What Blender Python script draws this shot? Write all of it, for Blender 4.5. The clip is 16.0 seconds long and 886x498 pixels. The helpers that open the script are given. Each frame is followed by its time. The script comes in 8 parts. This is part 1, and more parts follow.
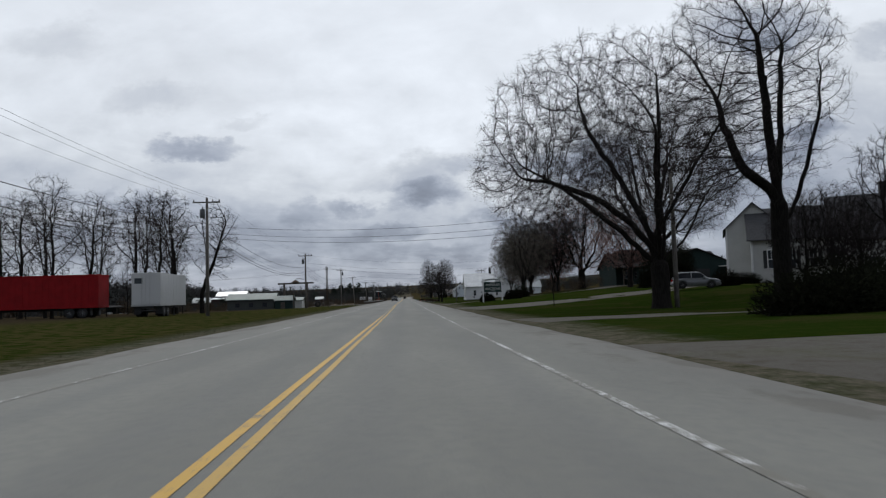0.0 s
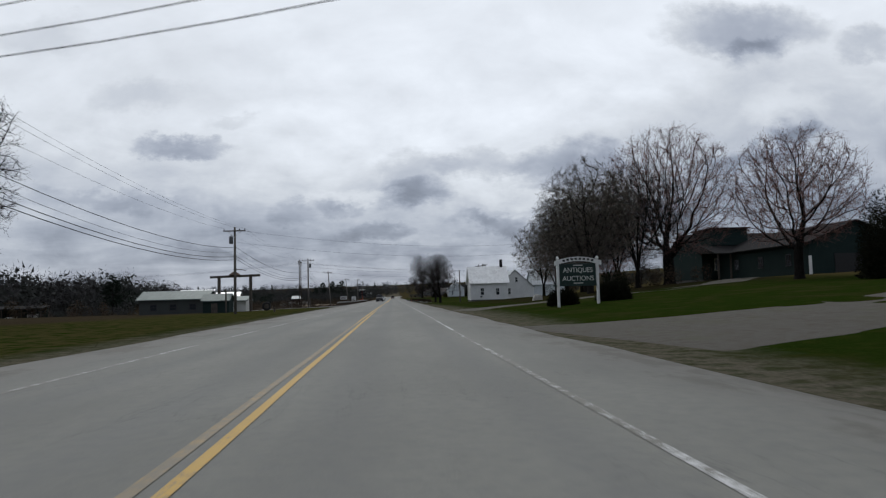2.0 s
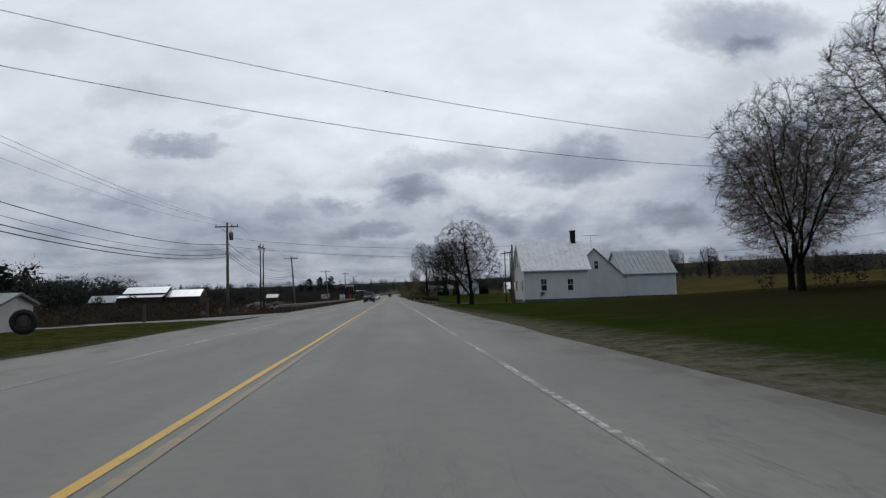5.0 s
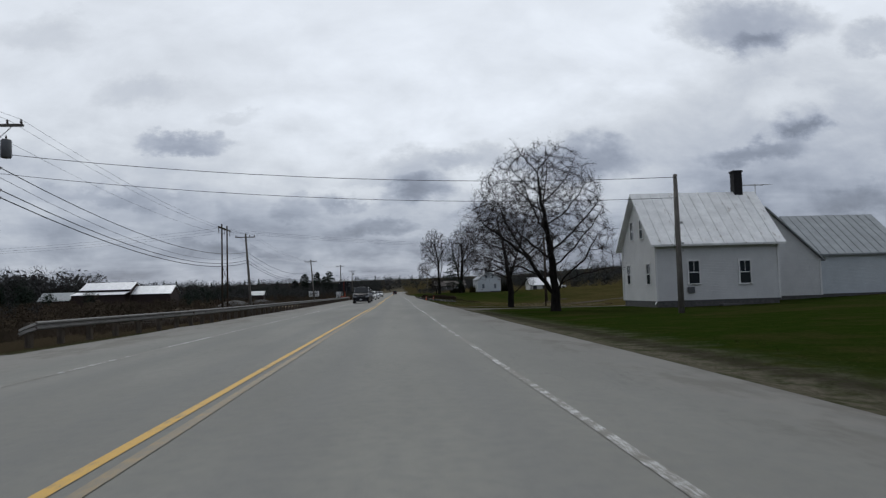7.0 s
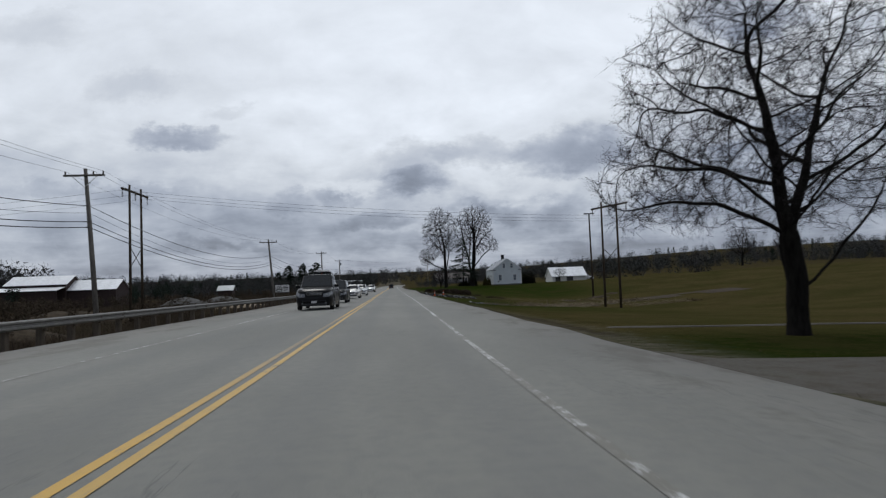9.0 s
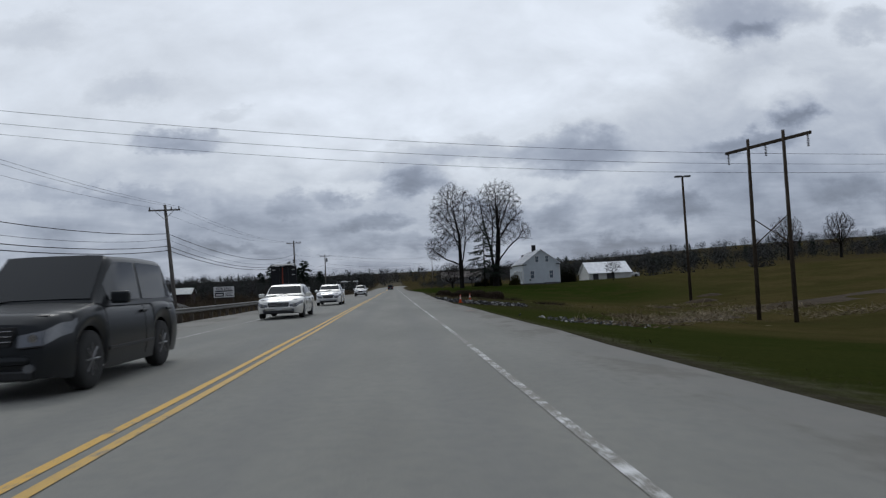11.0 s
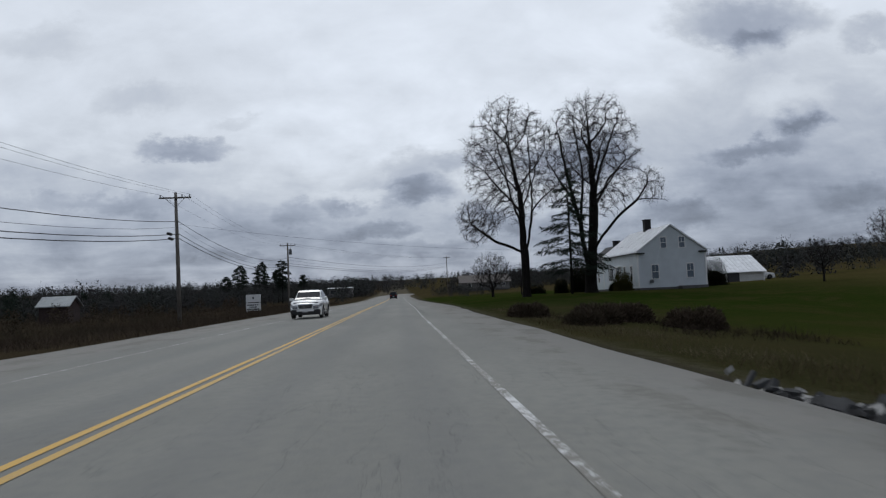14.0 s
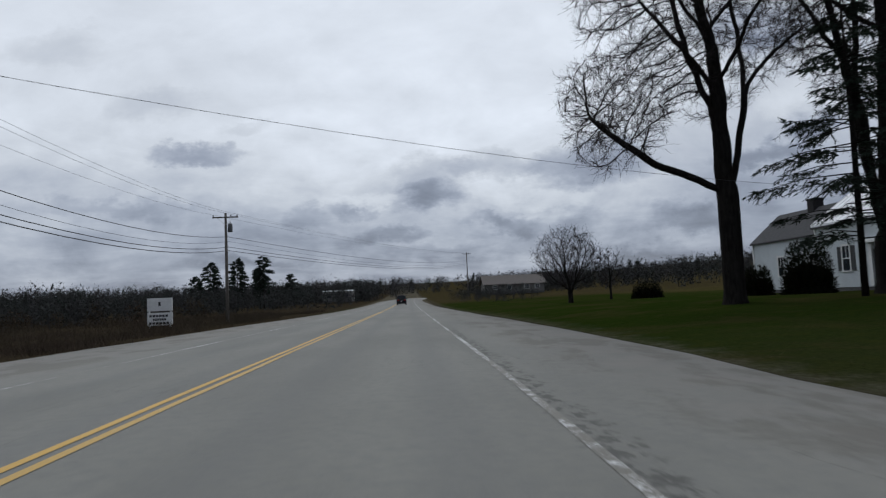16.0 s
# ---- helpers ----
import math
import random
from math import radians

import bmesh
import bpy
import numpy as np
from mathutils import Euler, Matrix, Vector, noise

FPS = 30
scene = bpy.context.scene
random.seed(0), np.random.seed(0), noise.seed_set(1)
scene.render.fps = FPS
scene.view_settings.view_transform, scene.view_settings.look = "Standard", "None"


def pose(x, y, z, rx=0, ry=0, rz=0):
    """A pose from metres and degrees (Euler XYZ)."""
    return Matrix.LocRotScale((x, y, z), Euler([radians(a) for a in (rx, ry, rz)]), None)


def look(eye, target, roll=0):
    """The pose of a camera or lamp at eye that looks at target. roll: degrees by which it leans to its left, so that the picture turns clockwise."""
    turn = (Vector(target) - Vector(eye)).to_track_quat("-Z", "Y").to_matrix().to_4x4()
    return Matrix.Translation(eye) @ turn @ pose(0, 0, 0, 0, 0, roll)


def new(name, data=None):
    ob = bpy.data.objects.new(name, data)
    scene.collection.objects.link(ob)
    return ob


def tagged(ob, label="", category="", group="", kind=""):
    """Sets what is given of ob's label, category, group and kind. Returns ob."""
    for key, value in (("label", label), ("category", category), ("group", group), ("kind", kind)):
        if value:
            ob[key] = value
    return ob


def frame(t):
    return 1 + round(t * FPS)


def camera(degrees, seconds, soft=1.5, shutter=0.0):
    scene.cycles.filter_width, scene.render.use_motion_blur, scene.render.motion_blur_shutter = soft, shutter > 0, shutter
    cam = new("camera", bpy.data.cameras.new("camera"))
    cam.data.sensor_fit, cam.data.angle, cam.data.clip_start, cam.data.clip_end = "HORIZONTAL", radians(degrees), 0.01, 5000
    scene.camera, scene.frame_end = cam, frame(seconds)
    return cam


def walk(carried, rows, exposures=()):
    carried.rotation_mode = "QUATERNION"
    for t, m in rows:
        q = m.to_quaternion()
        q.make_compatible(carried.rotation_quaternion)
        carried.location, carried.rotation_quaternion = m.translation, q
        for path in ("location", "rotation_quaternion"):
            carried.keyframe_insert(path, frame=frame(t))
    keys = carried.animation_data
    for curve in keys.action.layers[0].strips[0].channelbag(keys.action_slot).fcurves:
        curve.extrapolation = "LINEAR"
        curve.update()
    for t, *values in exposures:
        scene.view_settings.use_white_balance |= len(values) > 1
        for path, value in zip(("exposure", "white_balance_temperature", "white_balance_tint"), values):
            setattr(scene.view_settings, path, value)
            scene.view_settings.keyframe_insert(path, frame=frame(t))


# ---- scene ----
cam = camera(65.0, 16.0, soft=1.25, shutter=0.12)
EYE = 1.12
# seconds, across, along, yaw, pitch, roll
ROWS = [
    (0.0, 1.33, -0.54, -3.10, 3.92, 1.71),
    (0.5, 1.35, 10.84, -3.39, 3.90, 1.63),
    (1.0, 1.37, 22.21, -3.67, 3.89, 1.55),
    (1.5, 1.39, 33.59, -3.90, 3.87, 1.53),
    (2.0, 1.43, 44.96, -4.08, 3.87, 1.57),
    (2.5, 1.48, 56.34, -4.20, 3.88, 1.60),
    (3.0, 1.51, 67.71, -4.31, 3.88, 1.61),
    (3.5, 1.54, 79.09, -4.41, 3.85, 1.66),
    (4.0, 1.58, 90.46, -4.44, 3.79, 1.73),
    (4.5, 1.63, 101.71, -4.38, 3.74, 1.76),
    (5.0, 1.68, 112.96, -4.26, 3.70, 1.73),
    (5.5, 1.73, 124.21, -4.12, 3.67, 1.68),
    (6.0, 1.78, 135.46, -3.99, 3.62, 1.63),
    (6.5, 1.82, 146.71, -3.88, 3.56, 1.61),
    (7.0, 1.83, 157.95, -3.80, 3.50, 1.68),
    (7.5, 1.82, 169.20, -3.80, 3.41, 1.79),
    (8.0, 1.82, 180.45, -3.87, 3.27, 1.86),
    (8.5, 1.82, 191.66, -3.99, 3.09, 1.93),
    (9.0, 1.84, 202.87, -4.09, 2.95, 2.04),
    (9.5, 1.89, 214.07, -4.14, 2.89, 2.17),
    (10.0, 1.97, 225.28, -4.13, 2.91, 2.29),
    (10.5, 2.07, 236.49, -4.09, 2.94, 2.42),
    (11.0, 2.16, 247.70, -4.04, 3.00, 2.53),
    (11.5, 2.24, 258.91, -4.01, 3.07, 2.59),
    (12.0, 2.32, 270.12, -4.01, 3.18, 2.62),
    (12.5, 2.39, 281.29, -4.00, 3.29, 2.63),
    (13.0, 2.42, 292.47, -3.92, 3.43, 2.61),
    (13.5, 2.43, 303.65, -3.77, 3.56, 2.56),
    (14.0, 2.45, 314.83, -3.60, 3.67, 2.54),
    (14.5, 2.45, 326.01, -3.44, 3.77, 2.56),
    (15.0, 2.44, 337.19, -3.29, 3.87, 2.55),
    (15.5, 2.42, 348.36, -3.09, 3.98, 2.50),
    (16.0, 2.40, 359.54, -2.80, 4.08, 2.47),
]
walk(cam, [(t, pose(x, y, EYE, 90 + pitch, roll, yaw)) for t, x, y, yaw, pitch, roll in ROWS],
     exposures=((0.0, 0.0, 6250, 8), (2.5, 0.0, 6250, 8), (4.0, -0.07, 6230, 8), (9.0, -0.03, 6200, 8), (11.5, -0.10, 6080, 8), (16.0, -0.12, 6100, 8)))

# ---------------------------------------------------------------- light
SUN_AZ, SUN_EL = -14.0, 52.0          # degrees: from straight ahead to the right, above the horizon
sun = new("sun", bpy.data.lights.new("sun", "SUN"))
sun.data.energy, sun.data.angle, sun.data.color = 0.7, radians(14), (1.0, 0.96, 0.9)
sx, sy, sz = (math.sin(radians(SUN_AZ)) * math.cos(radians(SUN_EL)), math.cos(radians(SUN_AZ)) * math.cos(radians(SUN_EL)), math.sin(radians(SUN_EL)))
sun.matrix_world = look((0, 0, 60), (-sx * 10, -sy * 10, 60 - sz * 10))

world = bpy.data.worlds.new("sky")
scene.world = world
world.use_nodes = True
wt = world.node_tree
wt.nodes.clear()


def wn(kind, **ins):
    n = wt.nodes.new(kind)
    for k, v in ins.items():
        if k in ("operation", "blend_type", "data_type", "sky_type", "interpolation_type"):
            if k == "operation":
                n.operation = v
            elif k == "interpolation_type":
                n.interpolation_type = v
    return n


def wsrc(socket, v):
    if isinstance(v, (int, float)):
        socket.default_value = v
    else:
        wt.links.new(v, socket)


def wm(op, a, b=0.0, c=None, clamp=False):
    n = wt.nodes.new("ShaderNodeMath")
    n.operation, n.use_clamp = op, clamp
    wsrc(n.inputs[0], a)
    wsrc(n.inputs[1], b)
    if c is not None:
        wsrc(n.inputs[2], c)
    return n.outputs[0]


def wramp(v, a, b, lo=0.0, hi=1.0):
    n = wt.nodes.new("ShaderNodeMapRange")
    n.interpolation_type = "SMOOTHSTEP"
    wsrc(n.inputs["Value"], v)
    for key, val in (("From Min", a), ("From Max", b), ("To Min", lo), ("To Max", hi)):
        wsrc(n.inputs[key], val)
    return n.outputs["Result"]


def wnoise(vec, scale, detail, rough=0.55, distortion=0.0):
    n = wt.nodes.new("ShaderNodeTexNoise")
    wt.links.new(vec, n.inputs["Vector"])
    n.inputs["Scale"].default_value, n.inputs["Detail"].default_value = scale, detail
    n.inputs["Roughness"].default_value, n.inputs["Distortion"].default_value = rough, distortion
    return n.outputs["Fac"]


def wmix(f, a, b):
    n = wt.nodes.new("ShaderNodeMix")
    n.data_type = "RGBA"
    wsrc(n.inputs["Factor"], f)
    for sock, v in ((n.inputs[6], a), (n.inputs[7], b)):
        if isinstance(v, tuple):
            sock.default_value = (*v, 1)
        else:
            wt.links.new(v, sock)
    return n.outputs[2]


coord = wt.nodes.new("ShaderNodeTexCoord")
split = wt.nodes.new("ShaderNodeSeparateXYZ")
wt.links.new(coord.outputs["Generated"], split.inputs[0])
dx, dy, dz = split.outputs
up = wm("MAXIMUM", dz, 0.0)
flat = wm("ADD", up, 0.16)
plane = wt.nodes.new("ShaderNodeCombineXYZ")
wsrc(plane.inputs[0], wm("DIVIDE", dx, flat))
wsrc(plane.inputs[1], wm("DIVIDE", dy, flat))
# the layer of cloud, seen from below: large masses and small rolls
big = wnoise(plane.outputs[0], 0.55, 6, 0.52, 0.25)
small = wnoise(plane.outputs[0], 1.9, 8, 0.58, 0.35)
ahead = wm("MAXIMUM", wm("ABSOLUTE", dy), 0.05)
gu, gv = wm("DIVIDE", dx, ahead), wm("DIVIDE", dz, ahead)
warp_in = wt.nodes.new("ShaderNodeCombineXYZ")
wsrc(warp_in.inputs[0], gu)
wsrc(warp_in.inputs[1], wm("MULTIPLY", gv, 1.6))
wsrc(warp_in.inputs[2], dy)
w1 = wm("SUBTRACT", wnoise(warp_in.outputs[0], 9.0, 7, 0.6), 0.5)
off = wt.nodes.new("ShaderNodeVectorMath")
off.operation = "ADD"
wt.links.new(warp_in.outputs[0], off.inputs[0])
off.inputs[1].default_value = (7.3, 2.1, 4.0)
w2 = wm("SUBTRACT", wnoise(off.outputs[0], 11.0, 7, 0.62), 0.5)
w3 = wm("SUBTRACT", wnoise(off.outputs[0], 34.0, 6, 0.65), 0.5)
qu = wm("ADD", gu, wm("ADD", wm("MULTIPLY", w1, 0.15), wm("MULTIPLY", w3, 0.02)))
qv = wm("ADD", gv, wm("ADD", wm("MULTIPLY", w2, 0.09), wm("MULTIPLY", w3, 0.012)))


def cloud(u, v, a, b):
    """A single mass of cloud: its middle and half sizes, as slopes from straight ahead."""
    e = wm("ADD", wm("POWER", wm("ABSOLUTE", wm("DIVIDE", wm("SUBTRACT", qu, u), a)), 2.0), wm("POWER", wm("ABSOLUTE", wm("DIVIDE", wm("SUBTRACT", qv, v), b)), 2.0))
    return wramp(e, 2.6, -0.5)


dark = 0.0
for u, v, a, b, k in ((0.600, 0.200, 0.230, 0.130, 0.42), (-0.467, 0.244, 0.268, 0.179, 0.16), (0.461, 0.055, 0.211, 0.049, 0.22), (-0.222, 0.099, 0.285, 0.049, 0.18),
                      (0.036, 0.148, 0.050, 0.020, 0.85), (0.043, 0.187, 0.057, 0.021, 0.45), (0.138, 0.194, 0.049, 0.018, 0.40), (0.260, 0.190, 0.077, 0.028, 0.72), (0.141, 0.106, 0.041, 0.011, 0.55),
                      (0.537, 0.394, 0.106, 0.031, 0.75), (0.552, 0.360, 0.041, 0.020, 0.40), (0.610, 0.244, 0.041, 0.029, 0.75), (0.544, 0.192, 0.061, 0.016, 0.50), (-0.289, 0.224, 0.045, 0.012, 0.60),
                      (-0.022, 0.094, 0.039, 0.011, 0.55), (-0.146, 0.123, 0.029, 0.016, 0.40), (0.251, 0.102, 0.037, 0.016, 0.40), (0.416, 0.100, 0.053, 0.018, 0.45), (0.324, 0.052, 0.065, 0.011, 0.40),
                      (-0.077, 0.134, 0.024, 0.011, 0.35), (-0.358, 0.298, 0.057, 0.020, 0.22), (-0.496, 0.383, 0.065, 0.024, 0.22), (-0.209, 0.265, 0.033, 0.010, 0.20), (0.741, 0.370, 0.049, 0.020, 0.45),
                      (0.685, 0.123, 0.057, 0.020, 0.35), (-0.369, 0.145, 0.057, 0.011, 0.30), (-0.476, 0.153, 0.049, 0.011, 0.25), (0.050, 0.064, 0.057, 0.010, 0.35), (-0.223, 0.067, 0.065, 0.008, 0.35)):
    dark = wm("ADD", dark, wm("MULTIPLY", cloud(u, v, a, b), k))
dark = wm("MINIMUM", dark, 0.95)
puff = wm("ADD", wm("MULTIPLY", cloud(0.594, 0.274, 0.061, 0.028), 0.65), wm("ADD", wm("MULTIPLY", cloud(-0.060, 0.146, 0.057, 0.008), 0.45), wm("MULTIPLY", cloud(0.194, 0.141, 0.065, 0.011), 0.4)))
# brightness of the overcast by height, then the masses
level = wm("ADD", wramp(dz, 0.0, 0.27, 0.40, 0.86), wramp(dz, 0.3, 0.8, 0.0, -0.12))
tone = wm("ADD", wm("MULTIPLY", wm("SUBTRACT", big, 0.5), 0.34), wm("MULTIPLY", wm("SUBTRACT", small, 0.5), wramp(dz, 0.05, 0.4, 0.55, 0.18)))
# the side of the sky away from the sun is dimmer
lift = wt.nodes.new("ShaderNodeVectorMath")
lift.operation = "ADD"
wt.links.new(warp_in.outputs[0], lift.inputs[0])
lift.inputs[1].default_value = (0.012, 0.05, 0.0)
# lit tops and shaded undersides of the rolls
relief = wm("SUBTRACT", wnoise(warp_in.outputs[0], 5.5, 7, 0.56, 0.3), wnoise(lift.outputs[0], 5.5, 7, 0.56, 0.3))
tone = wm("ADD", tone, wm("MULTIPLY", relief, wramp(dz, 0.10, 0.4, 0.62, 0.25)))
val = wm("MULTIPLY", wm("ADD", level, tone), wramp(dy, -0.7, 0.35, 0.55, 1.0))
val = wm("SUBTRACT", val, wm("MULTIPLY", wm("MULTIPLY", dark, 0.72), val))
val = wm("ADD", val, wm("MULTIPLY", puff, wm("SUBTRACT", 0.88, val)))
val = wm("MINIMUM", wm("MAXIMUM", val, 0.16), 0.93)
tint = wmix(wramp(val, 0.25, 0.75), (0.90, 0.97, 1.17), (0.98, 1.0, 1.05))
sky = wt.nodes.new("ShaderNodeTexSky")
sky.sky_type, sky.sun_disc = "NISHITA", False
sky.sun_elevation, sky.sun_rotation = radians(SUN_EL), radians(SUN_AZ)
scaled = wt.nodes.new("ShaderNodeVectorMath")
scaled.operation = "SCALE"
wt.links.new(tint, scaled.inputs[0])
wt.links.new(val, scaled.inputs["Scale"])
thin = wt.nodes.new("ShaderNodeVectorMath")
thin.operation = "SCALE"
wt.links.new(sky.outputs[0], thin.inputs[0])
thin.inputs["Scale"].default_value = 0.08
cover = wmix(0.94, thin.outputs[0], scaled.outputs[0])
backg = wt.nodes.new("ShaderNodeBackground")
wt.links.new(cover, backg.inputs["Color"])
backg.inputs["Strength"].default_value = 1.0
wout = wt.nodes.new("ShaderNodeOutputWorld")
wt.links.new(backg.outputs[0], wout.inputs[0])


# ---------------------------------------------------------------- materials
class Mat:
    """A small builder of node materials."""

    def __init__(self, name, rough=0.7, metal=0.0, spec=0.4):
        self.m = bpy.data.materials.new(name)
        self.m.use_nodes = True
        self.t = self.m.node_tree
        self.b = self.t.nodes["Principled BSDF"]
        self.b.inputs["Roughness"].default_value = rough
        self.b.inputs["Metallic"].default_value = metal
        self.b.inputs["Specular IOR Level"].default_value = spec
        self.geo = self.t.nodes.new("ShaderNodeNewGeometry")
        self.tc = self.t.nodes.new("ShaderNodeTexCoord")

    def put(self, socket, v):
        if isinstance(v, tuple):
            socket.default_value = (*v, 1) if len(v) == 3 and socket.type == "RGBA" else v
        elif isinstance(v, (int, float)):
            socket.default_value = v
        else:
            self.t.links.new(v, socket)

    def pos(self):
        return self.geo.outputs["Position"]

    def obj(self):
        return self.tc.outputs["Object"]

    def xyz(self, vec=None):
        n = self.t.nodes.new("ShaderNodeSeparateXYZ")
        self.t.links.new(vec or self.pos(), n.inputs[0])
        return n.outputs

    def stretch(self, vec, s):
        n = self.t.nodes.new("ShaderNodeVectorMath")
        n.operation = "MULTIPLY"
        self.t.links.new(vec, n.inputs[0])
        n.inputs[1].default_value = s
        return n.outputs[0]

    def noise(self, scale, detail=4, rough=0.6, vec=None, distortion=0.0):
        n = self.t.nodes.new("ShaderNodeTexNoise")
        self.t.links.new(vec or self.pos(), n.inputs["Vector"])
        n.inputs["Scale"].default_value, n.inputs["Detail"].default_value = scale, detail
        n.inputs["Roughness"].default_value, n.inputs["Distortion"].default_value = rough, distortion
        return n.outputs["Fac"]

    def math(self, op, a, b=0.0, clamp=False):
        n = self.t.nodes.new("ShaderNodeMath")
        n.operation, n.use_clamp = op, clamp
        self.put(n.inputs[0], a)
        self.put(n.inputs[1], b)
        return n.outputs[0]

    def ramp(self, v, a, b, lo=0.0, hi=1.0):
        n = self.t.nodes.new("ShaderNodeMapRange")
        n.interpolation_type = "SMOOTHSTEP"
        self.put(n.inputs["Value"], v)
        for key, val in (("From Min", a), ("From Max", b), ("To Min", lo), ("To Max", hi)):
            self.put(n.inputs[key], val)
        return n.outputs["Result"]

    def mix(self, f, a, b):
        n = self.t.nodes.new("ShaderNodeMix")
        n.data_type = "RGBA"
        self.put(n.inputs["Factor"], f)
        self.put(n.inputs[6], a)
        self.put(n.inputs[7], b)
        return n.outputs[2]

    def color(self, v):
        self.put(self.b.inputs["Base Color"], v)
        return self

    def rough(self, v):
        self.put(self.b.inputs["Roughness"], v)
        return self

    def bump(self, height, strength=0.3, distance=0.02):
        n = self.t.nodes.new("ShaderNodeBump")
        n.inputs["Strength"].default_value, n.inputs["Distance"].default_value = strength, distance
        self.put(n.inputs["Height"], height)
        self.t.links.new(n.outputs[0], self.b.inputs["Normal"])
        return self

    def island(self):
        return self.geo.outputs["Random Per Island"]

    def each(self):
        return self.t.nodes.new("ShaderNodeObjectInfo").outputs["Random"]


def shade(c, k):
    return tuple(min(1.0, v * k) for v in c)


def plain(name, c, rough=0.6, metal=0.0, scale=6.0, vary=0.25, spec=0.4, bump=0.1):
    """Two scales of variation over one base colour."""
    m = Mat(name, rough, metal, spec)
    n1, n2 = m.noise(scale, 5), m.noise(scale * 9, 4)
    f = m.math("ADD", m.math("MULTIPLY", n1, 0.65), m.math("MULTIPLY", n2, 0.35))
    m.color(m.mix(m.ramp(f, 0.25, 0.75), shade(c, 1 - vary), shade(c, 1 + vary)))
    m.rough(m.ramp(n2, 0.2, 0.8, max(0.02, rough - 0.1), min(1, rough + 0.1)))
    if bump:
        m.bump(n2, bump, 0.01)
    return m.m


def asphalt():
    m = Mat("old_asphalt", 0.85, 0, 0.3)
    x, y, z = m.xyz()
    fine, mid, big = m.noise(90, 3), m.noise(6, 5), m.noise(0.35, 4, vec=m.stretch(m.pos(), (1, 0.25, 1)))
    c = m.mix(m.ramp(big, 0.3, 0.7), (0.174, 0.172, 0.152), (0.228, 0.225, 0.197))
    c = m.mix(m.ramp(mid, 0.35, 0.75, 0, 0.45), c, (0.145, 0.144, 0.141))
    c = m.mix(m.ramp(fine, 0.45, 0.8, 0, 0.5), c, (0.29, 0.285, 0.272))
    # wheel tracks, polished a little darker, along both lanes
    tracks = 0.0
    for cx in (-2.75, -0.95, 0.95, 2.75):
        tracks = m.math("ADD", tracks, m.ramp(m.math("ABSOLUTE", m.math("SUBTRACT", x, cx)), 0.55, 0.05))
    c = m.mix(m.math("MULTIPLY", tracks, m.ramp(big, 0.2, 0.8, 0.15, 0.4)), c, (0.148, 0.149, 0.146))
    # cracks, most of them along the road
    wob = m.noise(1.1, 5, vec=m.stretch(m.pos(), (1.6, 0.22, 1)), distortion=0.6)
    crack = m.ramp(m.math("ABSOLUTE", m.math("SUBTRACT", wob, 0.5)), 0.006, 0.0)
    crack = m.math("MULTIPLY", crack, m.ramp(m.noise(0.12, 3), 0.5, 0.62))
    c = m.mix(m.math("MULTIPLY", crack, 0.4), c, (0.07, 0.07, 0.07))
    dirt = m.math("MULTIPLY", m.ramp(m.math("ABSOLUTE", x), 4.2, 6.2), m.ramp(m.noise(0.9, 5), 0.3, 0.7, 0.15, 0.75))
    c = m.mix(dirt, c, (0.227, 0.213, 0.190))
    # broken, dirty asphalt out on the shoulders
    worn = m.math("MULTIPLY", m.ramp(m.math("ABSOLUTE", m.math("ADD", x, m.math("MULTIPLY", m.math("SUBTRACT", mid, 0.5), 1.6))), 4.5, 5.4), m.ramp(m.noise(0.55, 6, 0.65, vec=m.stretch(m.pos(), (1.4, 0.5, 1))), 0.48, 0.58))
    c = m.mix(m.math("MULTIPLY", worn, 0.45), c, m.mix(m.ramp(fine, 0.3, 0.7), (0.07, 0.062, 0.05), (0.142, 0.125, 0.098)))
    # alligator cracking along the edge line
    split = m.math("MULTIPLY", m.ramp(m.math("ABSOLUTE", m.math("SUBTRACT", m.math("ADD", x, m.math("MULTIPLY", m.math("SUBTRACT", mid, 0.5), 0.7)), 3.9)), 0.24, 0.06), m.math("MULTIPLY", m.ramp(y, 350, 362), m.ramp(y, 392, 384)))
    split = m.math("MULTIPLY", split, m.ramp(m.noise(7, 4, 0.7, vec=m.stretch(m.pos(), (1, 0.4, 1))), 0.47, 0.55))
    c = m.mix(m.math("MULTIPLY", split, 0.6), c, (0.045, 0.043, 0.04))
    m.color(c).bump(m.math("ADD", fine, m.math("MULTIPLY", m.math("ADD", crack, split), -2.0)), 0.35, 0.006)
    return m.m


def road_paint(name, c, wear, gone=()):
    m = Mat(name, 0.6)
    n = m.math("ADD", m.math("MULTIPLY", m.noise(5, 5), 0.5), m.math("MULTIPLY", m.noise(45, 3), 0.5))
    n2 = m.noise(0.25, 3)
    f = m.ramp(m.math("ADD", n, m.math("MULTIPLY", n2, 0.5)), wear, wear + 0.12)
    for y0, y1 in gone:
        y = m.xyz()[1]
        f = m.math("MAXIMUM", f, m.math("MULTIPLY", m.math("MULTIPLY", m.ramp(y, y0, y0 + 12), m.ramp(y, y1, y1 - 12)), m.ramp(n, 0.30, 0.55, 0.45, 0.9)))
    m.color(m.mix(f, c, (0.155, 0.147, 0.122))).bump(n, 0.2, 0.004)
    return m.m


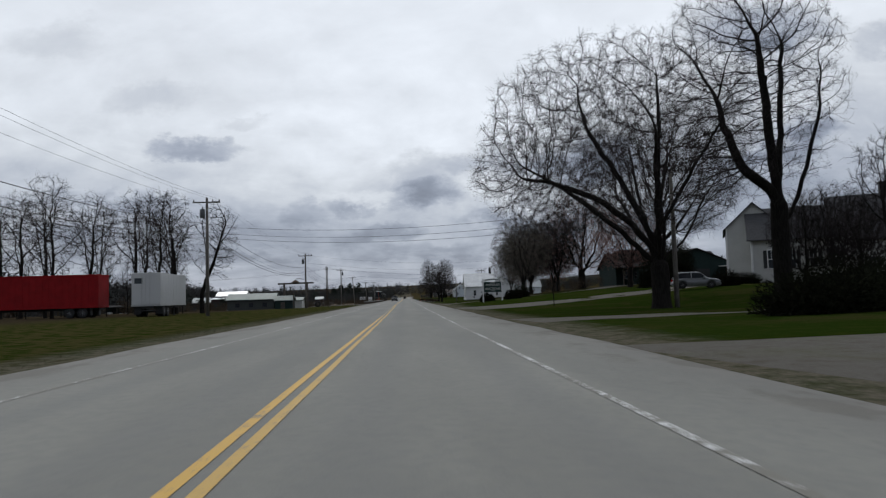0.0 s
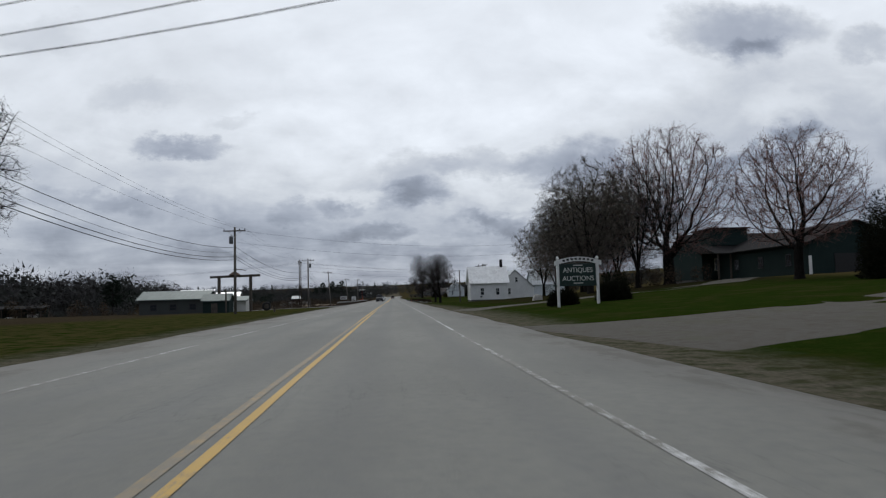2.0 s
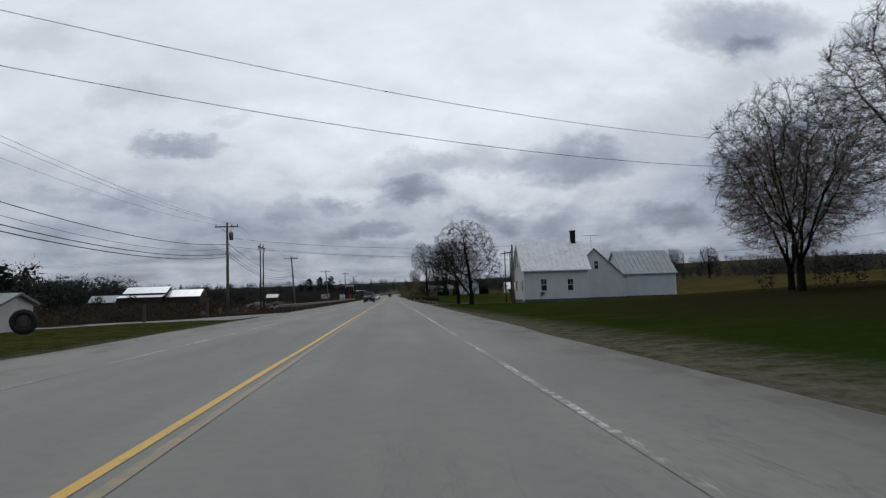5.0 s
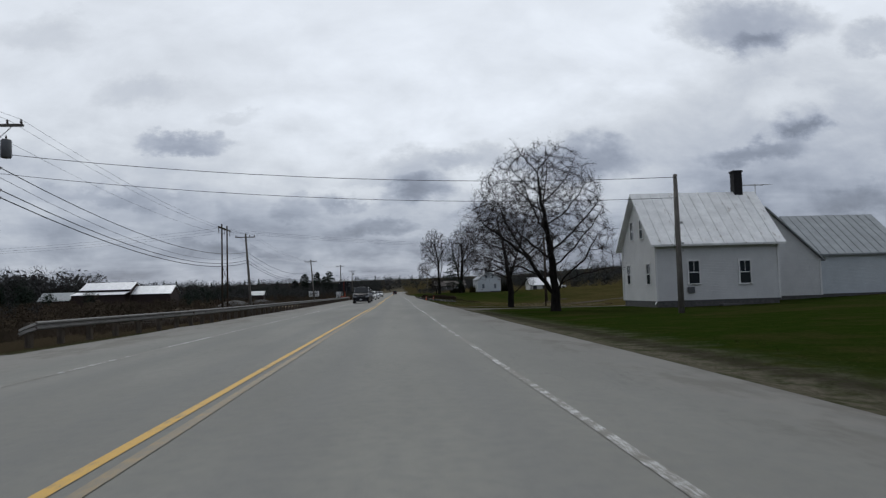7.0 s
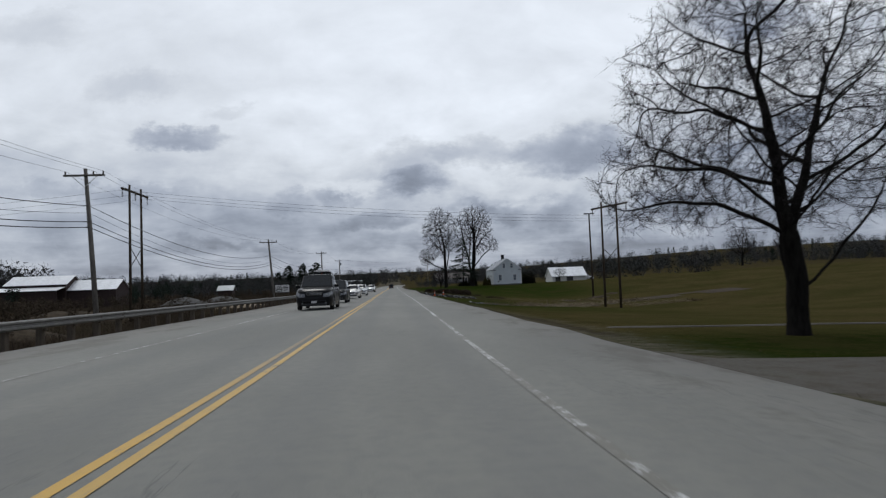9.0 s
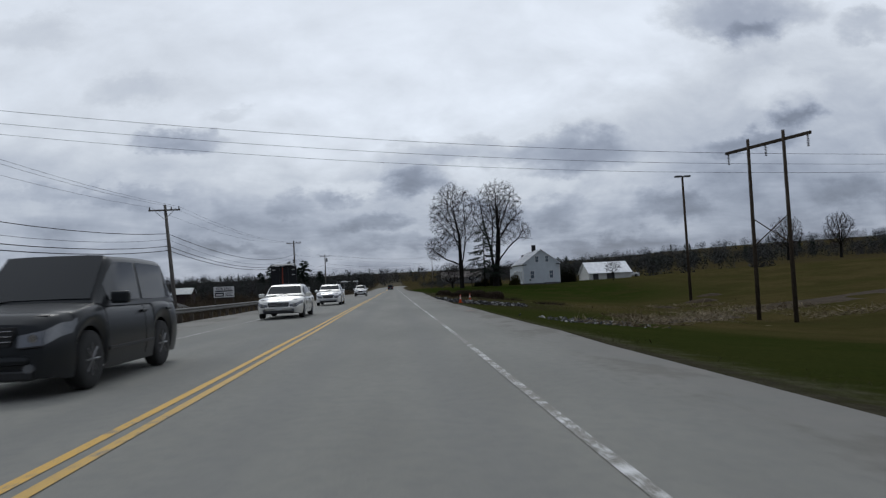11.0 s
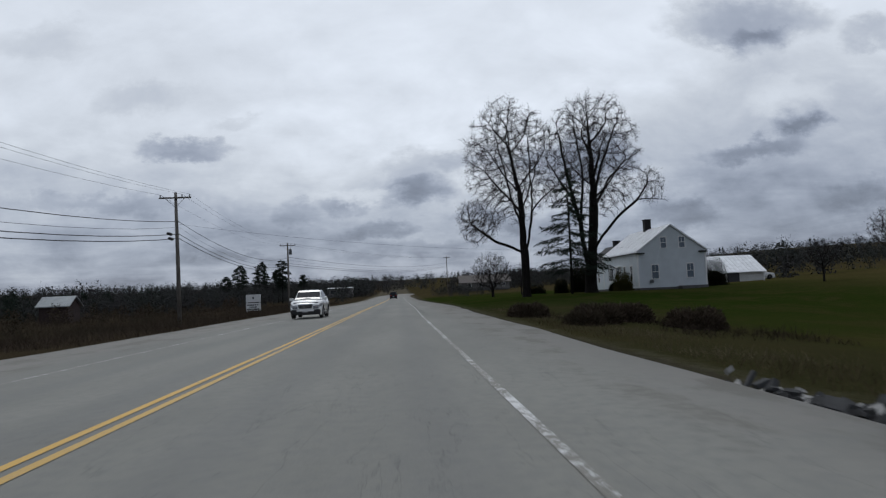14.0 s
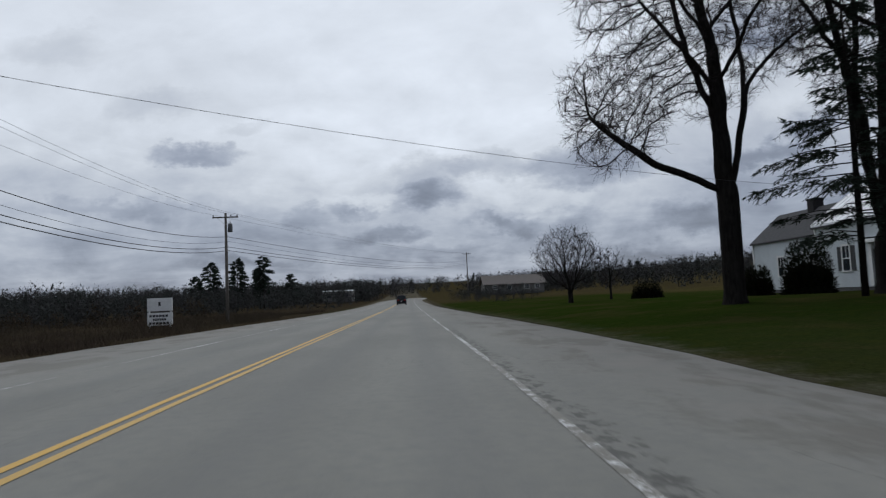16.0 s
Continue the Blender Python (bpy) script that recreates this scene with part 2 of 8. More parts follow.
def ground_mat():
    m = Mat("grass_and_field", 1.0, 0, 0.0)
    x, y, z = m.xyz()
    fine, mid, big = m.noise(14, 5, 0.7), m.noise(1.3, 5), m.noise(0.09, 4)
    wide = m.noise(0.03, 4, distortion=0.4)
    green = m.mix(m.ramp(fine, 0.3, 0.7), (0.010, 0.019, 0.003), (0.022, 0.038, 0.006))
    green = m.mix(m.ramp(mid, 0.45, 0.75, 0, 0.5), green, (0.036, 0.038, 0.009))
    dry = m.mix(m.ramp(fine, 0.3, 0.7), (0.042, 0.034, 0.013), (0.088, 0.069, 0.031))
    dry = m.mix(m.ramp(mid, 0.4, 0.7, 0, 0.4), dry, (0.04, 0.042, 0.012))
    brush = m.mix(m.ramp(fine, 0.3, 0.7), (0.024, 0.019, 0.012), (0.055, 0.043, 0.027))
    ye = m.math("ADD", y, m.math("MULTIPLY", m.math("SUBTRACT", mid, 0.5), 14.0))
    xe = m.math("ADD", x, m.math("MULTIPLY", m.math("SUBTRACT", mid, 0.5), 8.0))
    # mown yards on the one side, dry hayfield beyond and behind them
    field = m.math("MAXIMUM", m.math("MULTIPLY", m.ramp(ye, 214, 226), m.ramp(ye, 372, 350)), m.ramp(xe, 34, 46))
    field = m.math("MULTIPLY", field, m.ramp(big, 0.3, 0.62, 0.55, 1.0))
    c = m.mix(field, green, dry)
    lush = m.math("MULTIPLY", m.math("MULTIPLY", m.ramp(ye, 332, 352), m.ramp(ye, 470, 440)), m.ramp(xe, 62, 34))
    c = m.mix(m.math("MULTIPLY", lush, 0.8), c, green)
    c = m.mix(m.ramp(wide, 0.5, 0.7, 0, 0.35), c, (0.045, 0.034, 0.017))
    c = m.mix(m.ramp(ye, 470, 520), c, m.mix(m.ramp(mid, 0.4, 0.6), brush, dry))
    patch = m.noise(0.22, 5, 0.62, distortion=0.5)
    c = m.mix(m.ramp(patch, 0.46, 0.66, 0, 0.6), c, m.mix(m.ramp(fine, 0.3, 0.7), (0.026, 0.024, 0.008), (0.05, 0.044, 0.017)))
    # old leaves lying under the row of trees
    litter = m.math("MULTIPLY", m.math("MULTIPLY", m.ramp(xe, 8.5, 17), m.ramp(xe, 42, 35)), m.math("MULTIPLY", m.ramp(ye, 98, 108), m.ramp(ye, 172, 158)))
    c = m.mix(m.math("MULTIPLY", litter, m.ramp(patch, 0.3, 0.55, 0.35, 0.9)), c, m.mix(m.ramp(fine, 0.3, 0.7), (0.014, 0.012, 0.006), (0.034, 0.026, 0.015)))
    near = m.math("MULTIPLY", m.math("MULTIPLY", m.ramp(ye, 236, 262), m.ramp(ye, 345, 330)), m.ramp(xe, 25, 16))
    c = m.mix(m.math("MULTIPLY", near, 0.7), c, green)
    # brown scrubby bank beyond the stones
    bank = m.math("MULTIPLY", m.math("MULTIPLY", m.ramp(ye, 303, 316), m.ramp(ye, 385, 360)), m.math("MULTIPLY", m.ramp(xe, 6.5, 8), m.ramp(xe, 22, 15)))
    c = m.mix(m.math("MULTIPLY", bank, 0.5), c, brush)
    left = m.ramp(x, -7.0, -9.5)
    lm = m.mix(m.ramp(ye, 150, 175), m.mix(m.ramp(mid, 0.35, 0.65), green, dry), brush)
    lm = m.mix(m.ramp(xe, -20, -32), lm, brush)
    c = m.mix(left, c, lm)
    # sandy verge beside the asphalt
    edge = m.ramp(m.math("ABSOLUTE", m.math("ADD", x, m.math("MULTIPLY", m.math("SUBTRACT", mid, 0.5), 2.8))), 9.0, 6.5)
    sand = m.mix(m.ramp(fine, 0.3, 0.7), (0.075, 0.067, 0.05), (0.155, 0.139, 0.108))
    c = m.mix(m.math("MULTIPLY", edge, m.ramp(m.noise(2.5, 4), 0.3, 0.62, 0.3, 0.95)), c, sand)
    lip = m.math("MULTIPLY", m.ramp(m.math("ABSOLUTE", m.math("SUBTRACT", m.math("ADD", x, m.math("MULTIPLY", m.math("SUBTRACT", mid, 0.5), 0.9)), 7.5)), 0.5, 0.1), m.math("MULTIPLY", m.ramp(y, 150, 165), m.ramp(m.math("ABSOLUTE", m.math("SUBTRACT", y, 212.0)), 7.0, 10.0)))
    c = m.mix(m.math("MULTIPLY", lip, m.ramp(m.noise(5, 4), 0.3, 0.6, 0.2, 0.75)), c, (0.03, 0.026, 0.019))
    m.color(c).bump(m.math("ADD", fine, m.math("MULTIPLY", mid, 2.0)), 0.7, 0.06)
    return m.m


def gravel_mat():
    m = Mat("gravel", 0.95, 0, 0.2)
    fine, mid, big = m.noise(30, 5, 0.75), m.noise(2.2, 5), m.noise(0.4, 4)
    c = m.mix(m.ramp(fine, 0.3, 0.7), (0.055, 0.05, 0.042), (0.122, 0.112, 0.095))
    c = m.mix(m.ramp(mid, 0.45, 0.7, 0, 0.6), c, (0.055, 0.042, 0.028))
    c = m.mix(m.ramp(big, 0.5, 0.72, 0, 0.4), c, (0.07, 0.075, 0.035))
    m.color(c).bump(fine, 0.6, 0.02)
    return m.m


def bark_mat(name, a, b):
    m = Mat(name, 0.95, 0, 0.02)
    n = m.noise(3.5, 6, 0.7, m.stretch(m.pos(), (3, 3, 0.6)))
    c = m.mix(m.ramp(n, 0.3, 0.7), a, b)
    c = m.mix(m.ramp(m.noise(0.8, 3), 0.5, 0.7, 0, 0.35), c, shade(b, 1.25))
    m.color(c).bump(n, 0.7, 0.03)
    return m.m


def stuff_mat(name, a, b, c3):
    """Many small pieces, each with a tone of its own."""
    m = Mat(name, 0.95, 0, 0.02)
    r = m.island()
    c = m.mix(r, a, b)
    c = m.mix(m.ramp(m.noise(0.05, 3), 0.42, 0.62), c, c3)
    m.color(c)
    return m.m


def siding(name, c, pitch=0.11):
    """Painted clapboard: one shadowed lap every few inches, some peeling and grime."""
    m = Mat(name, 0.6 if c[1] > 0.1 else 0.85, 0, 0.3 if c[1] > 0.1 else 0.08)
    x, y, z = m.xyz()
    lap = m.math("FRACT", m.math("DIVIDE", z, pitch))
    lap_shadow = m.ramp(lap, 0.12, 0.0)
    n1, n2 = m.noise(0.9, 5), m.noise(9, 5, vec=m.stretch(m.pos(), (1, 1, 0.25)))
    k = m.mix(m.ramp(n1, 0.3, 0.7), shade(c, 0.9), c)
    k = m.mix(m.ramp(n2, 0.55, 0.8, 0, 0.4), k, shade(c, 0.72))
    # the shadow at each lap is mixed into the paint colour
    k = m.mix(m.math("MULTIPLY", lap_shadow, 0.35), k, shade(c, 0.45))
    m.color(k).bump(lap, 0.6, 0.02)
    return m.m


def tin(name, c, rust, rough=0.32, shine=0.7):
    """Sheet-metal roofing, weathered, with rust that runs down the slope."""
    m = Mat(name, rough, 0.75, 0.5)
    n1, n2, r = m.noise(1.2, 5), m.noise(14, 4), m.each()
    k = m.mix(m.ramp(n1, 0.3, 0.7), shade(c, 0.8), c)
    k = m.mix(m.math("MULTIPLY", r, 0.25), k, shade(c, 0.65))
    streak = m.ramp(m.noise(2.2, 5, vec=m.stretch(m.pos(), (1.6, 0.7, 0.7))), 0.62 - rust, 0.78 - rust)
    k = m.mix(m.math("MULTIPLY", streak, 0.65), k, (0.24, 0.17, 0.12))
    m.color(k)
    m.rough(m.math("ADD", m.ramp(n2, 0.2, 0.8, rough - 0.05, rough + 0.12), m.math("MULTIPLY", streak, 0.3)))
    m.put(m.b.inputs["Metallic"], m.ramp(streak, 0, 1, shine, 0.1))
    return m.m


def glass_mat(name, c=(0.02, 0.024, 0.028), rough=0.05, gloss=0.6):
    m = Mat(name, rough, 0.0, gloss)
    n = m.noise(1.5, 3)
    m.color(m.mix(n, c, shade(c, 1.6)))
    return m.m


def car_paint(name, c, rough=0.22, metal=0.0):
    m = Mat(name, rough, metal, 0.5 if max(c) > 0.1 else 0.15)
    x, y, z = m.xyz(m.obj())
    dust = m.math("MULTIPLY", m.ramp(z, 0.75, 0.2), m.ramp(m.noise(4, 4), 0.3, 0.7, 0.3, 0.9))
    m.color(m.mix(m.math("MULTIPLY", dust, 0.35 if max(c) > 0.1 else 0.05), m.mix(m.noise(0.8, 2), shade(c, 0.94), c), (0.2, 0.18, 0.15)))
    m.put(m.b.inputs["Coat Weight"], 0.6 if max(c) > 0.1 else 0.05)
    m.put(m.b.inputs["Coat Roughness"], 0.06)
    return m.m


M = {
    "asphalt": asphalt(), "yellow": road_paint("yellow_road_paint", (0.56, 0.33, 0.045), 0.80, ((36, 84), (206, 236))), "yellow_old": road_paint("older_yellow_road_paint", (0.5, 0.31, 0.06), 0.80, ((96, 206),)), "white": road_paint("white_road_paint", (0.62, 0.62, 0.61), 0.64), "white_old": road_paint("faded_white_road_paint", (0.56, 0.56, 0.55), 0.63),
    "ground": ground_mat(), "gravel": gravel_mat(), "apron": plain("patched_asphalt", (0.16, 0.155, 0.15), 0.9, scale=2.0, vary=0.3),
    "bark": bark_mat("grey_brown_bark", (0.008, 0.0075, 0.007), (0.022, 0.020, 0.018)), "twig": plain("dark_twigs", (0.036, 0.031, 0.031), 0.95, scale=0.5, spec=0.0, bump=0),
    "twig_red": plain("reddish_budding_twigs", (0.2, 0.1121, 0.0962), 0.95, scale=0.4, spec=0.0, bump=0), "twig_grey": plain("grey_olive_twigs", (0.1215, 0.1079, 0.09), 0.95, scale=0.4, spec=0.0, bump=0),
    # woods_far: aerial haze is put into the colour, paler and bluer than woods
    "woods_far": stuff_mat("far_woods_haze_tint", (0.060, 0.064, 0.074), (0.085, 0.088, 0.098), (0.072, 0.076, 0.084)),
    "woods": stuff_mat("bare_woods", (0.048, 0.047, 0.047), (0.064, 0.061, 0.059), (0.050, 0.054, 0.049)),
    "brush": stuff_mat("brown_brush", (0.034, 0.026, 0.019), (0.095, 0.072, 0.053), (0.055, 0.045, 0.031)),
    "needles": stuff_mat("dark_needles", (0.016, 0.023, 0.018), (0.044, 0.056, 0.042), (0.026, 0.036, 0.027)),
    "brush_dark": stuff_mat("dark_brown_twigs", (0.018, 0.014, 0.010), (0.055, 0.042, 0.031), (0.035, 0.027, 0.019)),
    "olive_leaf": stuff_mat("olive_bush_leaves", (0.03, 0.03, 0.010), (0.075, 0.07, 0.022), (0.045, 0.04, 0.016)),
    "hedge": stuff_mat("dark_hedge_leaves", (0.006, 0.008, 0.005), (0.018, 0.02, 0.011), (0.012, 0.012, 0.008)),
    "tuft": stuff_mat("dry_grass_blades", (0.065, 0.055, 0.027), (0.03, 0.038, 0.012), (0.085, 0.072, 0.04)),
    "lawn_tuft": stuff_mat("green_grass_blades", (0.014, 0.026, 0.005), (0.03, 0.048, 0.010), (0.035, 0.04, 0.012)),
    "pole": bark_mat("weathered_pole_wood", (0.10, 0.092, 0.083), (0.19, 0.175, 0.155)), "pole_dark": bark_mat("creosoted_pole_wood", (0.035, 0.028, 0.022), (0.075, 0.06, 0.045)),
    "wire": plain("black_cable", (0.014, 0.014, 0.015), 0.6, vary=0.1, bump=0), "wire_thin": plain("grey_conductor", (0.06, 0.06, 0.065), 0.5, 0.3, vary=0.1, bump=0),
    "rail_steel": plain("weathered_guardrail_steel", (0.15, 0.145, 0.135), 0.6, 0.3, 5, 0.3), "steel": plain("galvanised_steel", (0.42, 0.42, 0.41), 0.42, 0.8, 8, 0.18), "porcelain": plain("brown_porcelain", (0.05, 0.035, 0.03), 0.25, bump=0),
    "can": plain("grey_transformer_paint", (0.10, 0.105, 0.11), 0.4), "post_wood": bark_mat("guardrail_post_wood", (0.06, 0.05, 0.04), (0.12, 0.10, 0.08)),
    "white_siding": siding("white_clapboard", (0.70, 0.70, 0.69)), "cool_siding": siding("pale_clapboard", (0.62, 0.66, 0.68)), "old_siding": siding("old_white_clapboard", (0.55, 0.55, 0.52)),
    "dark_siding": siding("dark_green_boards", (0.022, 0.036, 0.034), 0.2), "grey_siding": siding("weathered_grey_boards", (0.16, 0.155, 0.145), 0.2), "green_siding": siding("dull_green_boards", (0.07, 0.076, 0.072), 0.2),
    "trim": plain("white_trim_paint", (0.72, 0.72, 0.7), 0.5, vary=0.1), "dark_trim": plain("dark_trim_paint", (0.03, 0.03, 0.032), 0.6), "stone": plain("foundation_stone", (0.09, 0.088, 0.085), 0.9, vary=0.4),
    "tin": tin("weathered_tin_roof", (0.92, 0.92, 0.90), 0.035, 0.34, 0.08), "tin_clean": tin("bright_metal_roof", (0.90, 0.91, 0.92), -0.2, 0.3, 0.15), "tin_grey": tin("grey_metal_roof", (0.34, 0.36, 0.37), -0.1, 0.45),
    "tin_green": tin("green_metal_roof", (0.15, 0.18, 0.17), -0.1, 0.5, 0.3), "shingle": plain("dark_shingles", (0.045, 0.045, 0.048), 0.9, scale=5, vary=0.35), "dark_roof": plain("old_dark_roofing", (0.02, 0.019, 0.019), 0.95, scale=4, vary=0.35, spec=0.1), "shingle_grey": plain("grey_shingles", (0.13, 0.115, 0.105), 0.9, scale=5, vary=0.3),
    # window_pale: reflected sky is put into the glass as a paler base colour
    "window": glass_mat("window_glass"), "window_pale": glass_mat("window_glass_sky_tint", (0.09, 0.11, 0.135), 0.1), "brick": plain("sooty_chimney_brick", (0.014, 0.013, 0.014), 0.9, vary=0.4), 
    "red_trailer": plain("faded_red_trailer_paint", (0.22, 0.006, 0.008), 0.6, scale=1.2, vary=0.22, spec=0.15), "white_trailer": car_paint("dull_white_trailer_paint", (0.50, 0.50, 0.49), 0.45),
    "black_metal": plain("black_underframe", (0.018, 0.018, 0.018), 0.6), "tyre": plain("tyre_rubber", (0.018, 0.018, 0.018), 0.85), "rim": plain("alloy_rim", (0.16, 0.16, 0.165), 0.35, 0.8, vary=0.15),
    "car_white": car_paint("white_car_paint", (0.74, 0.74, 0.73)), "car_cream": car_paint("off_white_car_paint", (0.68, 0.67, 0.63)), "car_black": car_paint("black_car_paint", (0.006, 0.006, 0.007), 0.3),
    "car_silver": car_paint("silver_car_paint", (0.16, 0.165, 0.17), 0.3, 0.5), "car_grey": car_paint("dark_grey_car_paint", (0.022, 0.024, 0.026), 0.3, 0.2),
    "car_glass": glass_mat("car_glass", (0.008, 0.010, 0.012), 0.04, 0.35), "lens": plain("headlamp_lens", (0.16, 0.165, 0.175), 0.08, 0.4, vary=0.2, bump=0), "tail": plain("tail_lamp_lens", (0.30, 0.015, 0.012), 0.2, bump=0),
    "chrome": plain("chrome_trim", (0.6, 0.6, 0.6), 0.15, 0.95, vary=0.1, bump=0), "black_trim": plain("black_plastic", (0.015, 0.015, 0.016), 0.5, bump=0), "plate": plain("pale_plate", (0.5, 0.5, 0.5), 0.5, bump=0),
    "orange": plain("orange_trailer_paint", (0.27, 0.045, 0.016), 0.55, scale=4, vary=0.4), "cone": plain("orange_cone_plastic", (0.65, 0.10, 0.02), 0.5, vary=0.12), "cone_white": plain("white_reflective_band", (0.7, 0.7, 0.7), 0.4, vary=0.1),
    "board": plain("black_message_panel", (0.009, 0.010, 0.012), 0.32, vary=0.2), "sign_dark": plain("dark_green_sign_paint", (0.012, 0.03, 0.026), 0.45), "sign_white": plain("white_sign_paint", (0.68, 0.68, 0.66), 0.5, vary=0.12),
    "sign_ink": plain("black_sign_ink", (0.02, 0.02, 0.022), 0.5, bump=0), "letter": plain("pale_sign_letters", (0.62, 0.62, 0.58), 0.5, vary=0.1, bump=0), "rock_white": plain("white_painted_rock", (0.34, 0.33, 0.295), 0.85, scale=3, vary=0.4, bump=0.4),
    "rock": plain("grey_riprap", (0.05, 0.05, 0.05), 0.9, spec=0.2, scale=2, vary=0.45, bump=0.5), "reed": stuff_mat("dead_reeds", (0.10, 0.08, 0.05), (0.22, 0.18, 0.12), (0.07, 0.055, 0.03)), "straw": stuff_mat("pale_straw", (0.14, 0.11, 0.065), (0.34, 0.285, 0.19), (0.085, 0.062, 0.035)), "rock_pale": plain("pale_broken_stone", (0.27, 0.265, 0.25), 0.9, scale=2, vary=0.4, bump=0.5), "soil": plain("raw_soil", (0.05, 0.038, 0.025), 0.95, spec=0.05, scale=1.5, vary=0.6, bump=0.5),
    "chips": plain("pale_wood_chips_and_earth", (0.21, 0.16, 0.105), 0.95, scale=1.6, vary=0.6, bump=0.6), "mound": plain("grey_gravel_mound", (0.085, 0.083, 0.078), 0.95, scale=1.2, vary=0.35, bump=0.5), "pink_paint": road_paint("faded_pink_marking_paint", (0.42, 0.16, 0.13), 0.66), "barn_dark": plain("dark_red_brown_boards", (0.035, 0.022, 0.02), 0.9, scale=2, vary=0.35), "rust": plain("rusted_iron", (0.075, 0.048, 0.034), 0.85, 0.2, vary=0.4), "old_wood": bark_mat("old_grey_timber", (0.05, 0.044, 0.038), (0.12, 0.105, 0.09)),
}


# ---------------------------------------------------------------- mesh helpers
class Buf:
    """Vertices and faces of one mesh."""

    def __init__(self):
        self.v, self.f = [], []

    def quadbox(self, c):
        """Eight corners: four below, four above, both counter-clockwise from above."""
        k = len(self.v)
        self.v += [tuple(p) for p in c]
        self.f += [(k, k + 3, k + 2, k + 1), (k + 4, k + 5, k + 6, k + 7)] + [(k + i, k + (i + 1) % 4, k + 4 + (i + 1) % 4, k + 4 + i) for i in range(4)]
        return self

    def box(self, x0, x1, y0, y1, z0, z1, chamfer=0.0):
        if not chamfer:
            return self.quadbox([(x0, y0, z0), (x1, y0, z0), (x1, y1, z0), (x0, y1, z0), (x0, y0, z1), (x1, y0, z1), (x1, y1, z1), (x0, y1, z1)])
        bm = bmesh.new()
        bmesh.ops.create_cube(bm, size=1.0, matrix=Matrix.LocRotScale(((x0 + x1) / 2, (y0 + y1) / 2, (z0 + z1) / 2), None, (x1 - x0, y1 - y0, z1 - z0)))
        bmesh.ops.bevel(bm, geom=bm.edges[:], offset=chamfer, segments=2, affect="EDGES", profile=0.5)
        return self.take(bm)

    def take(self, bm):
        k = len(self.v)
        bm.verts.index_update()
        self.v += [tuple(v.co) for v in bm.verts]
        self.f += [tuple(k + v.index for v in f.verts) for f in bm.faces]
        bm.free()
        return self

    def tube(self, pts, rads, n=6, caps=True):
        """A round bar along points."""
        k0 = len(self.v)
        pts = [Vector(p) for p in pts]
        for i, p in enumerate(pts):
            d = (pts[min(i + 1, len(pts) - 1)] - pts[max(i - 1, 0)]).normalized()
            # the ring is carried along the bar without a twist
            a = a - d * a.dot(d) if i else d.cross(Vector((0, 0, 1)) if abs(d.z) < 0.9 else Vector((1, 0, 0)))
            if a.length < 1e-4:
                a = d.cross(Vector((0.3, 0.9, 0.2)))
            a.normalize()
            b = d.cross(a)
            r = rads[i] if isinstance(rads, (list, tuple)) else rads
            for j in range(n):
                w = 2 * math.pi * j / n
                q = p + a * (r * math.cos(w)) + b * (r * math.sin(w))
                self.v.append((q.x, q.y, q.z))
        for i in range(len(pts) - 1):
            for j in range(n):
                a0, a1 = k0 + i * n + j, k0 + i * n + (j + 1) % n
                self.f.append((a0, a0 + n, a1 + n, a1))
        if caps:
            self.f.append(tuple(k0 + j for j in range(n)))
            self.f.append(tuple(k0 + (len(pts) - 1) * n + j for j in reversed(range(n))))
        return self

    def lathe(self, profile, n=16, axis="z", at=(0, 0, 0)):
        """A turned form from (radius, height) pairs."""
        k0 = len(self.v)
        for r, h in profile:
            for j in range(n):
                w = 2 * math.pi * j / n
                a, b = r * math.cos(w), r * math.sin(w)
                p = {"z": (a, b, h), "x": (h, a, b), "y": (b, h, a)}[axis]
                self.v.append((p[0] + at[0], p[1] + at[1], p[2] + at[2]))
        for i in range(len(profile) - 1):
            for j in range(n):
                a0, a1 = k0 + i * n + j, k0 + i * n + (j + 1) % n
                self.f.append((a0, a1, a1 + n, a0 + n))
        self.f.append(tuple(k0 + j for j in reversed(range(n))))
        self.f.append(tuple(k0 + (len(profile) - 1) * n + j for j in range(n)))
        return self

    def prism(self, outline, z0, z1, axis="z"):
        """An outline pushed from one height to another along an axis."""
        k, n = len(self.v), len(outline)
        for h in (z0, z1):
            for a, b in outline:
                self.v.append({"z": (a, b, h), "y": (a, h, b), "x": (h, a, b)}[axis])
        self.f.append(tuple(k + i for i in reversed(range(n))))
        self.f.append(tuple(k + n + i for i in range(n)))
        self.f += [(k + i, k + (i + 1) % n, k + n + (i + 1) % n, k + n + i) for i in range(n)]
        return self

    def grid(self, rows):
        """A sheet from rows of points."""
        k, n = len(self.v), len(rows[0])
        for r in rows:
            self.v += [tuple(p) for p in r]
        for i in range(len(rows) - 1):
            for j in range(n - 1):
                a = k + i * n + j
                self.f.append((a, a + 1, a + n + 1, a + n))
        return self

    def mesh(self, name, material, smooth=False, fix=True):
        me = bpy.data.meshes.new(name)
        me.from_pydata(self.v, [], self.f)
        if fix:
            bm = bmesh.new()
            bm.from_mesh(me)
            bmesh.ops.recalc_face_normals(bm, faces=bm.faces)
            bm.to_mesh(me)
            bm.free()
        if smooth:
            me.polygons.foreach_set("use_smooth", [True] * len(me.polygons))
        if material:
            me.materials.append(M[material] if isinstance(material, str) else material)
        me.update()
        return me


def thing(name, label, category, at=(0, 0, 0), turn=0.0, group="", kind="", data=None):
    ob = new(name, data)
    ob.matrix_world = pose(*at, 0, 0, turn)
    return tagged(ob, label, category, group, kind)


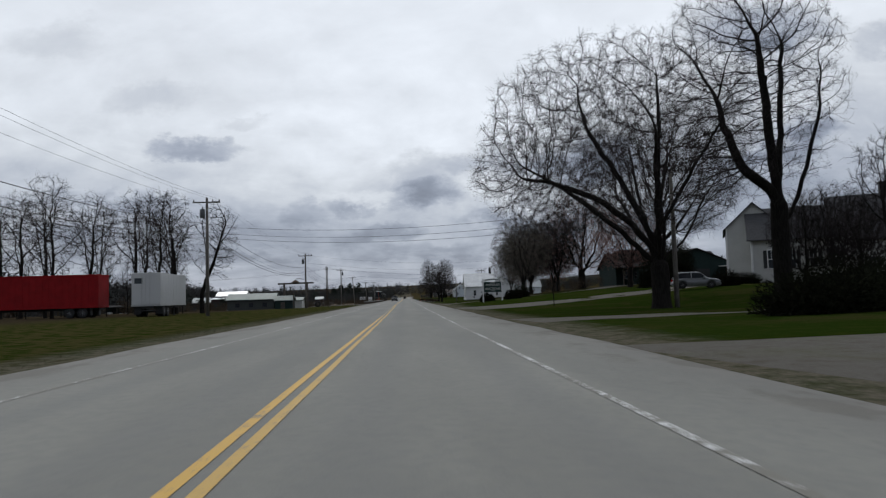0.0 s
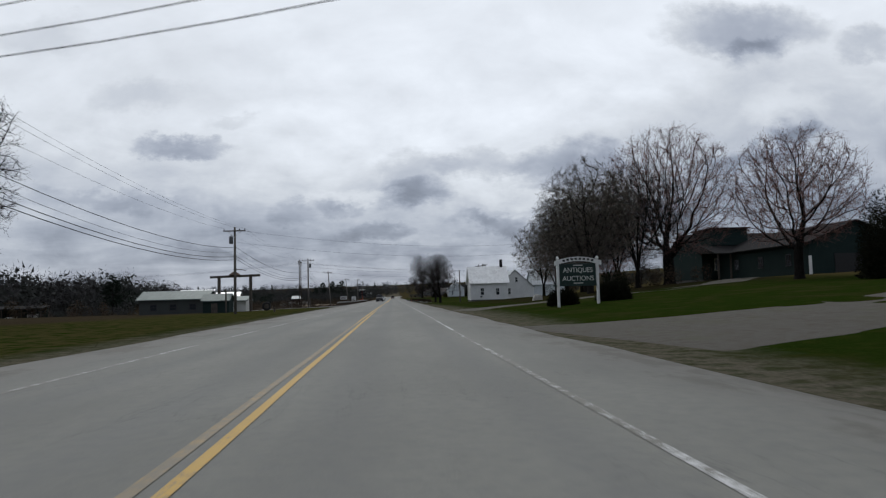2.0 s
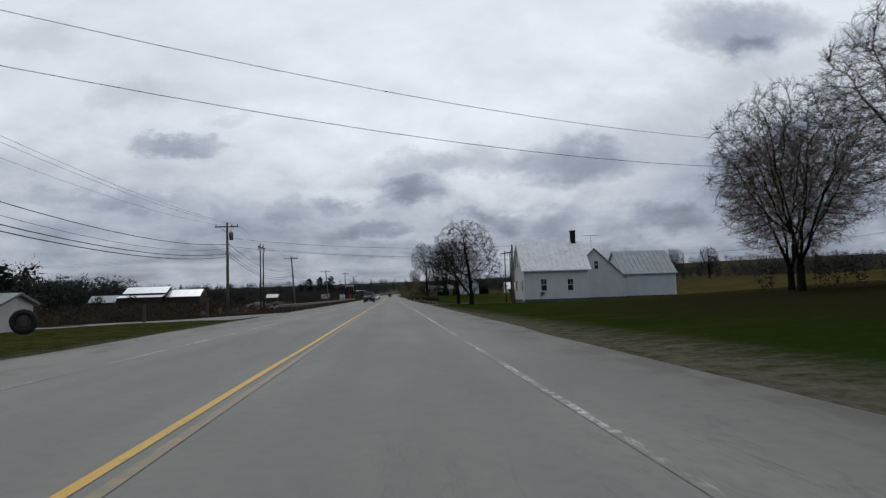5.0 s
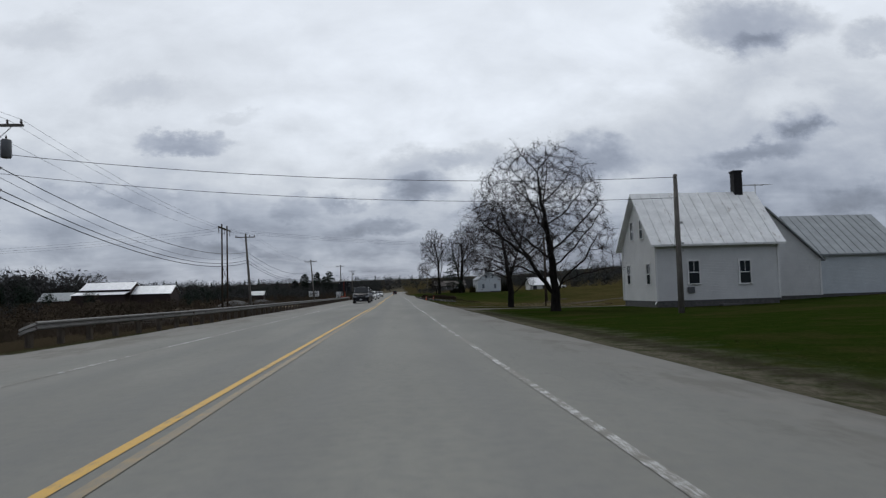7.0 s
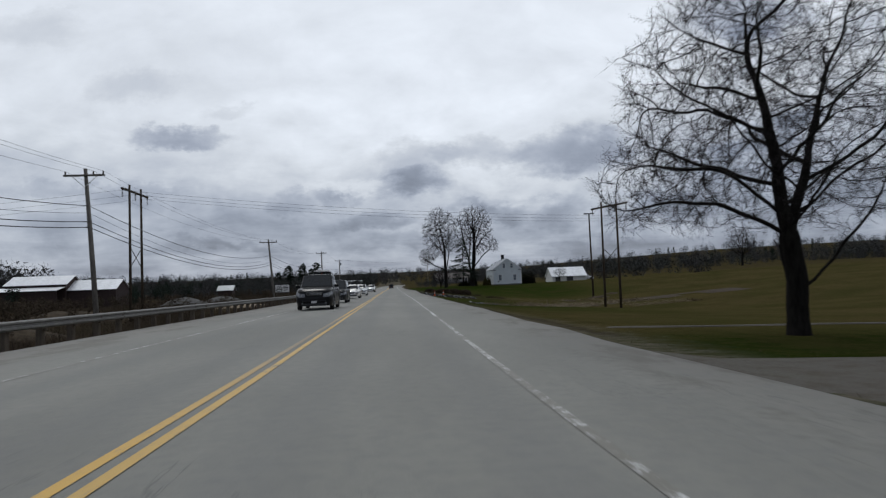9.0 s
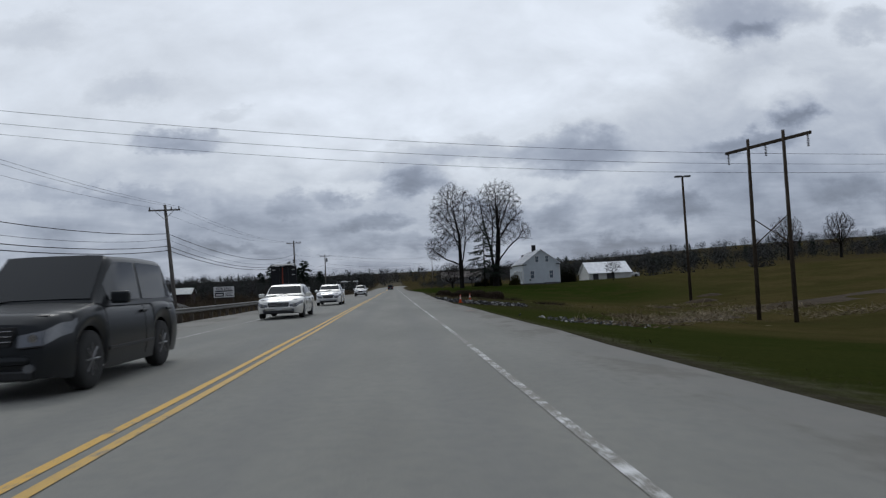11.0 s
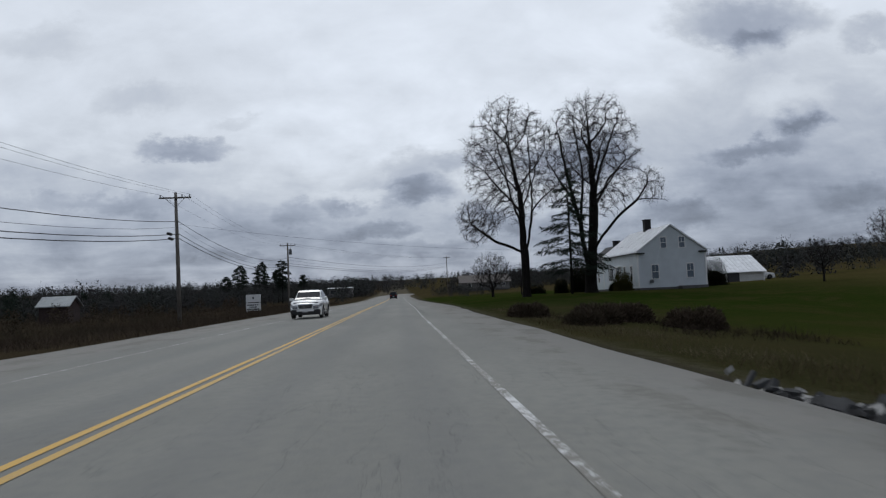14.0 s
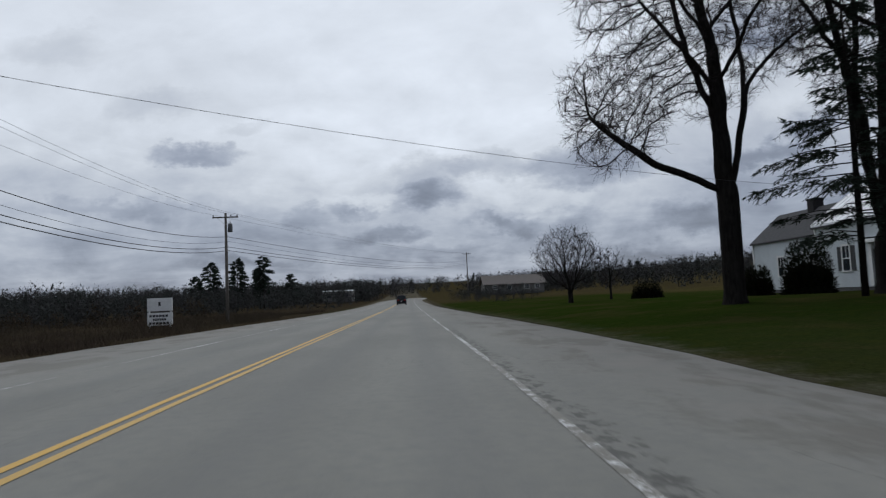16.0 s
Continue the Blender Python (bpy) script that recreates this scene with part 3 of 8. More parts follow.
def part(name, buf, material, parent, label="", smooth=False, fix=True):
    ob = new(name, buf.mesh(name, material, smooth, fix) if isinstance(buf, Buf) else buf)
    ob.parent = parent
    return tagged(ob, label)


def lerp_table(knots, v):
    """Linear reading of a table of (key, value)."""
    for (a, p), (b, q) in zip(knots, knots[1:]):
        if v <= b:
            t = max(0.0, min(1.0, (v - a) / (b - a)))
            return p + (q - p) * t
    return knots[-1][1]


def ease(a, b, v):
    t = max(0.0, min(1.0, (v - a) / (b - a)))
    return t * t * (3 - 2 * t)


# ---------------------------------------------------------------- lie of the land
ROAD_Z = [(-400, 0), (430, 0), (470, 0.1), (500, 0.3), (530, 0.6), (560, 1.0), (600, 1.5), (650, 2.2), (720, 3.2), (820, 5), (1000, 8), (3500, 8)]
YS = (-60, 20, 50, 67, 85, 115, 160, 205, 250, 290, 335, 390, 450, 600)
XR = (7, 12, 20, 35, 60, 120, 250, 450)
RIGHT = [(0, 0, 0, .5, 1, 2, 4, 6), (-.05, 0, .2, .8, 1.2, 2.5, 5, 8), (-.1, -.1, -.1, .9, 1.4, 3, 6, 9), (-.05, .1, .5, 1.4, 1.8, 3.5, 6.5, 9.5), (0, .4, .9, 1.6, 2.2, 4, 7, 10), (-.05, .2, .9, 2.0, 3, 5, 8, 11),
         (-.2, -.1, .3, 1, 2, 4.5, 8, 12), (-.3, -.35, -.4, -.2, .8, 4, 9, 14), (-.45, -.8, -1.2, -1.7, -.6, 3.2, 10, 15), (-.5, -1.3, -2.2, -3.4, -2.2, 2.2, 9.5, 15), (-.35, -.8, -1.6, -2.7, -1.2, 2.6, 8.5, 14),
         (-.15, .2, .6, .5, 1.2, 3, 7, 12), (-.3, 0, .2, .4, .8, 2.5, 6, 10), (0, 0, .3, .5, 1, 3, 6, 10)]
XL = (7, 12, 20, 40, 80, 160, 450)
LEFT = [(-.1, -.2, -.3, -.3, 0, 0, 0), (-.1, -.2, -.3, -.35, -.4, -.4, 0), (-.1, -.1, .05, .1, 0, -.3, 0), (-.1, -.1, .08, .12, 0, -.4, 0), (-.1, -.15, 0, .05, -.1, -.6, 0), (-.1, -.2, -.3, -.45, -.5, -.6, 0),
        (-.1, -.2, -.4, -.55, -.6, -.9, -.5), (-.15, -.5, -1.0, -1.8, -2.4, -2.6, -1), (-.2, -1.0, -2.0, -2.6, -3, -3, -2), (-.2, -1.0, -1.8, -2.4, -3, -3, -2), (-.2, -.5, -.8, -1.5, -2.4, -2.6, -2), (-.1, -.4, -.8, -1.2, -2, -2, -1),
        (-.15, -.2, -.2, -.5, -1, -1, 0), (-.1, -.2, -.3, -.4, -.5, 0, 1)]


def road_x(y):
    return 0.0 if y < 540 else min((y - 540) ** 2 / 1100.0, (y - 540) * 0.55)


def smooth_cell(keys, v):
    i = 0
    while i < len(keys) - 2 and v > keys[i + 1]:
        i += 1
    return i, ease(keys[i], keys[i + 1], v)


def road_z(y):
    return lerp_table(ROAD_Z, y)


def land(x, y):
    """The height of the ground."""
    r = x - road_x(y)
    keys, rows = (XR, RIGHT) if r > 0 else (XL, LEFT)
    i, t = smooth_cell(YS, y)
    a = abs(r)
    if a < keys[0]:
        v = rows[i][0] * (1 - t) + rows[i + 1][0] * t
        side = v * ease(5.9, 7.0, a)
    else:
        j = 0
        while j < len(keys) - 2 and a > keys[j + 1]:
            j += 1
        s = max(0.0, min(1.0, (a - keys[j]) / (keys[j + 1] - keys[j])))
        lo = rows[i][j] * (1 - s) + rows[i][j + 1] * s
        hi = rows[i + 1][j] * (1 - s) + rows[i + 1][j + 1] * s
        side = lo * (1 - t) + hi * t
    z = side + road_z(y) - 0.078 * (1 - ease(5.9, 7.2, a))
    if a > 7:
        k = min(1.0, (a - 7) / 12)
        z += k * (0.10 * noise.noise((x * 0.15, y * 0.15, 0)) + 0.35 * min(1, a / 120) * noise.noise((x * 0.03, y * 0.03, 5)))
    z += ease(560, 1300, y) * (8 + 22 * ease(-50, 500, x)) + 14 * ease(400, 1500, a)
    return z


def spread(values):
    return sorted(set(round(v, 3) for v in values))


def build_ground():
    xs = [0, 3, 5.5, 5.95, 6.3, 6.7, 7.2, 8, 9, 10.5, 12, 14, 16, 18.5, 21, 24, 27, 30, 34, 38, 43, 48, 55, 62, 70, 80, 92, 106, 122, 140, 160, 185, 215, 250, 300, 360, 450, 600, 900, 1400, 2200, 3200]
    xs = spread([-v for v in xs] + xs)
    ys = list(np.arange(-60, 470, 5.0)) + list(np.arange(470, 900, 14.0)) + [950, 1050, 1200, 1400, 1700, 2200, 3200, 4000] + [-3000, -1500, -700, -350, -200, -120, -80]
    ys = spread(ys)
    b = Buf()
    rows = []
    for y in ys:
        row = []
        for x in xs:
            px = x + road_x(y) * (1 if abs(x) < 300 else 0)
            z = land(px, y)
            if abs(x) < 5.7:
                z -= 0.06
            row.append((px, y, z))
        rows.append(row)
    b.grid(rows)
    thing("ground", "mown grass and dry brown hayfield over rolling ground", "ground", kind="structure", data=b.mesh("ground", "ground", True, False))


LEFT_EDGE = [(-120, 6.0), (40, 6.1), (110, 7.0), (180, 7.2), (230, 7.2), (280, 7.6), (320, 7.6), (345, 7.8), (365, 8.4), (400, 8.4), (450, 7.0), (560, 6.0)]
RIGHT_EDGE = [(-120, 6.0), (310, 6.0), (325, 6.3), (346, 6.7), (368, 7.2), (382, 7.6), (410, 7.2), (460, 6.4), (560, 6.0)]


def build_road():
    b = Buf()
    ys = list(np.arange(-120, 500, 4.0)) + list(np.arange(500, 1000, 6.0))
    prof = [(-6.05, -0.55), (-6.0, -0.02), (-3.6, 0.03), (0, 0.07), (3.6, 0.03), (6.0, -0.02), (6.05, -0.55)]
    rows = []
    for y in ys:
        # the edge of old asphalt is ragged
        e1, e2 = (0.22 * noise.noise((k, y * 0.21, 0)) + 0.1 * noise.noise((k, y * 0.9, 0)) for k in (3.1, 9.7))
        row = []
        for x, z in prof:
            px = x + (e1 + 6.0 - lerp_table(LEFT_EDGE, y) if x < -5 else e2 + lerp_table(RIGHT_EDGE, y) - 6.0 if x > 5 else 0)
            row.append((px + road_x(y), y, road_z(y) + z - 0.045))
        rows.append(row)
    b.grid(rows)
    thing("road", "worn grey two-lane asphalt road with paved shoulders", "road", kind="structure", data=b.mesh("road", "asphalt", True, False))


def crown(x):
    return lerp_table([(-6, -0.02), (-3.6, 0.03), (0, 0.07), (3.6, 0.03), (6, -0.02)], x) - 0.045


# how the painted lines wander along the road: (along, across)
YELLOW = [(-100, 0.0), (40, 0.0), (62, -0.06), (98, -0.15), (155, -0.13), (199, -0.06), (212, -0.02), (266, -0.12), (289, -0.26), (334, -0.31), (356, -0.41), (368, -0.50), (430, -0.45), (520, -0.2), (600, 0.0)]
WHITE_RIGHT = [(-100, 3.5), (5, 3.5), (28, 3.39), (62, 3.35), (85, 3.41), (164, 3.41), (180, 3.32), (197, 3.34), (209, 3.24), (235, 3.40), (264, 3.54), (300, 3.52), (332, 3.59), (354, 3.62), (370, 3.78), (450, 3.7), (600, 3.62)]
WHITE_LEFT = [(-100, -3.68), (35, -3.70), (60, -3.86), (170, -3.64), (191, -3.64), (313, -3.88), (352, -4.2), (420, -4.0), (600, -3.62)]


def road_line(path, width, material, label, shift=0.0):
    b = Buf()
    y, k = -100.0, 0
    rows = []
    while y < 960:
        x = lerp_table(path, y) + shift
        w = width / 2 * (1 + 0.12 * noise.noise((x, y * 0.6, 2)))
        c = x + 0.02 * noise.noise((shift * 30, y * 0.15, 1)) + road_x(y)
        rows.append([(c + e * w, y, road_z(y) + crown(x) + 0.006) for e in (-1, 1)])
        y += 2.0 if y < 420 else 4.0
    b.grid(rows)
    thing("road_marking", label, "road marking", kind="structure", data=b.mesh("road_marking", material, False, False))


def strip(name, path, label, category, material, lift=0.016, wob=1.1):
    """A way across the ground: rows of (x, y, half width)."""
    b, rows = Buf(), []
    pts = []
    for (x0, y0, w0), (x1, y1, w1) in zip(path, path[1:]):
        n = max(2, int(math.hypot(x1 - x0, y1 - y0) / 0.7))
        pts += [(x0 + (x1 - x0) * i / n, y0 + (y1 - y0) * i / n, w0 + (w1 - w0) * i / n) for i in range(n)]
    pts.append(path[-1])
    for i, (x, y, w) in enumerate(pts):
        a, c = pts[max(0, i - 1)], pts[min(len(pts) - 1, i + 1)]
        d = Vector((c[0] - a[0], c[1] - a[1], 0)).normalized()
        s = Vector((d.y, -d.x, 0))
        row = []
        for k in range(9):
            f = -1 + k / 4
            e = w * f + (wob * noise.noise((x * 0.5 + 9 * f, y * 0.5, 3)) if abs(f) == 1 else 0)
            q = Vector((x, y, 0)) + s * e
            drop = -0.12 if abs(f) == 1 or i == 0 else -0.01 if i == 1 else 0.0
            z = land(q.x, q.y) + lift + drop
            row.append((q.x, q.y, z))
        rows.append(row)
    b.grid(rows)
    thing(name, label, category, kind="structure", data=b.mesh(name, material, True, True))


build_ground()
build_road()
road_line(YELLOW, 0.105, "yellow", "worn yellow centre line", -0.105)
road_line(YELLOW, 0.105, "yellow_old", "worn yellow centre line, partly rubbed away", 0.105)
road_line(WHITE_LEFT, 0.10, "white_old", "faded white edge line")
road_line(WHITE_RIGHT, 0.10, "white", "worn white edge line")
for cx, cy, ww, ll in ((5.55, 278.7, 0.34, 0.6), (5.5, 309.8, 0.3, 0.4)):
    b = Buf()
    for k in range(3):
        a = -0.5 + 0.5 * k
        b.grid([[(cx + ww * f + 0.12 * noise.noise((f * 3, g * 3, cy)), cy + ll * (g + a) * 0.5, crown(cx + ww * f) + 0.007 + 0.001 * k) for f in (-0.5, 0, 0.5)] for g in (-0.3, 0.0, 0.3)])
    thing("road_marking", "faded pink survey paint mark on the shoulder", "road marking", kind="structure", data=b.mesh("road_marking", "pink_paint", False, False))
strip("driveway", [(5.85, 10.0, 6.5), (9, 10.5, 5), (18, 11.5, 3.6), (34, 12, 3)], "patchy gravel driveway mouth beside the lawn", "driveway", "gravel")
strip("driveway", [(5.85, 30.5, 4.2), (8.5, 30.8, 2.6), (20, 31.5, 1.5), (38, 36, 1.4)], "narrow gravel driveway through a lawn", "driveway", "gravel")
strip("driveway", [(5.85, 64, 9.0), (9, 64.5, 6.8), (16, 67, 5.0), (26, 71, 3.8), (31, 75, 3.2), (33.5, 78, 2.6)], "pale gravel driveway that climbs past a house", "driveway", "gravel")
strip("driveway", [(5.85, 98.5, 6.0), (9, 99, 3.6), (16, 100, 2.6), (30, 104, 2.2), (42, 122, 2.2)], "stony gravel driveway mouth", "driveway", "gravel")
strip("driveway", [(5.85, 211.6, 6.4), (7.2, 211.9, 4.0), (9, 212.5, 2.5), (12, 212.7, 1.5), (15.5, 213.4, 1.6), (20, 216.5, 2.4), (26, 224, 2.8), (38, 237, 3.5)], "sandy driveway mouth beside a tree", "driveway", "gravel")
strip("stream_bed", [(13, 287, 0.8), (15.5, 292, 1.4), (21, 297.5, 1.8), (31, 309, 2.2), (38, 317, 2.8), (46, 318, 3.4), (62, 320, 4.0)], "dry stream bed with pale mud and straw", "stream bed", "soil", 0.03, 1.4)
strip("footpath", [(8, 224.5, 0.3), (20, 225, 0.3), (60, 228, 0.3)], "thin pale path across a field", "path", "gravel", 0.03, 0.1)
strip("driveway", [(-5.85, 168, 13), (-10, 169, 9), (-22, 166, 5), (-40, 162, 3.5)], "asphalt apron of a side entrance", "driveway", "apron")
strip("driveway", [(-34, 171, 1.2), (-50, 180, 1.7), (-68, 189, 2.0), (-100, 197, 2.2)], "pale gravel lane behind a shed", "driveway", "gravel", 0.03)


# ---------------------------------------------------------------- trees
def grown_tree(name, at, trunk, fork, lobes, label, seed=1, points=700, step=0.5, twig="twig", group="", thin=0.012, twigs=5, length=(0.5, 1.1), floor=0.0, up=0.12, lean=(0, 0), power=2.0, slim_by=1.12, stems=(), limbs=()):
    """A leafless tree whose limbs fork and spread until they fill its crown.
    lobes: rounded parts of the crown as (middle, half sizes, share of the branches)."""
    nr = np.random.default_rng(seed)
    goals = []
    for mid, half, share in lobes:
        n = int(points * share)
        d = nr.normal(size=(n, 3))
        d /= np.linalg.norm(d, axis=1, keepdims=True)
        goals.append(np.array(mid) + d * (nr.random((n, 1)) ** 0.42) * np.array(half))
    goals = np.concatenate(goals)
    goals = goals[goals[:, 2] > floor]
    m = max(3, int(fork / step))
    pos = [np.array([lean[0] * (k / m) ** 2, lean[1] * (k / m) ** 2, -0.3 + (fork + 0.3) * k / m]) for k in range(m + 1)]
    dad = [-1] + list(range(m))
    # main stems that part low down
    for tip in stems:
        foot, tip = pos[m], np.array(tip, float)
        q, last = max(3, int(np.linalg.norm(tip - foot) / step)), m
        for k in range(1, q + 1):
            f = k / q
            pos.append(foot + (tip - foot) * np.array([f ** 0.75, f ** 0.75, f]) + nr.normal(0, 0.05, 3))
            dad.append(last)
            last = len(pos) - 1
    # boughs along given lines, each from the nearest wood that stands already
    for line in limbs:
        line = [np.array(q, float) for q in line]
        last = int(np.linalg.norm(np.array(pos) - line[0], axis=1).argmin())
        for a, c in zip(line, line[1:]):
            q = max(1, int(np.linalg.norm(c - a) / step + 0.5))
            for k in range(1, q + 1):
                pos.append(a + (c - a) * k / q + nr.normal(0, 0.035 + 0.07 * step, 3))
                dad.append(last)
                last = len(pos) - 1
    near = np.full(len(goals), m)
    dist = np.linalg.norm(goals - pos[m], axis=1)
    for k in [*range(max(1, m - 2), m), *range(m + 1, len(pos))]:
        d = np.linalg.norm(goals - pos[k], axis=1)
        near, dist = np.where(d < dist, k, near), np.minimum(d, dist)
    alive = np.ones(len(goals), bool)
    for _ in range(140):
        idx = np.flatnonzero(alive)
        if len(idx) < 4:
            break
        pull = goals[idx] - np.array(pos)[near[idx]]
        pull /= np.linalg.norm(pull, axis=1, keepdims=True) + 1e-9
        who, inv = np.unique(near[idx], return_inverse=True)
        total = np.zeros((len(who), 3))
        np.add.at(total, inv, pull)
        total /= np.linalg.norm(total, axis=1, keepdims=True) + 1e-9
        fresh = []
        for w, v in zip(who, total):
            back = pos[w] - pos[dad[w]] if dad[w] >= 0 else np.array([0, 0, 1.0])
            v = v + nr.normal(0, 0.26, 3) + np.array([0, 0, up]) + 0.3 * back / (np.linalg.norm(back) + 1e-9)
            p = pos[w] + step * v / np.linalg.norm(v)
            pos.append(p)
            dad.append(int(w))
            fresh.append(p)
        fresh, first = np.array(fresh), len(pos) - len(fresh)
        d = np.linalg.norm(goals[idx][:, None, :] - fresh[None], axis=2)
        j = d.argmin(1)
        best = d[np.arange(len(idx)), j]
        better = best < dist[idx]
        near[idx[better]], dist[idx[better]] = first + j[better], best[better]
        alive[idx] = dist[idx] > step * 1.02
    pos = np.array(pos)
    count = len(pos)
    kids = [[] for _ in range(count)]
    for k in range(1, count):
        kids[dad[k]].append(k)
    rad = np.zeros(count)
    for k in range(count - 1, -1, -1):
        rad[k] = thin if not kids[k] else sum(rad[c] ** power for c in kids[k]) ** (1 / power)
    rad = thin + (trunk - thin) * ((rad - thin) / max(1e-6, rad[m] - thin)) ** slim_by
    rad[:m + 1] = [trunk * (1.5 if k == 0 else 1.12 if k == 1 else 1.0) for k in range(m + 1)]
    wood = Buf()
    stack = [(0, -1)]
    while stack:
        k, start = stack.pop()
        chain = ([start] if start >= 0 else []) + [k]
        while kids[chain[-1]]:
            order = sorted(kids[chain[-1]], key=lambda c: -rad[c])
            stack += [(c, chain[-1]) for c in order[1:]]
            chain.append(order[0])
        p = pos[chain].copy()
        if len(p) > 2:
            p[1:-1] = 0.5 * p[1:-1] + 0.25 * (p[:-2] + p[2:])
        r = rad[chain].copy()
        if start >= 0:
            r[0] = min(r[0], r[1] * 1.25)
        r[-1] *= 0.6
        wood.tube([Vector(q) for q in p], list(r), 10 if r[1] > 0.16 else 6 if r[1] > 0.06 else 4 if r[1] > 0.025 else 3, False)
    # fine twigs, in two generations, off every thin branch
    slim = np.flatnonzero(rad < thin * 3.2)
    slim = np.repeat(slim[slim > m], twigs)
    along = pos[slim] - pos[np.array(dad)[slim]]
    along /= np.linalg.norm(along, axis=1, keepdims=True) + 1e-9
    base = pos[slim] - along * step * nr.random((len(slim), 1))
    d = along + nr.normal(0, 0.55, (len(slim), 3)) + np.array([0, 0, up])
    d /= np.linalg.norm(d, axis=1, keepdims=True)
    ln = nr.uniform(*length, len(slim))
    sets = [slivers(base, d, ln, np.full(len(slim), thin * 1.7), nr)]
    for f in (0.35, 0.7):
        e = d + nr.normal(0, 0.5, d.shape) + np.array([0, 0, up * 0.6])
        e /= np.linalg.norm(e, axis=1, keepdims=True)
        sets.append(slivers(base + d * (ln * f)[:, None], e, ln * nr.uniform(0.4, 0.75, len(ln)), np.full(len(ln), thin * 1.3), nr))
    ob = thing(name, label, "tree", (at[0], at[1], land(*at)), 0, group)
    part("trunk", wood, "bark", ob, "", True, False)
    sheet_of("crown", np.concatenate(sets), twig, "bare fine twigs", "", ob)
    return ob


def slivers(centres, dirs, lengths, widths, rnd):
    """Many thin three-sided blades, as arrays."""
    n = len(centres)
    side = np.cross(dirs, rnd.normal(size=(n, 3)))
    side /= np.linalg.norm(side, axis=1, keepdims=True) + 1e-9
    a = centres - side * widths[:, None] / 2
    b = centres + side * widths[:, None] / 2
    c = centres + dirs * lengths[:, None]
    return np.stack([a, b, c], 1).reshape(-1, 3)


def sheet_of(name, tris, material, label, category, parent=None):
    me = bpy.data.meshes.new(name)
    n = len(tris) // 3
    me.vertices.add(len(tris))
    me.vertices.foreach_set("co", tris.astype(np.float32).ravel())
    me.loops.add(len(tris))
    me.loops.foreach_set("vertex_index", np.arange(len(tris), dtype=np.int32))
    me.polygons.add(n)
    me.polygons.foreach_set("loop_start", np.arange(0, len(tris), 3, dtype=np.int32))
    me.polygons.foreach_set("loop_total", np.full(n, 3, dtype=np.int32))
    me.materials.append(M[material])
    me.update(calc_edges=True)
    me.validate()
    if parent is not None:
        return part(name, me, None, parent, label)
    return thing(name, label, category, kind="stuff", data=me)


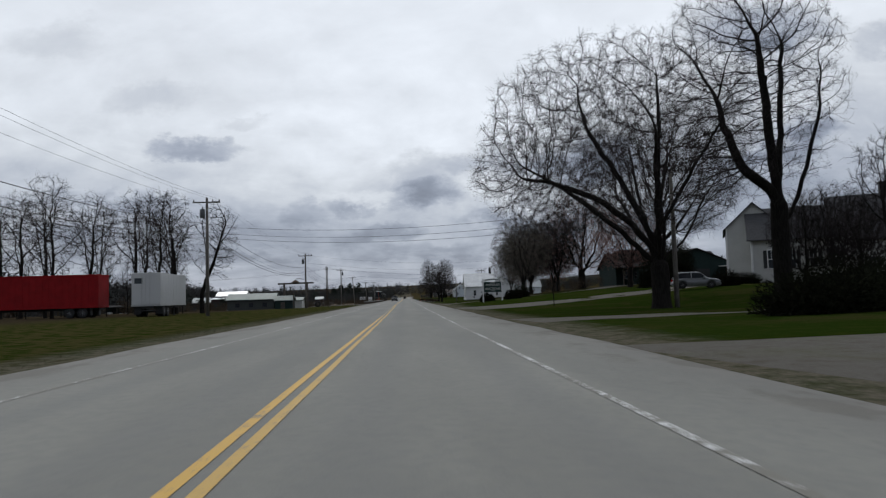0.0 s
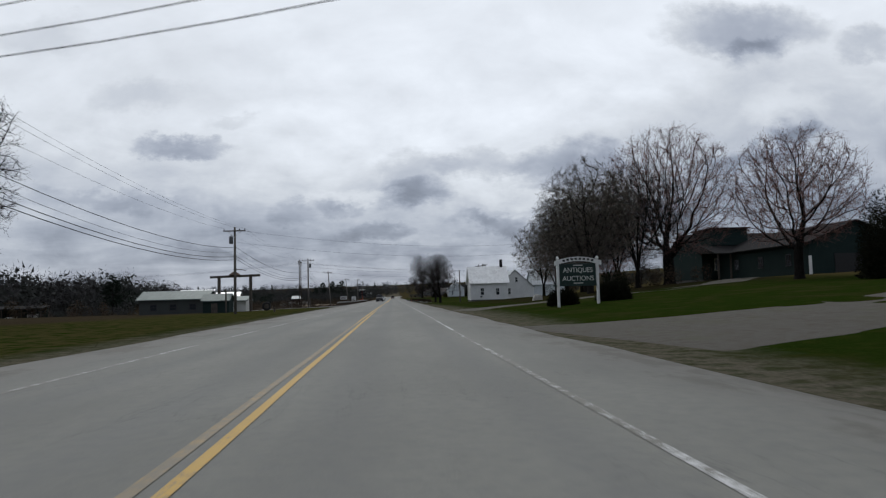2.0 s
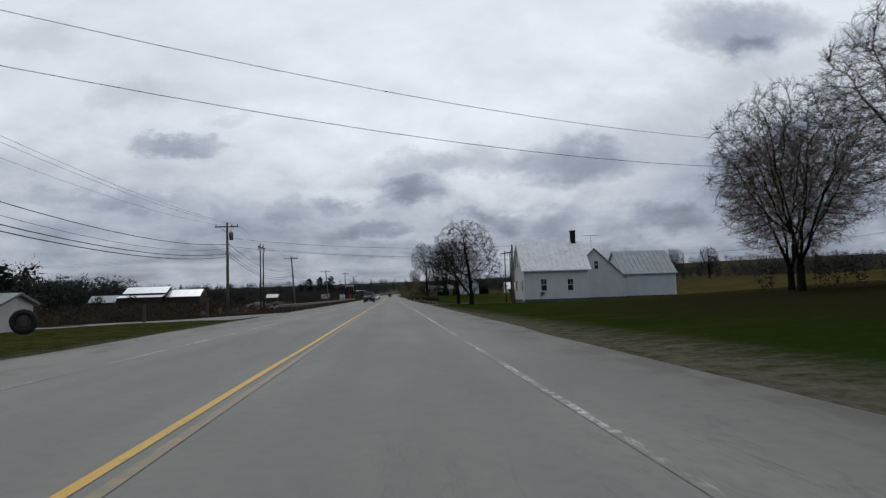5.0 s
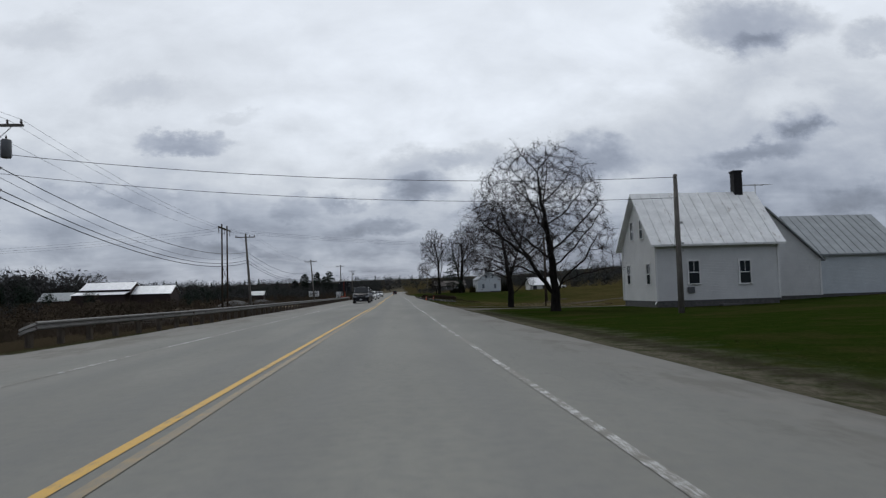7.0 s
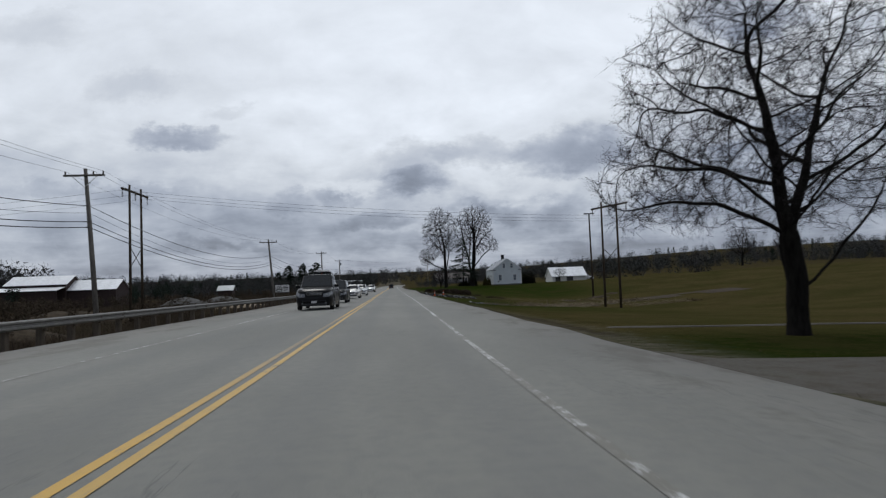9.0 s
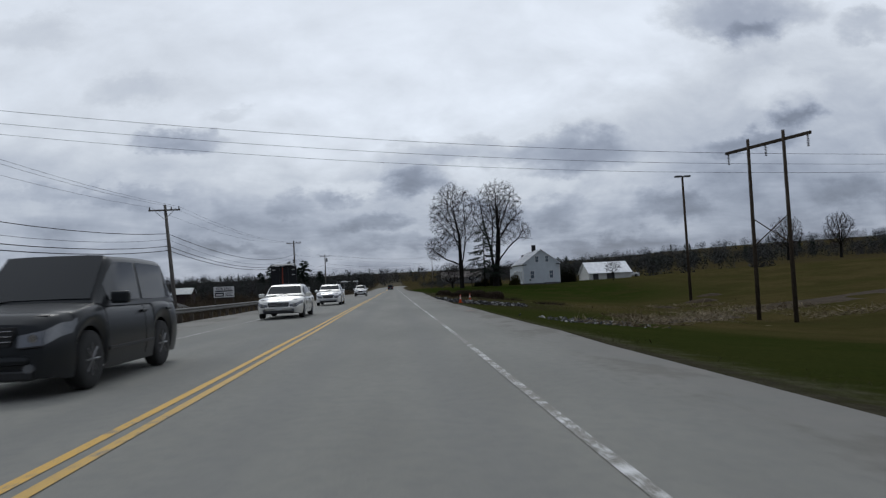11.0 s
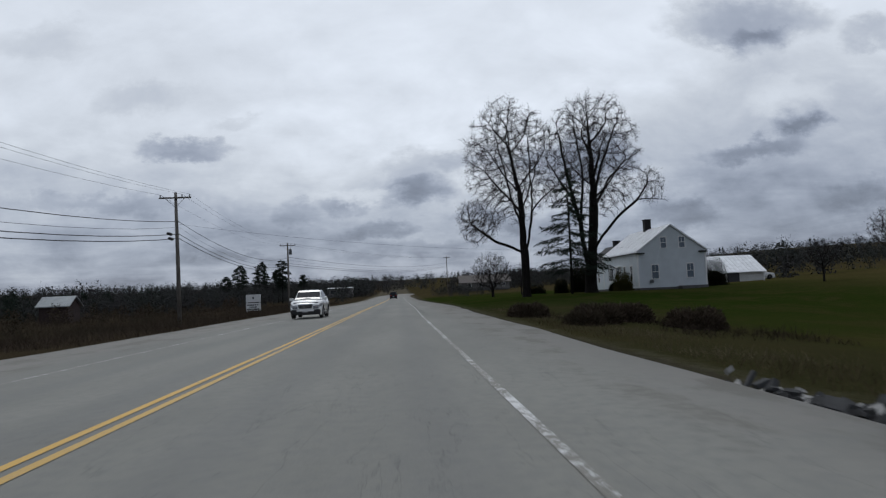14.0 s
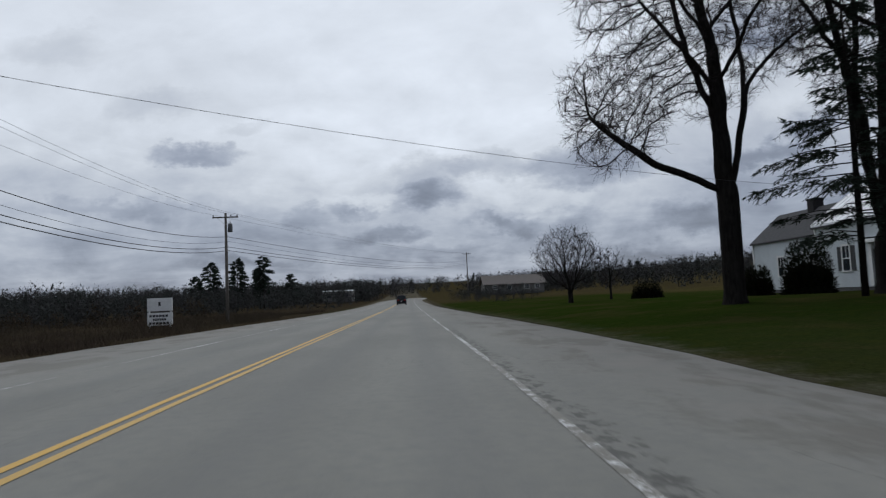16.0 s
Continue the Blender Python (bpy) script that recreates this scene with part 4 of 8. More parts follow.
def woods(name, places, material, label, seed, blades=110, kind="bare", width=(0.04, 0.11)):
    """Far trees as one mass. places: rows of (x, y, height)."""
    rnd = np.random.default_rng(seed)
    out, cores = [], []
    for x, y, h in places:
        g = land(x, y)
        n = blades
        if kind == "conifer":
            # a ragged cone of drooping sprays round a thick middle
            t = rnd.random(n) ** 0.8
            w = rnd.random(n) * 2 * np.pi
            wide = h * rnd.uniform(0.22, 0.33)
            lump = 0.75 + 0.3 * np.sin(t * 23 + x) * np.sin(w * 2 + y) + 0.15 * np.sin(w * 5 + 3 * x)
            r = np.clip((1.02 - t) ** 0.48, 0.06, 1) * wide * lump * (0.5 + 0.5 * rnd.random(n) ** 0.5)
            c = np.stack([x + r * np.cos(w), y + r * np.sin(w), g + h * (0.12 + 0.86 * t)], 1)
            d = np.stack([np.cos(w), np.sin(w), rnd.normal(0.15, 0.5, n)], 1) + rnd.normal(0, 0.35, (n, 3))
            out.append(slivers(c, d / np.linalg.norm(d, axis=1, keepdims=True), rnd.uniform(0.03, 0.075, n) * h, rnd.uniform(0.012, 0.03, n) * h, rnd))
            out.append(slivers(np.array([[x, y, g - 0.3]]), np.array([[0.0, 0, 1.0]]), np.array([h]), np.array([h * 0.025]), rnd))
            n = max(20, blades // 3)
            w, t = rnd.random(n) * 2 * np.pi, rnd.random(n)
            q = wide * 0.55 * (1 - t) * np.sqrt(rnd.random(n))
            c = np.stack([x + q * np.cos(w), y + q * np.sin(w), g + h * (0.08 + 0.72 * t)], 1)
            d = np.stack([np.cos(w) * 0.6, np.sin(w) * 0.6, np.ones(n)], 1) + rnd.normal(0, 0.25, (n, 3))
            cores.append(slivers(c, d / np.linalg.norm(d, axis=1, keepdims=True), rnd.uniform(0.1, 0.22, n) * h, rnd.uniform(0.05, 0.11, n) * h, rnd))
        else:
            # a rounded crown of fine branches round a thick middle, over a few thin stems
            w, e = rnd.random(n) * 2 * np.pi, np.arccos(rnd.uniform(-0.75, 1, n))
            k = 0.10 + 0.80 * rnd.random(n) ** 0.5
            sx, sz = h * rnd.uniform(0.30, 0.42), h * rnd.uniform(0.40, 0.5)
            lump = 1 + 0.2 * np.sin(w * 3 + x) * np.sin(e * 4 + y)
            c = np.stack([x + sx * k * lump * np.sin(e) * np.cos(w), y + sx * k * lump * np.sin(e) * np.sin(w), g + h * 0.47 + sz * k * lump * np.cos(e)], 1)
            d = np.stack([np.sin(e) * np.cos(w), np.sin(e) * np.sin(w), 0.35 + np.cos(e)], 1) + rnd.normal(0, 0.7, (n, 3))
            out.append(slivers(c, d / np.linalg.norm(d, axis=1, keepdims=True), rnd.uniform(0.03, 0.075, n) * h, rnd.uniform(*width, n) * (0.6 + h * 0.07), rnd))
            stems = 3
            ws = rnd.random(stems) * 2 * np.pi
            c = np.stack([x + 0.3 * np.cos(ws), y + 0.3 * np.sin(ws), np.full(stems, g - 0.3)], 1)
            d = np.stack([0.12 * np.cos(ws), 0.12 * np.sin(ws), np.ones(stems)], 1)
            out.append(slivers(c, d / np.linalg.norm(d, axis=1, keepdims=True), np.full(stems, h * 0.75), np.full(stems, 0.014 * h), rnd))
            # dense clumps of twigs in the thick of the crown, and a thicket under it
            n = max(40, blades // 2)
            w, e = rnd.random(n) * 2 * np.pi, np.arccos(rnd.uniform(-1, 1, n))
            k = 0.74 * rnd.random(n) ** 0.4
            lump = 1 + 0.2 * np.sin(w * 3 + x) * np.sin(e * 4 + y)
            c = np.stack([x + sx * k * lump * np.sin(e) * np.cos(w), y + sx * k * lump * np.sin(e) * np.sin(w), g + h * 0.47 + sz * k * lump * np.cos(e)], 1)
            c[n * 2 // 3:, 2] = g - 0.2 + h * 0.4 * rnd.random(n - n * 2 // 3)
            d = rnd.normal(0, 1, (n, 3))
            cores.append(slivers(c, d / np.linalg.norm(d, axis=1, keepdims=True), rnd.uniform(0.06, 0.13, n) * h, rnd.uniform(0.03, 0.07, n) * h, rnd))
    ob = thing(name, label, "trees", kind="stuff")
    sheet_of("branches", np.concatenate(out), material, "needle sprays" if material == "needles" else "fine bare branches" if kind == "bare" else "needle sprays", "", ob)
    if cores:
        sheet_of("thicket", np.concatenate(cores), material, "thick of the wood", "", ob)
    return ob


def brush(name, boxes, density, height, material, label, seed, width=(0.03, 0.09), lean=0.35, category="brush"):
    """Scrub or grass: boxes of (x0, x1, y0, y1)."""
    rnd = np.random.default_rng(seed)
    out = []
    for x0, x1, y0, y1 in boxes:
        n = int((x1 - x0) * (y1 - y0) * density)
        xs, ys = rnd.uniform(x0, x1, n), rnd.uniform(y0, y1, n)
        keep = np.array([noise.noise((x * 0.16, y * 0.16, seed)) + 0.35 > rnd.random() * 0.7 for x, y in zip(xs, ys)])
        xs, ys = xs[keep], ys[keep]
        n = len(xs)
        clump = np.array([0.55 + 0.75 * abs(noise.noise((x * 0.25, y * 0.25, seed + 7))) for x, y in zip(xs, ys)])
        zs = np.array([land(x, y) for x, y in zip(xs, ys)]) - 0.04
        d = np.stack([rnd.normal(0, lean, n), rnd.normal(0, lean, n), np.ones(n)], 1)
        out.append(slivers(np.stack([xs, ys, zs], 1), d / np.linalg.norm(d, axis=1, keepdims=True), rnd.uniform(*height, n) * clump, rnd.uniform(*width, n), rnd))
    return sheet_of(name, np.concatenate(out), material, label, category)


# ---------------------------------------------------------------- buildings
def window(parent, face, u, z, w, h, plane, frame_mat="trim", shutters=False, glass="window"):
    """A sash window on a wall. face: s (towards -y) or w (towards -x); plane: the wall's place on that axis."""
    def bx(b, a0, a1, d0, d1, z0, z1):
        if face == "s":
            b.box(a0, a1, plane - d1, plane - d0, z0, z1)
        else:
            b.box(plane - d1, plane - d0, a0, a1, z0, z1)
    fr, t = Buf(), 0.09
    for a0, a1, z0, z1 in ((u - w / 2 - t, u - w / 2, z - h / 2, z + h / 2), (u + w / 2, u + w / 2 + t, z - h / 2, z + h / 2), (u - w / 2 - t, u + w / 2 + t, z + h / 2, z + h / 2 + t * 1.3)):
        bx(fr, a0, a1, 0.0, 0.06, z0, z1)
    bx(fr, u - w / 2, u + w / 2, 0.0, 0.045, z - 0.03, z + 0.03)
    bx(fr, u - 0.015, u + 0.015, 0.0, 0.04, z + 0.03, z + h / 2)
    win = part("window", fr, frame_mat, parent, "sash window in a painted frame")
    for z0, z1 in ((z - h / 2, z - 0.03), (z + 0.03, z + h / 2)):
        p = Buf()
        bx(p, u - w / 2, u + w / 2, 0.003, 0.02, z0, z1)
        part("pane", p, glass, win, "dark glass" if glass == "window" else "glass with pale sky reflection in its colour")
    s = Buf()
    bx(s, u - w / 2 - t - 0.04, u + w / 2 + t + 0.04, 0.0, 0.1, z - h / 2 - 0.07, z - h / 2)
    part("sill", s, frame_mat, win)
    if shutters:
        for k in (-1, 1):
            b = Buf()
            bx(b, u + k * (w / 2 + t + 0.2) - 0.19, u + k * (w / 2 + t + 0.2) + 0.19, 0.0, 0.05, z - h / 2, z + h / 2)
            part("shutter", b, "dark_trim", win, "dark louvred shutter")


def gable_roof(parent, x0, x1, y0, y1, eave, ridge, axis, mat, over=0.35, panels=0, thick=0.12):
    """Two slopes; with panels, each is clad in separate sheets with a raised seam."""
    for side in (0, 1):
        if axis == "x":
            mid = (y0 + y1) / 2
            s = (ridge - eave) / (mid - y0)
            e = (y0 - over, eave - over * s) if side == 0 else (y1 + over, eave - over * s)
            a, b_, c, d = (x0 - over, e[0], e[1]), (x1 + over, e[0], e[1]), (x1 + over, mid, ridge), (x0 - over, mid, ridge)
        else:
            mid = (x0 + x1) / 2
            s = (ridge - eave) / (mid - x0)
            e = (x0 - over, eave - over * s) if side == 0 else (x1 + over, eave - over * s)
            a, b_, c, d = (e[0], y0 - over, e[1]), (e[0], y1 + over, e[1]), (mid, y1 + over, ridge), (mid, y0 - over, ridge)
        if (axis == "x") == (side == 1):
            a, b_, c, d = b_, a, d, c
        b = Buf().quadbox([(*a[:2], a[2] + 0.02), (*b_[:2], b_[2] + 0.02), (*c[:2], c[2] + 0.02), (*d[:2], d[2] + 0.02)] + [(*p[:2], p[2] + thick + 0.02) for p in (a, b_, c, d)])
        roof = part("roof", b, mat, parent, "sheet-metal roof slope" if panels else "roof slope")
        if panels:
            A, B, C, D = (Vector(p) + Vector((0, 0, thick + 0.024)) for p in (a, b_, c, d))
            step = (B - A) / panels
            up_ = D - A
            nrm = step.cross(up_).normalized()
            if nrm.z < 0:
                nrm = -nrm
            pb = Buf()
            p1, p2, p3, p4 = Vector((0, 0, 0)), step * 0.985, step * 0.985 + up_, up_
            pb.quadbox([p1, p2, p3, p4] + [q + nrm * 0.012 for q in (p1, p2, p3, p4)])
            pb.quadbox([p1, step * 0.05, step * 0.05 + up_, up_] + [q + nrm * 0.045 for q in (p1, step * 0.05, step * 0.05 + up_, up_)])
            me = pb.mesh("roof_panel", mat)
            for k in range(panels):
                ob = part("roof_panel", me, None, roof)
                ob.location = A + step * k


def house_body(parent, x0, x1, y0, y1, base, eave, ridge, axis, mat, foundation=0.0, corner="trim"):
    b = Buf()
    if axis == "x":
        b.prism([(y0, base), (y1, base), (y1, eave), ((y0 + y1) / 2, ridge), (y0, eave)], x0, x1, "x")
    else:
        b.prism([(x0, base), (x1, base), (x1, eave), ((x0 + x1) / 2, ridge), (x0, eave)], y0, y1, "y")
    part("wall", b, mat, parent)
    if foundation:
        part("foundation", Buf().box(x0 + 0.04, x1 - 0.04, y0 + 0.04, y1 - 0.04, base - foundation, base), "stone", parent, "dark stone foundation")
    if corner:
        for cx in (x0, x1):
            for cy in (y0, y1):
                part("corner_board", Buf().box(cx - 0.07, cx + 0.07, cy - 0.07, cy + 0.07, base, eave - 0.02), corner, parent)


def chimney(parent, x, y, z0, z1, w=0.6, mat="brick"):
    b = Buf().box(x - w / 2, x + w / 2, y - w / 2, y + w / 2, z0, z1 - 0.12, 0.015)
    b.box(x - w / 2 - 0.05, x + w / 2 + 0.05, y - w / 2 - 0.05, y + w / 2 + 0.05, z1 - 0.12, z1, 0.015)
    part("chimney", b, mat, parent, "sooty brick chimney")


# white farmhouse with a tin roof, its ell and its shed
h = thing("farmhouse", "white clapboard farmhouse with a rusty tin roof on a lawn", "house")
house_body(h, 19.2, 27.7, 203.5, 210.2, 0.05, 4.1, 7.6, "x", "white_siding", 0.9)
gable_roof(h, 19.2, 27.7, 203.5, 210.2, 4.1, 7.6, "x", "tin", 0.42, 13)
for u, z in ((21.8, 1.92), (25.35, 1.86)):
    window(h, "s", u, z, 0.72, 1.5, 203.5)
for u, z in ((208.9, 1.95), (204.85, 1.9)):
    window(h, "w", u, z, 0.66, 1.35, 19.2)
for u in (205.95, 207.9):
    window(h, "w", u, 5.1, 0.62, 1.3, 19.2)
chimney(h, 26.8, 206.9, 6.8, 9.3, 0.62)
b = Buf().tube([(19.14, 203.42, 4.0), (19.14, 203.42, 0.1), (18.9, 203.1, -0.15)], 0.04, 6)
part("downspout", b, "trim", h)
part("electric_meter", Buf().box(21.3, 21.75, 203.32, 203.5, 0.55, 0.95, 0.03), "can", h, "grey meter box")
part("cellar_hatch", Buf().box(23.4, 24.6, 202.9, 203.55, -0.75, -0.25, 0.04), "stone", h)
# thin dark strip just below the eave line
part("eave_strip", Buf().box(28.70, 28.82, 390.3, 403.5, 4.56, 4.68, 0.02), "dark_trim", h, "dark strip under an eave")
e = thing("house_ell", "white clapboard ell behind a farmhouse with a grey roof", "house")
house_body(e, 26.4, 35.0, 210.4, 218, 0.0, 2.9, 6.9, "y", "white_siding", 0.8)
gable_roof(e, 26.4, 35.0, 210.4, 218, 2.9, 6.9, "y", "tin_grey", 0.3)
window(e, "s", 29.2, 1.85, 0.6, 1.4, 210.4)
window(e, "s", 31.0, 4.6, 0.55, 1.1, 210.4)
b = Buf().tube([(30.75, 211.6, 6.7), (30.75, 211.6, 9.0)], 0.03, 6)
for k, wdt in enumerate((1.5, 1.2, 0.9)):
    b.tube([(30.75 - wdt, 211.6 + 0.2 * k, 8.95), (30.75 + wdt, 211.6 + 0.2 * k, 8.95)], 0.015, 4)
part("aerial", b, "steel", e, "roof television aerial")
g = thing("garden_shed_barn", "white clapboard barn with a grey metal roof beside a farmhouse", "barn")
house_body(g, 35.3, 43.0, 211.5, 220, 0.05, 3.3, 6.6, "x", "cool_siding", 0.7)
gable_roof(g, 35.3, 43.0, 211.5, 220, 3.3, 6.6, "x", "tin_grey", 0.3, 12)

# pale house behind two tall trees
h = thing("farmhouse", "pale clapboard farmhouse with a ribbed grey metal roof behind tall trees", "house")
house_body(h, 29.0, 36.7, 390.4, 403.4, 0.75, 4.8, 7.6, "y", "cool_siding", 0.7)
gable_roof(h, 29.0, 36.7, 390.4, 403.4, 4.8, 7.6, "y", "tin_clean", 0.18, 24)
for x0_, x1_ in ((28.84, 29.75), (35.95, 36.86)):
    part("eave_return", Buf().box(x0_, x1_, 390.16, 390.4, 4.5, 4.66, 0.02), "dark_trim", h, "dark eave return")
for u in (30.9, 34.9):
    window(h, "s", u, 2.5, 0.75, 1.5, 390.4, glass="window_pale")
for u in (32.0, 34.1):
    window(h, "s", u, 5.7, 0.62, 1.15, 390.4, glass="window_pale")
for u in (392.6, 395.0, 400.4):
    window(h, "w", u, 2.5, 0.7, 1.5, 29.0, "trim", u > 400)
b = Buf().box(28.9, 29.0, 396.8, 397.8, 0.8, 2.9, 0.01)
part("door", b, "dark_trim", h, "dark front door")
part("porch_hood", Buf().box(28.5, 29.0, 396.2, 398.4, 3.25, 3.45, 0.03), "trim", h)
for u in (396.55, 398.05):
    part("pilaster", Buf().box(28.86, 29.0, u - 0.14, u + 0.14, 0.8, 3.25, 0.02), "trim", h)
chimney(h, 32.85, 397.4, 6.8, 9.0, 0.75)
part("bulkhead", Buf().box(33.4, 36.4, 389.3, 390.36, 0.1, 0.85, 0.05), "stone", h, "low cellar bulkhead")
part("gas_meter", Buf().box(30.2, 30.6, 390.15, 390.35, 1.3, 1.6, 0.03), "can", h)
e = thing("house_ell", "lower clapboard ell with a dark roof behind a farmhouse", "house")
house_body(e, 30.4, 35.2, 403.5, 414.4, 0.7, 4.45, 6.55, "y", "cool_siding", 0.7)
gable_roof(e, 30.4, 35.2, 403.62, 414.4, 4.45, 6.55, "y", "shingle", 0.2)
for u in (406.2, 410.4):
    window(e, "w", u, 2.4, 0.7, 1.4, 30.4)
chimney(e, 32.8, 409.4, 6.0, 7.35, 0.8)
g = thing("field_barn", "white open-fronted barn with a bright metal roof in a field", "barn")
house_body(g, 55.4, 66.9, 434, 444, 0.4, 2.7, 5.6, "x", "old_siding", 0.6)
gable_roof(g, 55.4, 66.9, 434, 444, 2.7, 5.6, "x", "tin_clean", 0.4, 16)
# flat dark panels on the wall stand for the shade inside two doorways
part("barn_doorway_shade", Buf().box(60.2, 62.4, 433.93, 434.1, 0.4, 2.5, 0.02), "dark_trim", g, "dark panel that stands for a shaded doorway")
part("barn_doorway_shade", Buf().box(56.4, 57.9, 433.93, 434.1, 0.4, 2.4, 0.02), "dark_trim", g, "dark panel that stands for a shaded doorway")

# big old house under the maples
h = thing("old_house", "large white house with a long dark roof half hidden by maples", "house")
house_body(h, 52.5, 76.0, 88.5, 100, 1.2, 7.0, 12.6, "x", "old_siding", 0.9)
gable_roof(h, 52.5, 76.0, 88.5, 100, 7.0, 12.6, "x", "shingle", 0.5)
for u in (56, 60, 64.5, 69):
    window(h, "s", u, 3.6, 0.85, 1.7, 88.5, "trim", True)
chimney(h, 59.0, 94.2, 11.6, 14.2, 1.4, "brick")
c = thing("house_gable", "tall white gabled block of an old house", "house")
house_body(c, 39.7, 45.6, 80.0, 92, 1.2, 8.2, 11.0, "y", "old_siding", 0.9)
gable_roof(c, 39.7, 45.6, 80.0, 92, 8.2, 11.0, "y", "shingle", 0.4)
window(c, "s", 42.9, 8.6, 0.6, 1.3, 80.0, "dark_trim")
for u in (83.5, 87.5):
    window(c, "w", u, 4.2, 0.85, 1.7, 39.7, "trim", True)
p = thing("house_wing", "white front wing of an old house with dark shutters", "house")
house_body(p, 42.2, 52.4, 76.8, 84.4, 1.3, 6.7, 10.2, "x", "old_siding", 0.9)
gable_roof(p, 42.2, 52.4, 76.8, 84.4, 6.7, 10.2, "x", "shingle", 0.45)
for u in (44.2, 46.3, 48.4, 50.6):
    window(p, "s", u, 4.2, 0.7, 2.0, 76.8, "trim", True)
part("corner_post", Buf().box(42.12, 42.34, 76.7, 76.9, 1.3, 6.7, 0.02), "trim", p)

# the old house stands askew to the road
askew = Matrix.Translation((39.7, 80, 0)) @ Matrix.Rotation(radians(-25), 4, "Z") @ Matrix.Translation((-39.7, -80, 0))
for ob in (h, c, p):
    ob.matrix_world = askew

# dark barn behind the auction sign
g = thing("dark_barn", "low dark green board barn with an open lean-to", "barn")
house_body(g, 44, 66, 138, 150, 2.4, 6.0, 9.0, "x", "dark_siding", 0.5, None)
gable_roof(g, 44, 66, 138, 150, 6.0, 9.0, "x", "dark_roof", 0.5)
b = Buf().quadbox([(43.6, 133.0, 5.6), (52.5, 133.0, 5.6), (52.5, 138.2, 7.0), (43.6, 138.2, 7.0), (43.6, 133.0, 5.74), (52.5, 133.0, 5.74), (52.5, 138.2, 7.14), (43.6, 138.2, 7.14)])
part("lean_to_roof", b, "dark_roof", g, "dark lean-to roof")
for k in range(2):
    part("post", Buf().box(44.0 + 1.7 * k, 44.2 + 1.7 * k, 133.3, 133.5, 2.0, 5.64), "old_wood", g)
window(g, "s", 46.3, 4.4, 0.9, 1.5, 138, "trim", glass="window_pale")
# the wall is closed here; a black panel gives the doorway's inner shade
part("doorway_shade", Buf().box(48, 52, 137.9, 138.02, 2.4, 5.2), "black_trim", g, "black panel that stands for a shaded doorway")
part("dormer", Buf().box(45.2, 50.4, 137.4, 143, 7.0, 9.3, 0.02), "dark_siding", g, "dark boarded upper loft")
part("dormer_roof", Buf().box(44.9, 50.7, 137.0, 143.3, 9.3, 9.46, 0.03), "dark_roof", g)
w = thing("dark_barn", "dark green gabled barn front with a wide open doorway", "barn")
house_body(w, 46.4, 57.0, 117.0, 137.8, 2.0, 5.9, 8.1, "y", "dark_siding", 0.8, None)
gable_roof(w, 46.4, 57.0, 117.0, 137.8, 5.9, 8.1, "y", "dark_roof", 0.5)
# the dark of the opening is a black panel on the wall
part("doorway", Buf().box(49.2, 54.0, 116.93, 117.05, 2.0, 4.6), "black_trim", w, "dark panel that stands for a shaded doorway")
part("corner_post", Buf().box(46.3, 46.55, 116.85, 117.05, 2.0, 4.4), "trim", w, "white corner post")
part("canopy", Buf().box(55.6, 60.5, 114.6, 117.0, 4.9, 5.05, 0.02), "trim", w, "pale flat canopy")
for x in (56.0, 60.2):
    part("canopy_post", Buf().box(x - 0.07, x + 0.07, 114.8, 114.94, 1.4, 4.92), "old_wood", w)
for u in (121, 127, 133):
    window(w, "w", u, 4.1, 0.9, 1.2, 46.4, "dark_trim")

# farm sheds on the other side
g = thing("farm_shed", "long low shed with a green metal roof", "shed")
house_body(g, -38.2, -28, 157, 163, -1.3, 1.75, 2.95, "x", "green_siding", 0.3, None)
gable_roof(g, -38.2, -28, 157, 163, 1.75, 2.95, "x", "tin_green", 0.4, 14)
for u in (-36, -33, -30):
    window(g, "s", u, 0.5, 0.9, 0.8, 157, "dark_trim")
g = thing("small_shed", "small dark green wooden hut with a green roof", "shed")
house_body(g, -26.2, -22.5, 148.5, 151.5, -1.0, 1.35, 2.2, "x", "dark_siding", 0.3, None)
gable_roof(g, -26.2, -22.5, 148.5, 151.5, 1.35, 2.2, "x", "tin_green", 0.25, 6)
part("door", Buf().box(-25.0, -24.1, 148.44, 148.5, -0.95, 0.95), "old_wood", g)
g = thing("metal_barn", "long dark barn with a bright white stepped metal roof beyond scrub", "barn")
house_body(g, -107.5, -91, 408, 419, -3, 5.2, 7.6, "x", "barn_dark", 0.3, None)
gable_roof(g, -107.5, -91, 408, 419, 5.2, 7.6, "x", "tin_clean", 0.5, 18)
b = Buf().quadbox([(-109, 402.6, 3.3), (-91, 402.6, 3.3), (-91, 407.9, 4.3), (-109, 407.9, 4.3), (-109, 402.6, 3.42), (-91, 402.6, 3.42), (-91, 407.9, 4.42), (-109, 407.9, 4.42)])
part("lean_to_roof", b, "tin_clean", g, "white lower lean-to roof")
part("lean_to_wall", Buf().box(-108.7, -91.2, 403.0, 403.2, -3, 3.36), "barn_dark", g, "dark board wall")
g = thing("metal_barn", "lower dark barn wing with a bright metal roof", "barn")
house_body(g, -90.8, -77.6, 409, 419, -3, 3.4, 6.1, "x", "barn_dark", 0.3, None)
gable_roof(g, -90.8, -77.6, 409, 419, 3.4, 6.1, "x", "tin_clean", 0.4, 13)
g = thing("metal_barn", "grey shed wing with a dull metal roof", "barn")
house_body(g, -120, -110, 404, 412, -3, 1.8, 4.4, "x", "barn_dark", 0.3, None)
gable_roof(g, -120, -110, 404, 412, 1.8, 4.4, "x", "tin_grey", 0.4, 12)
g = thing("store_shed", "low pale-walled shed with a dull green roof", "shed")
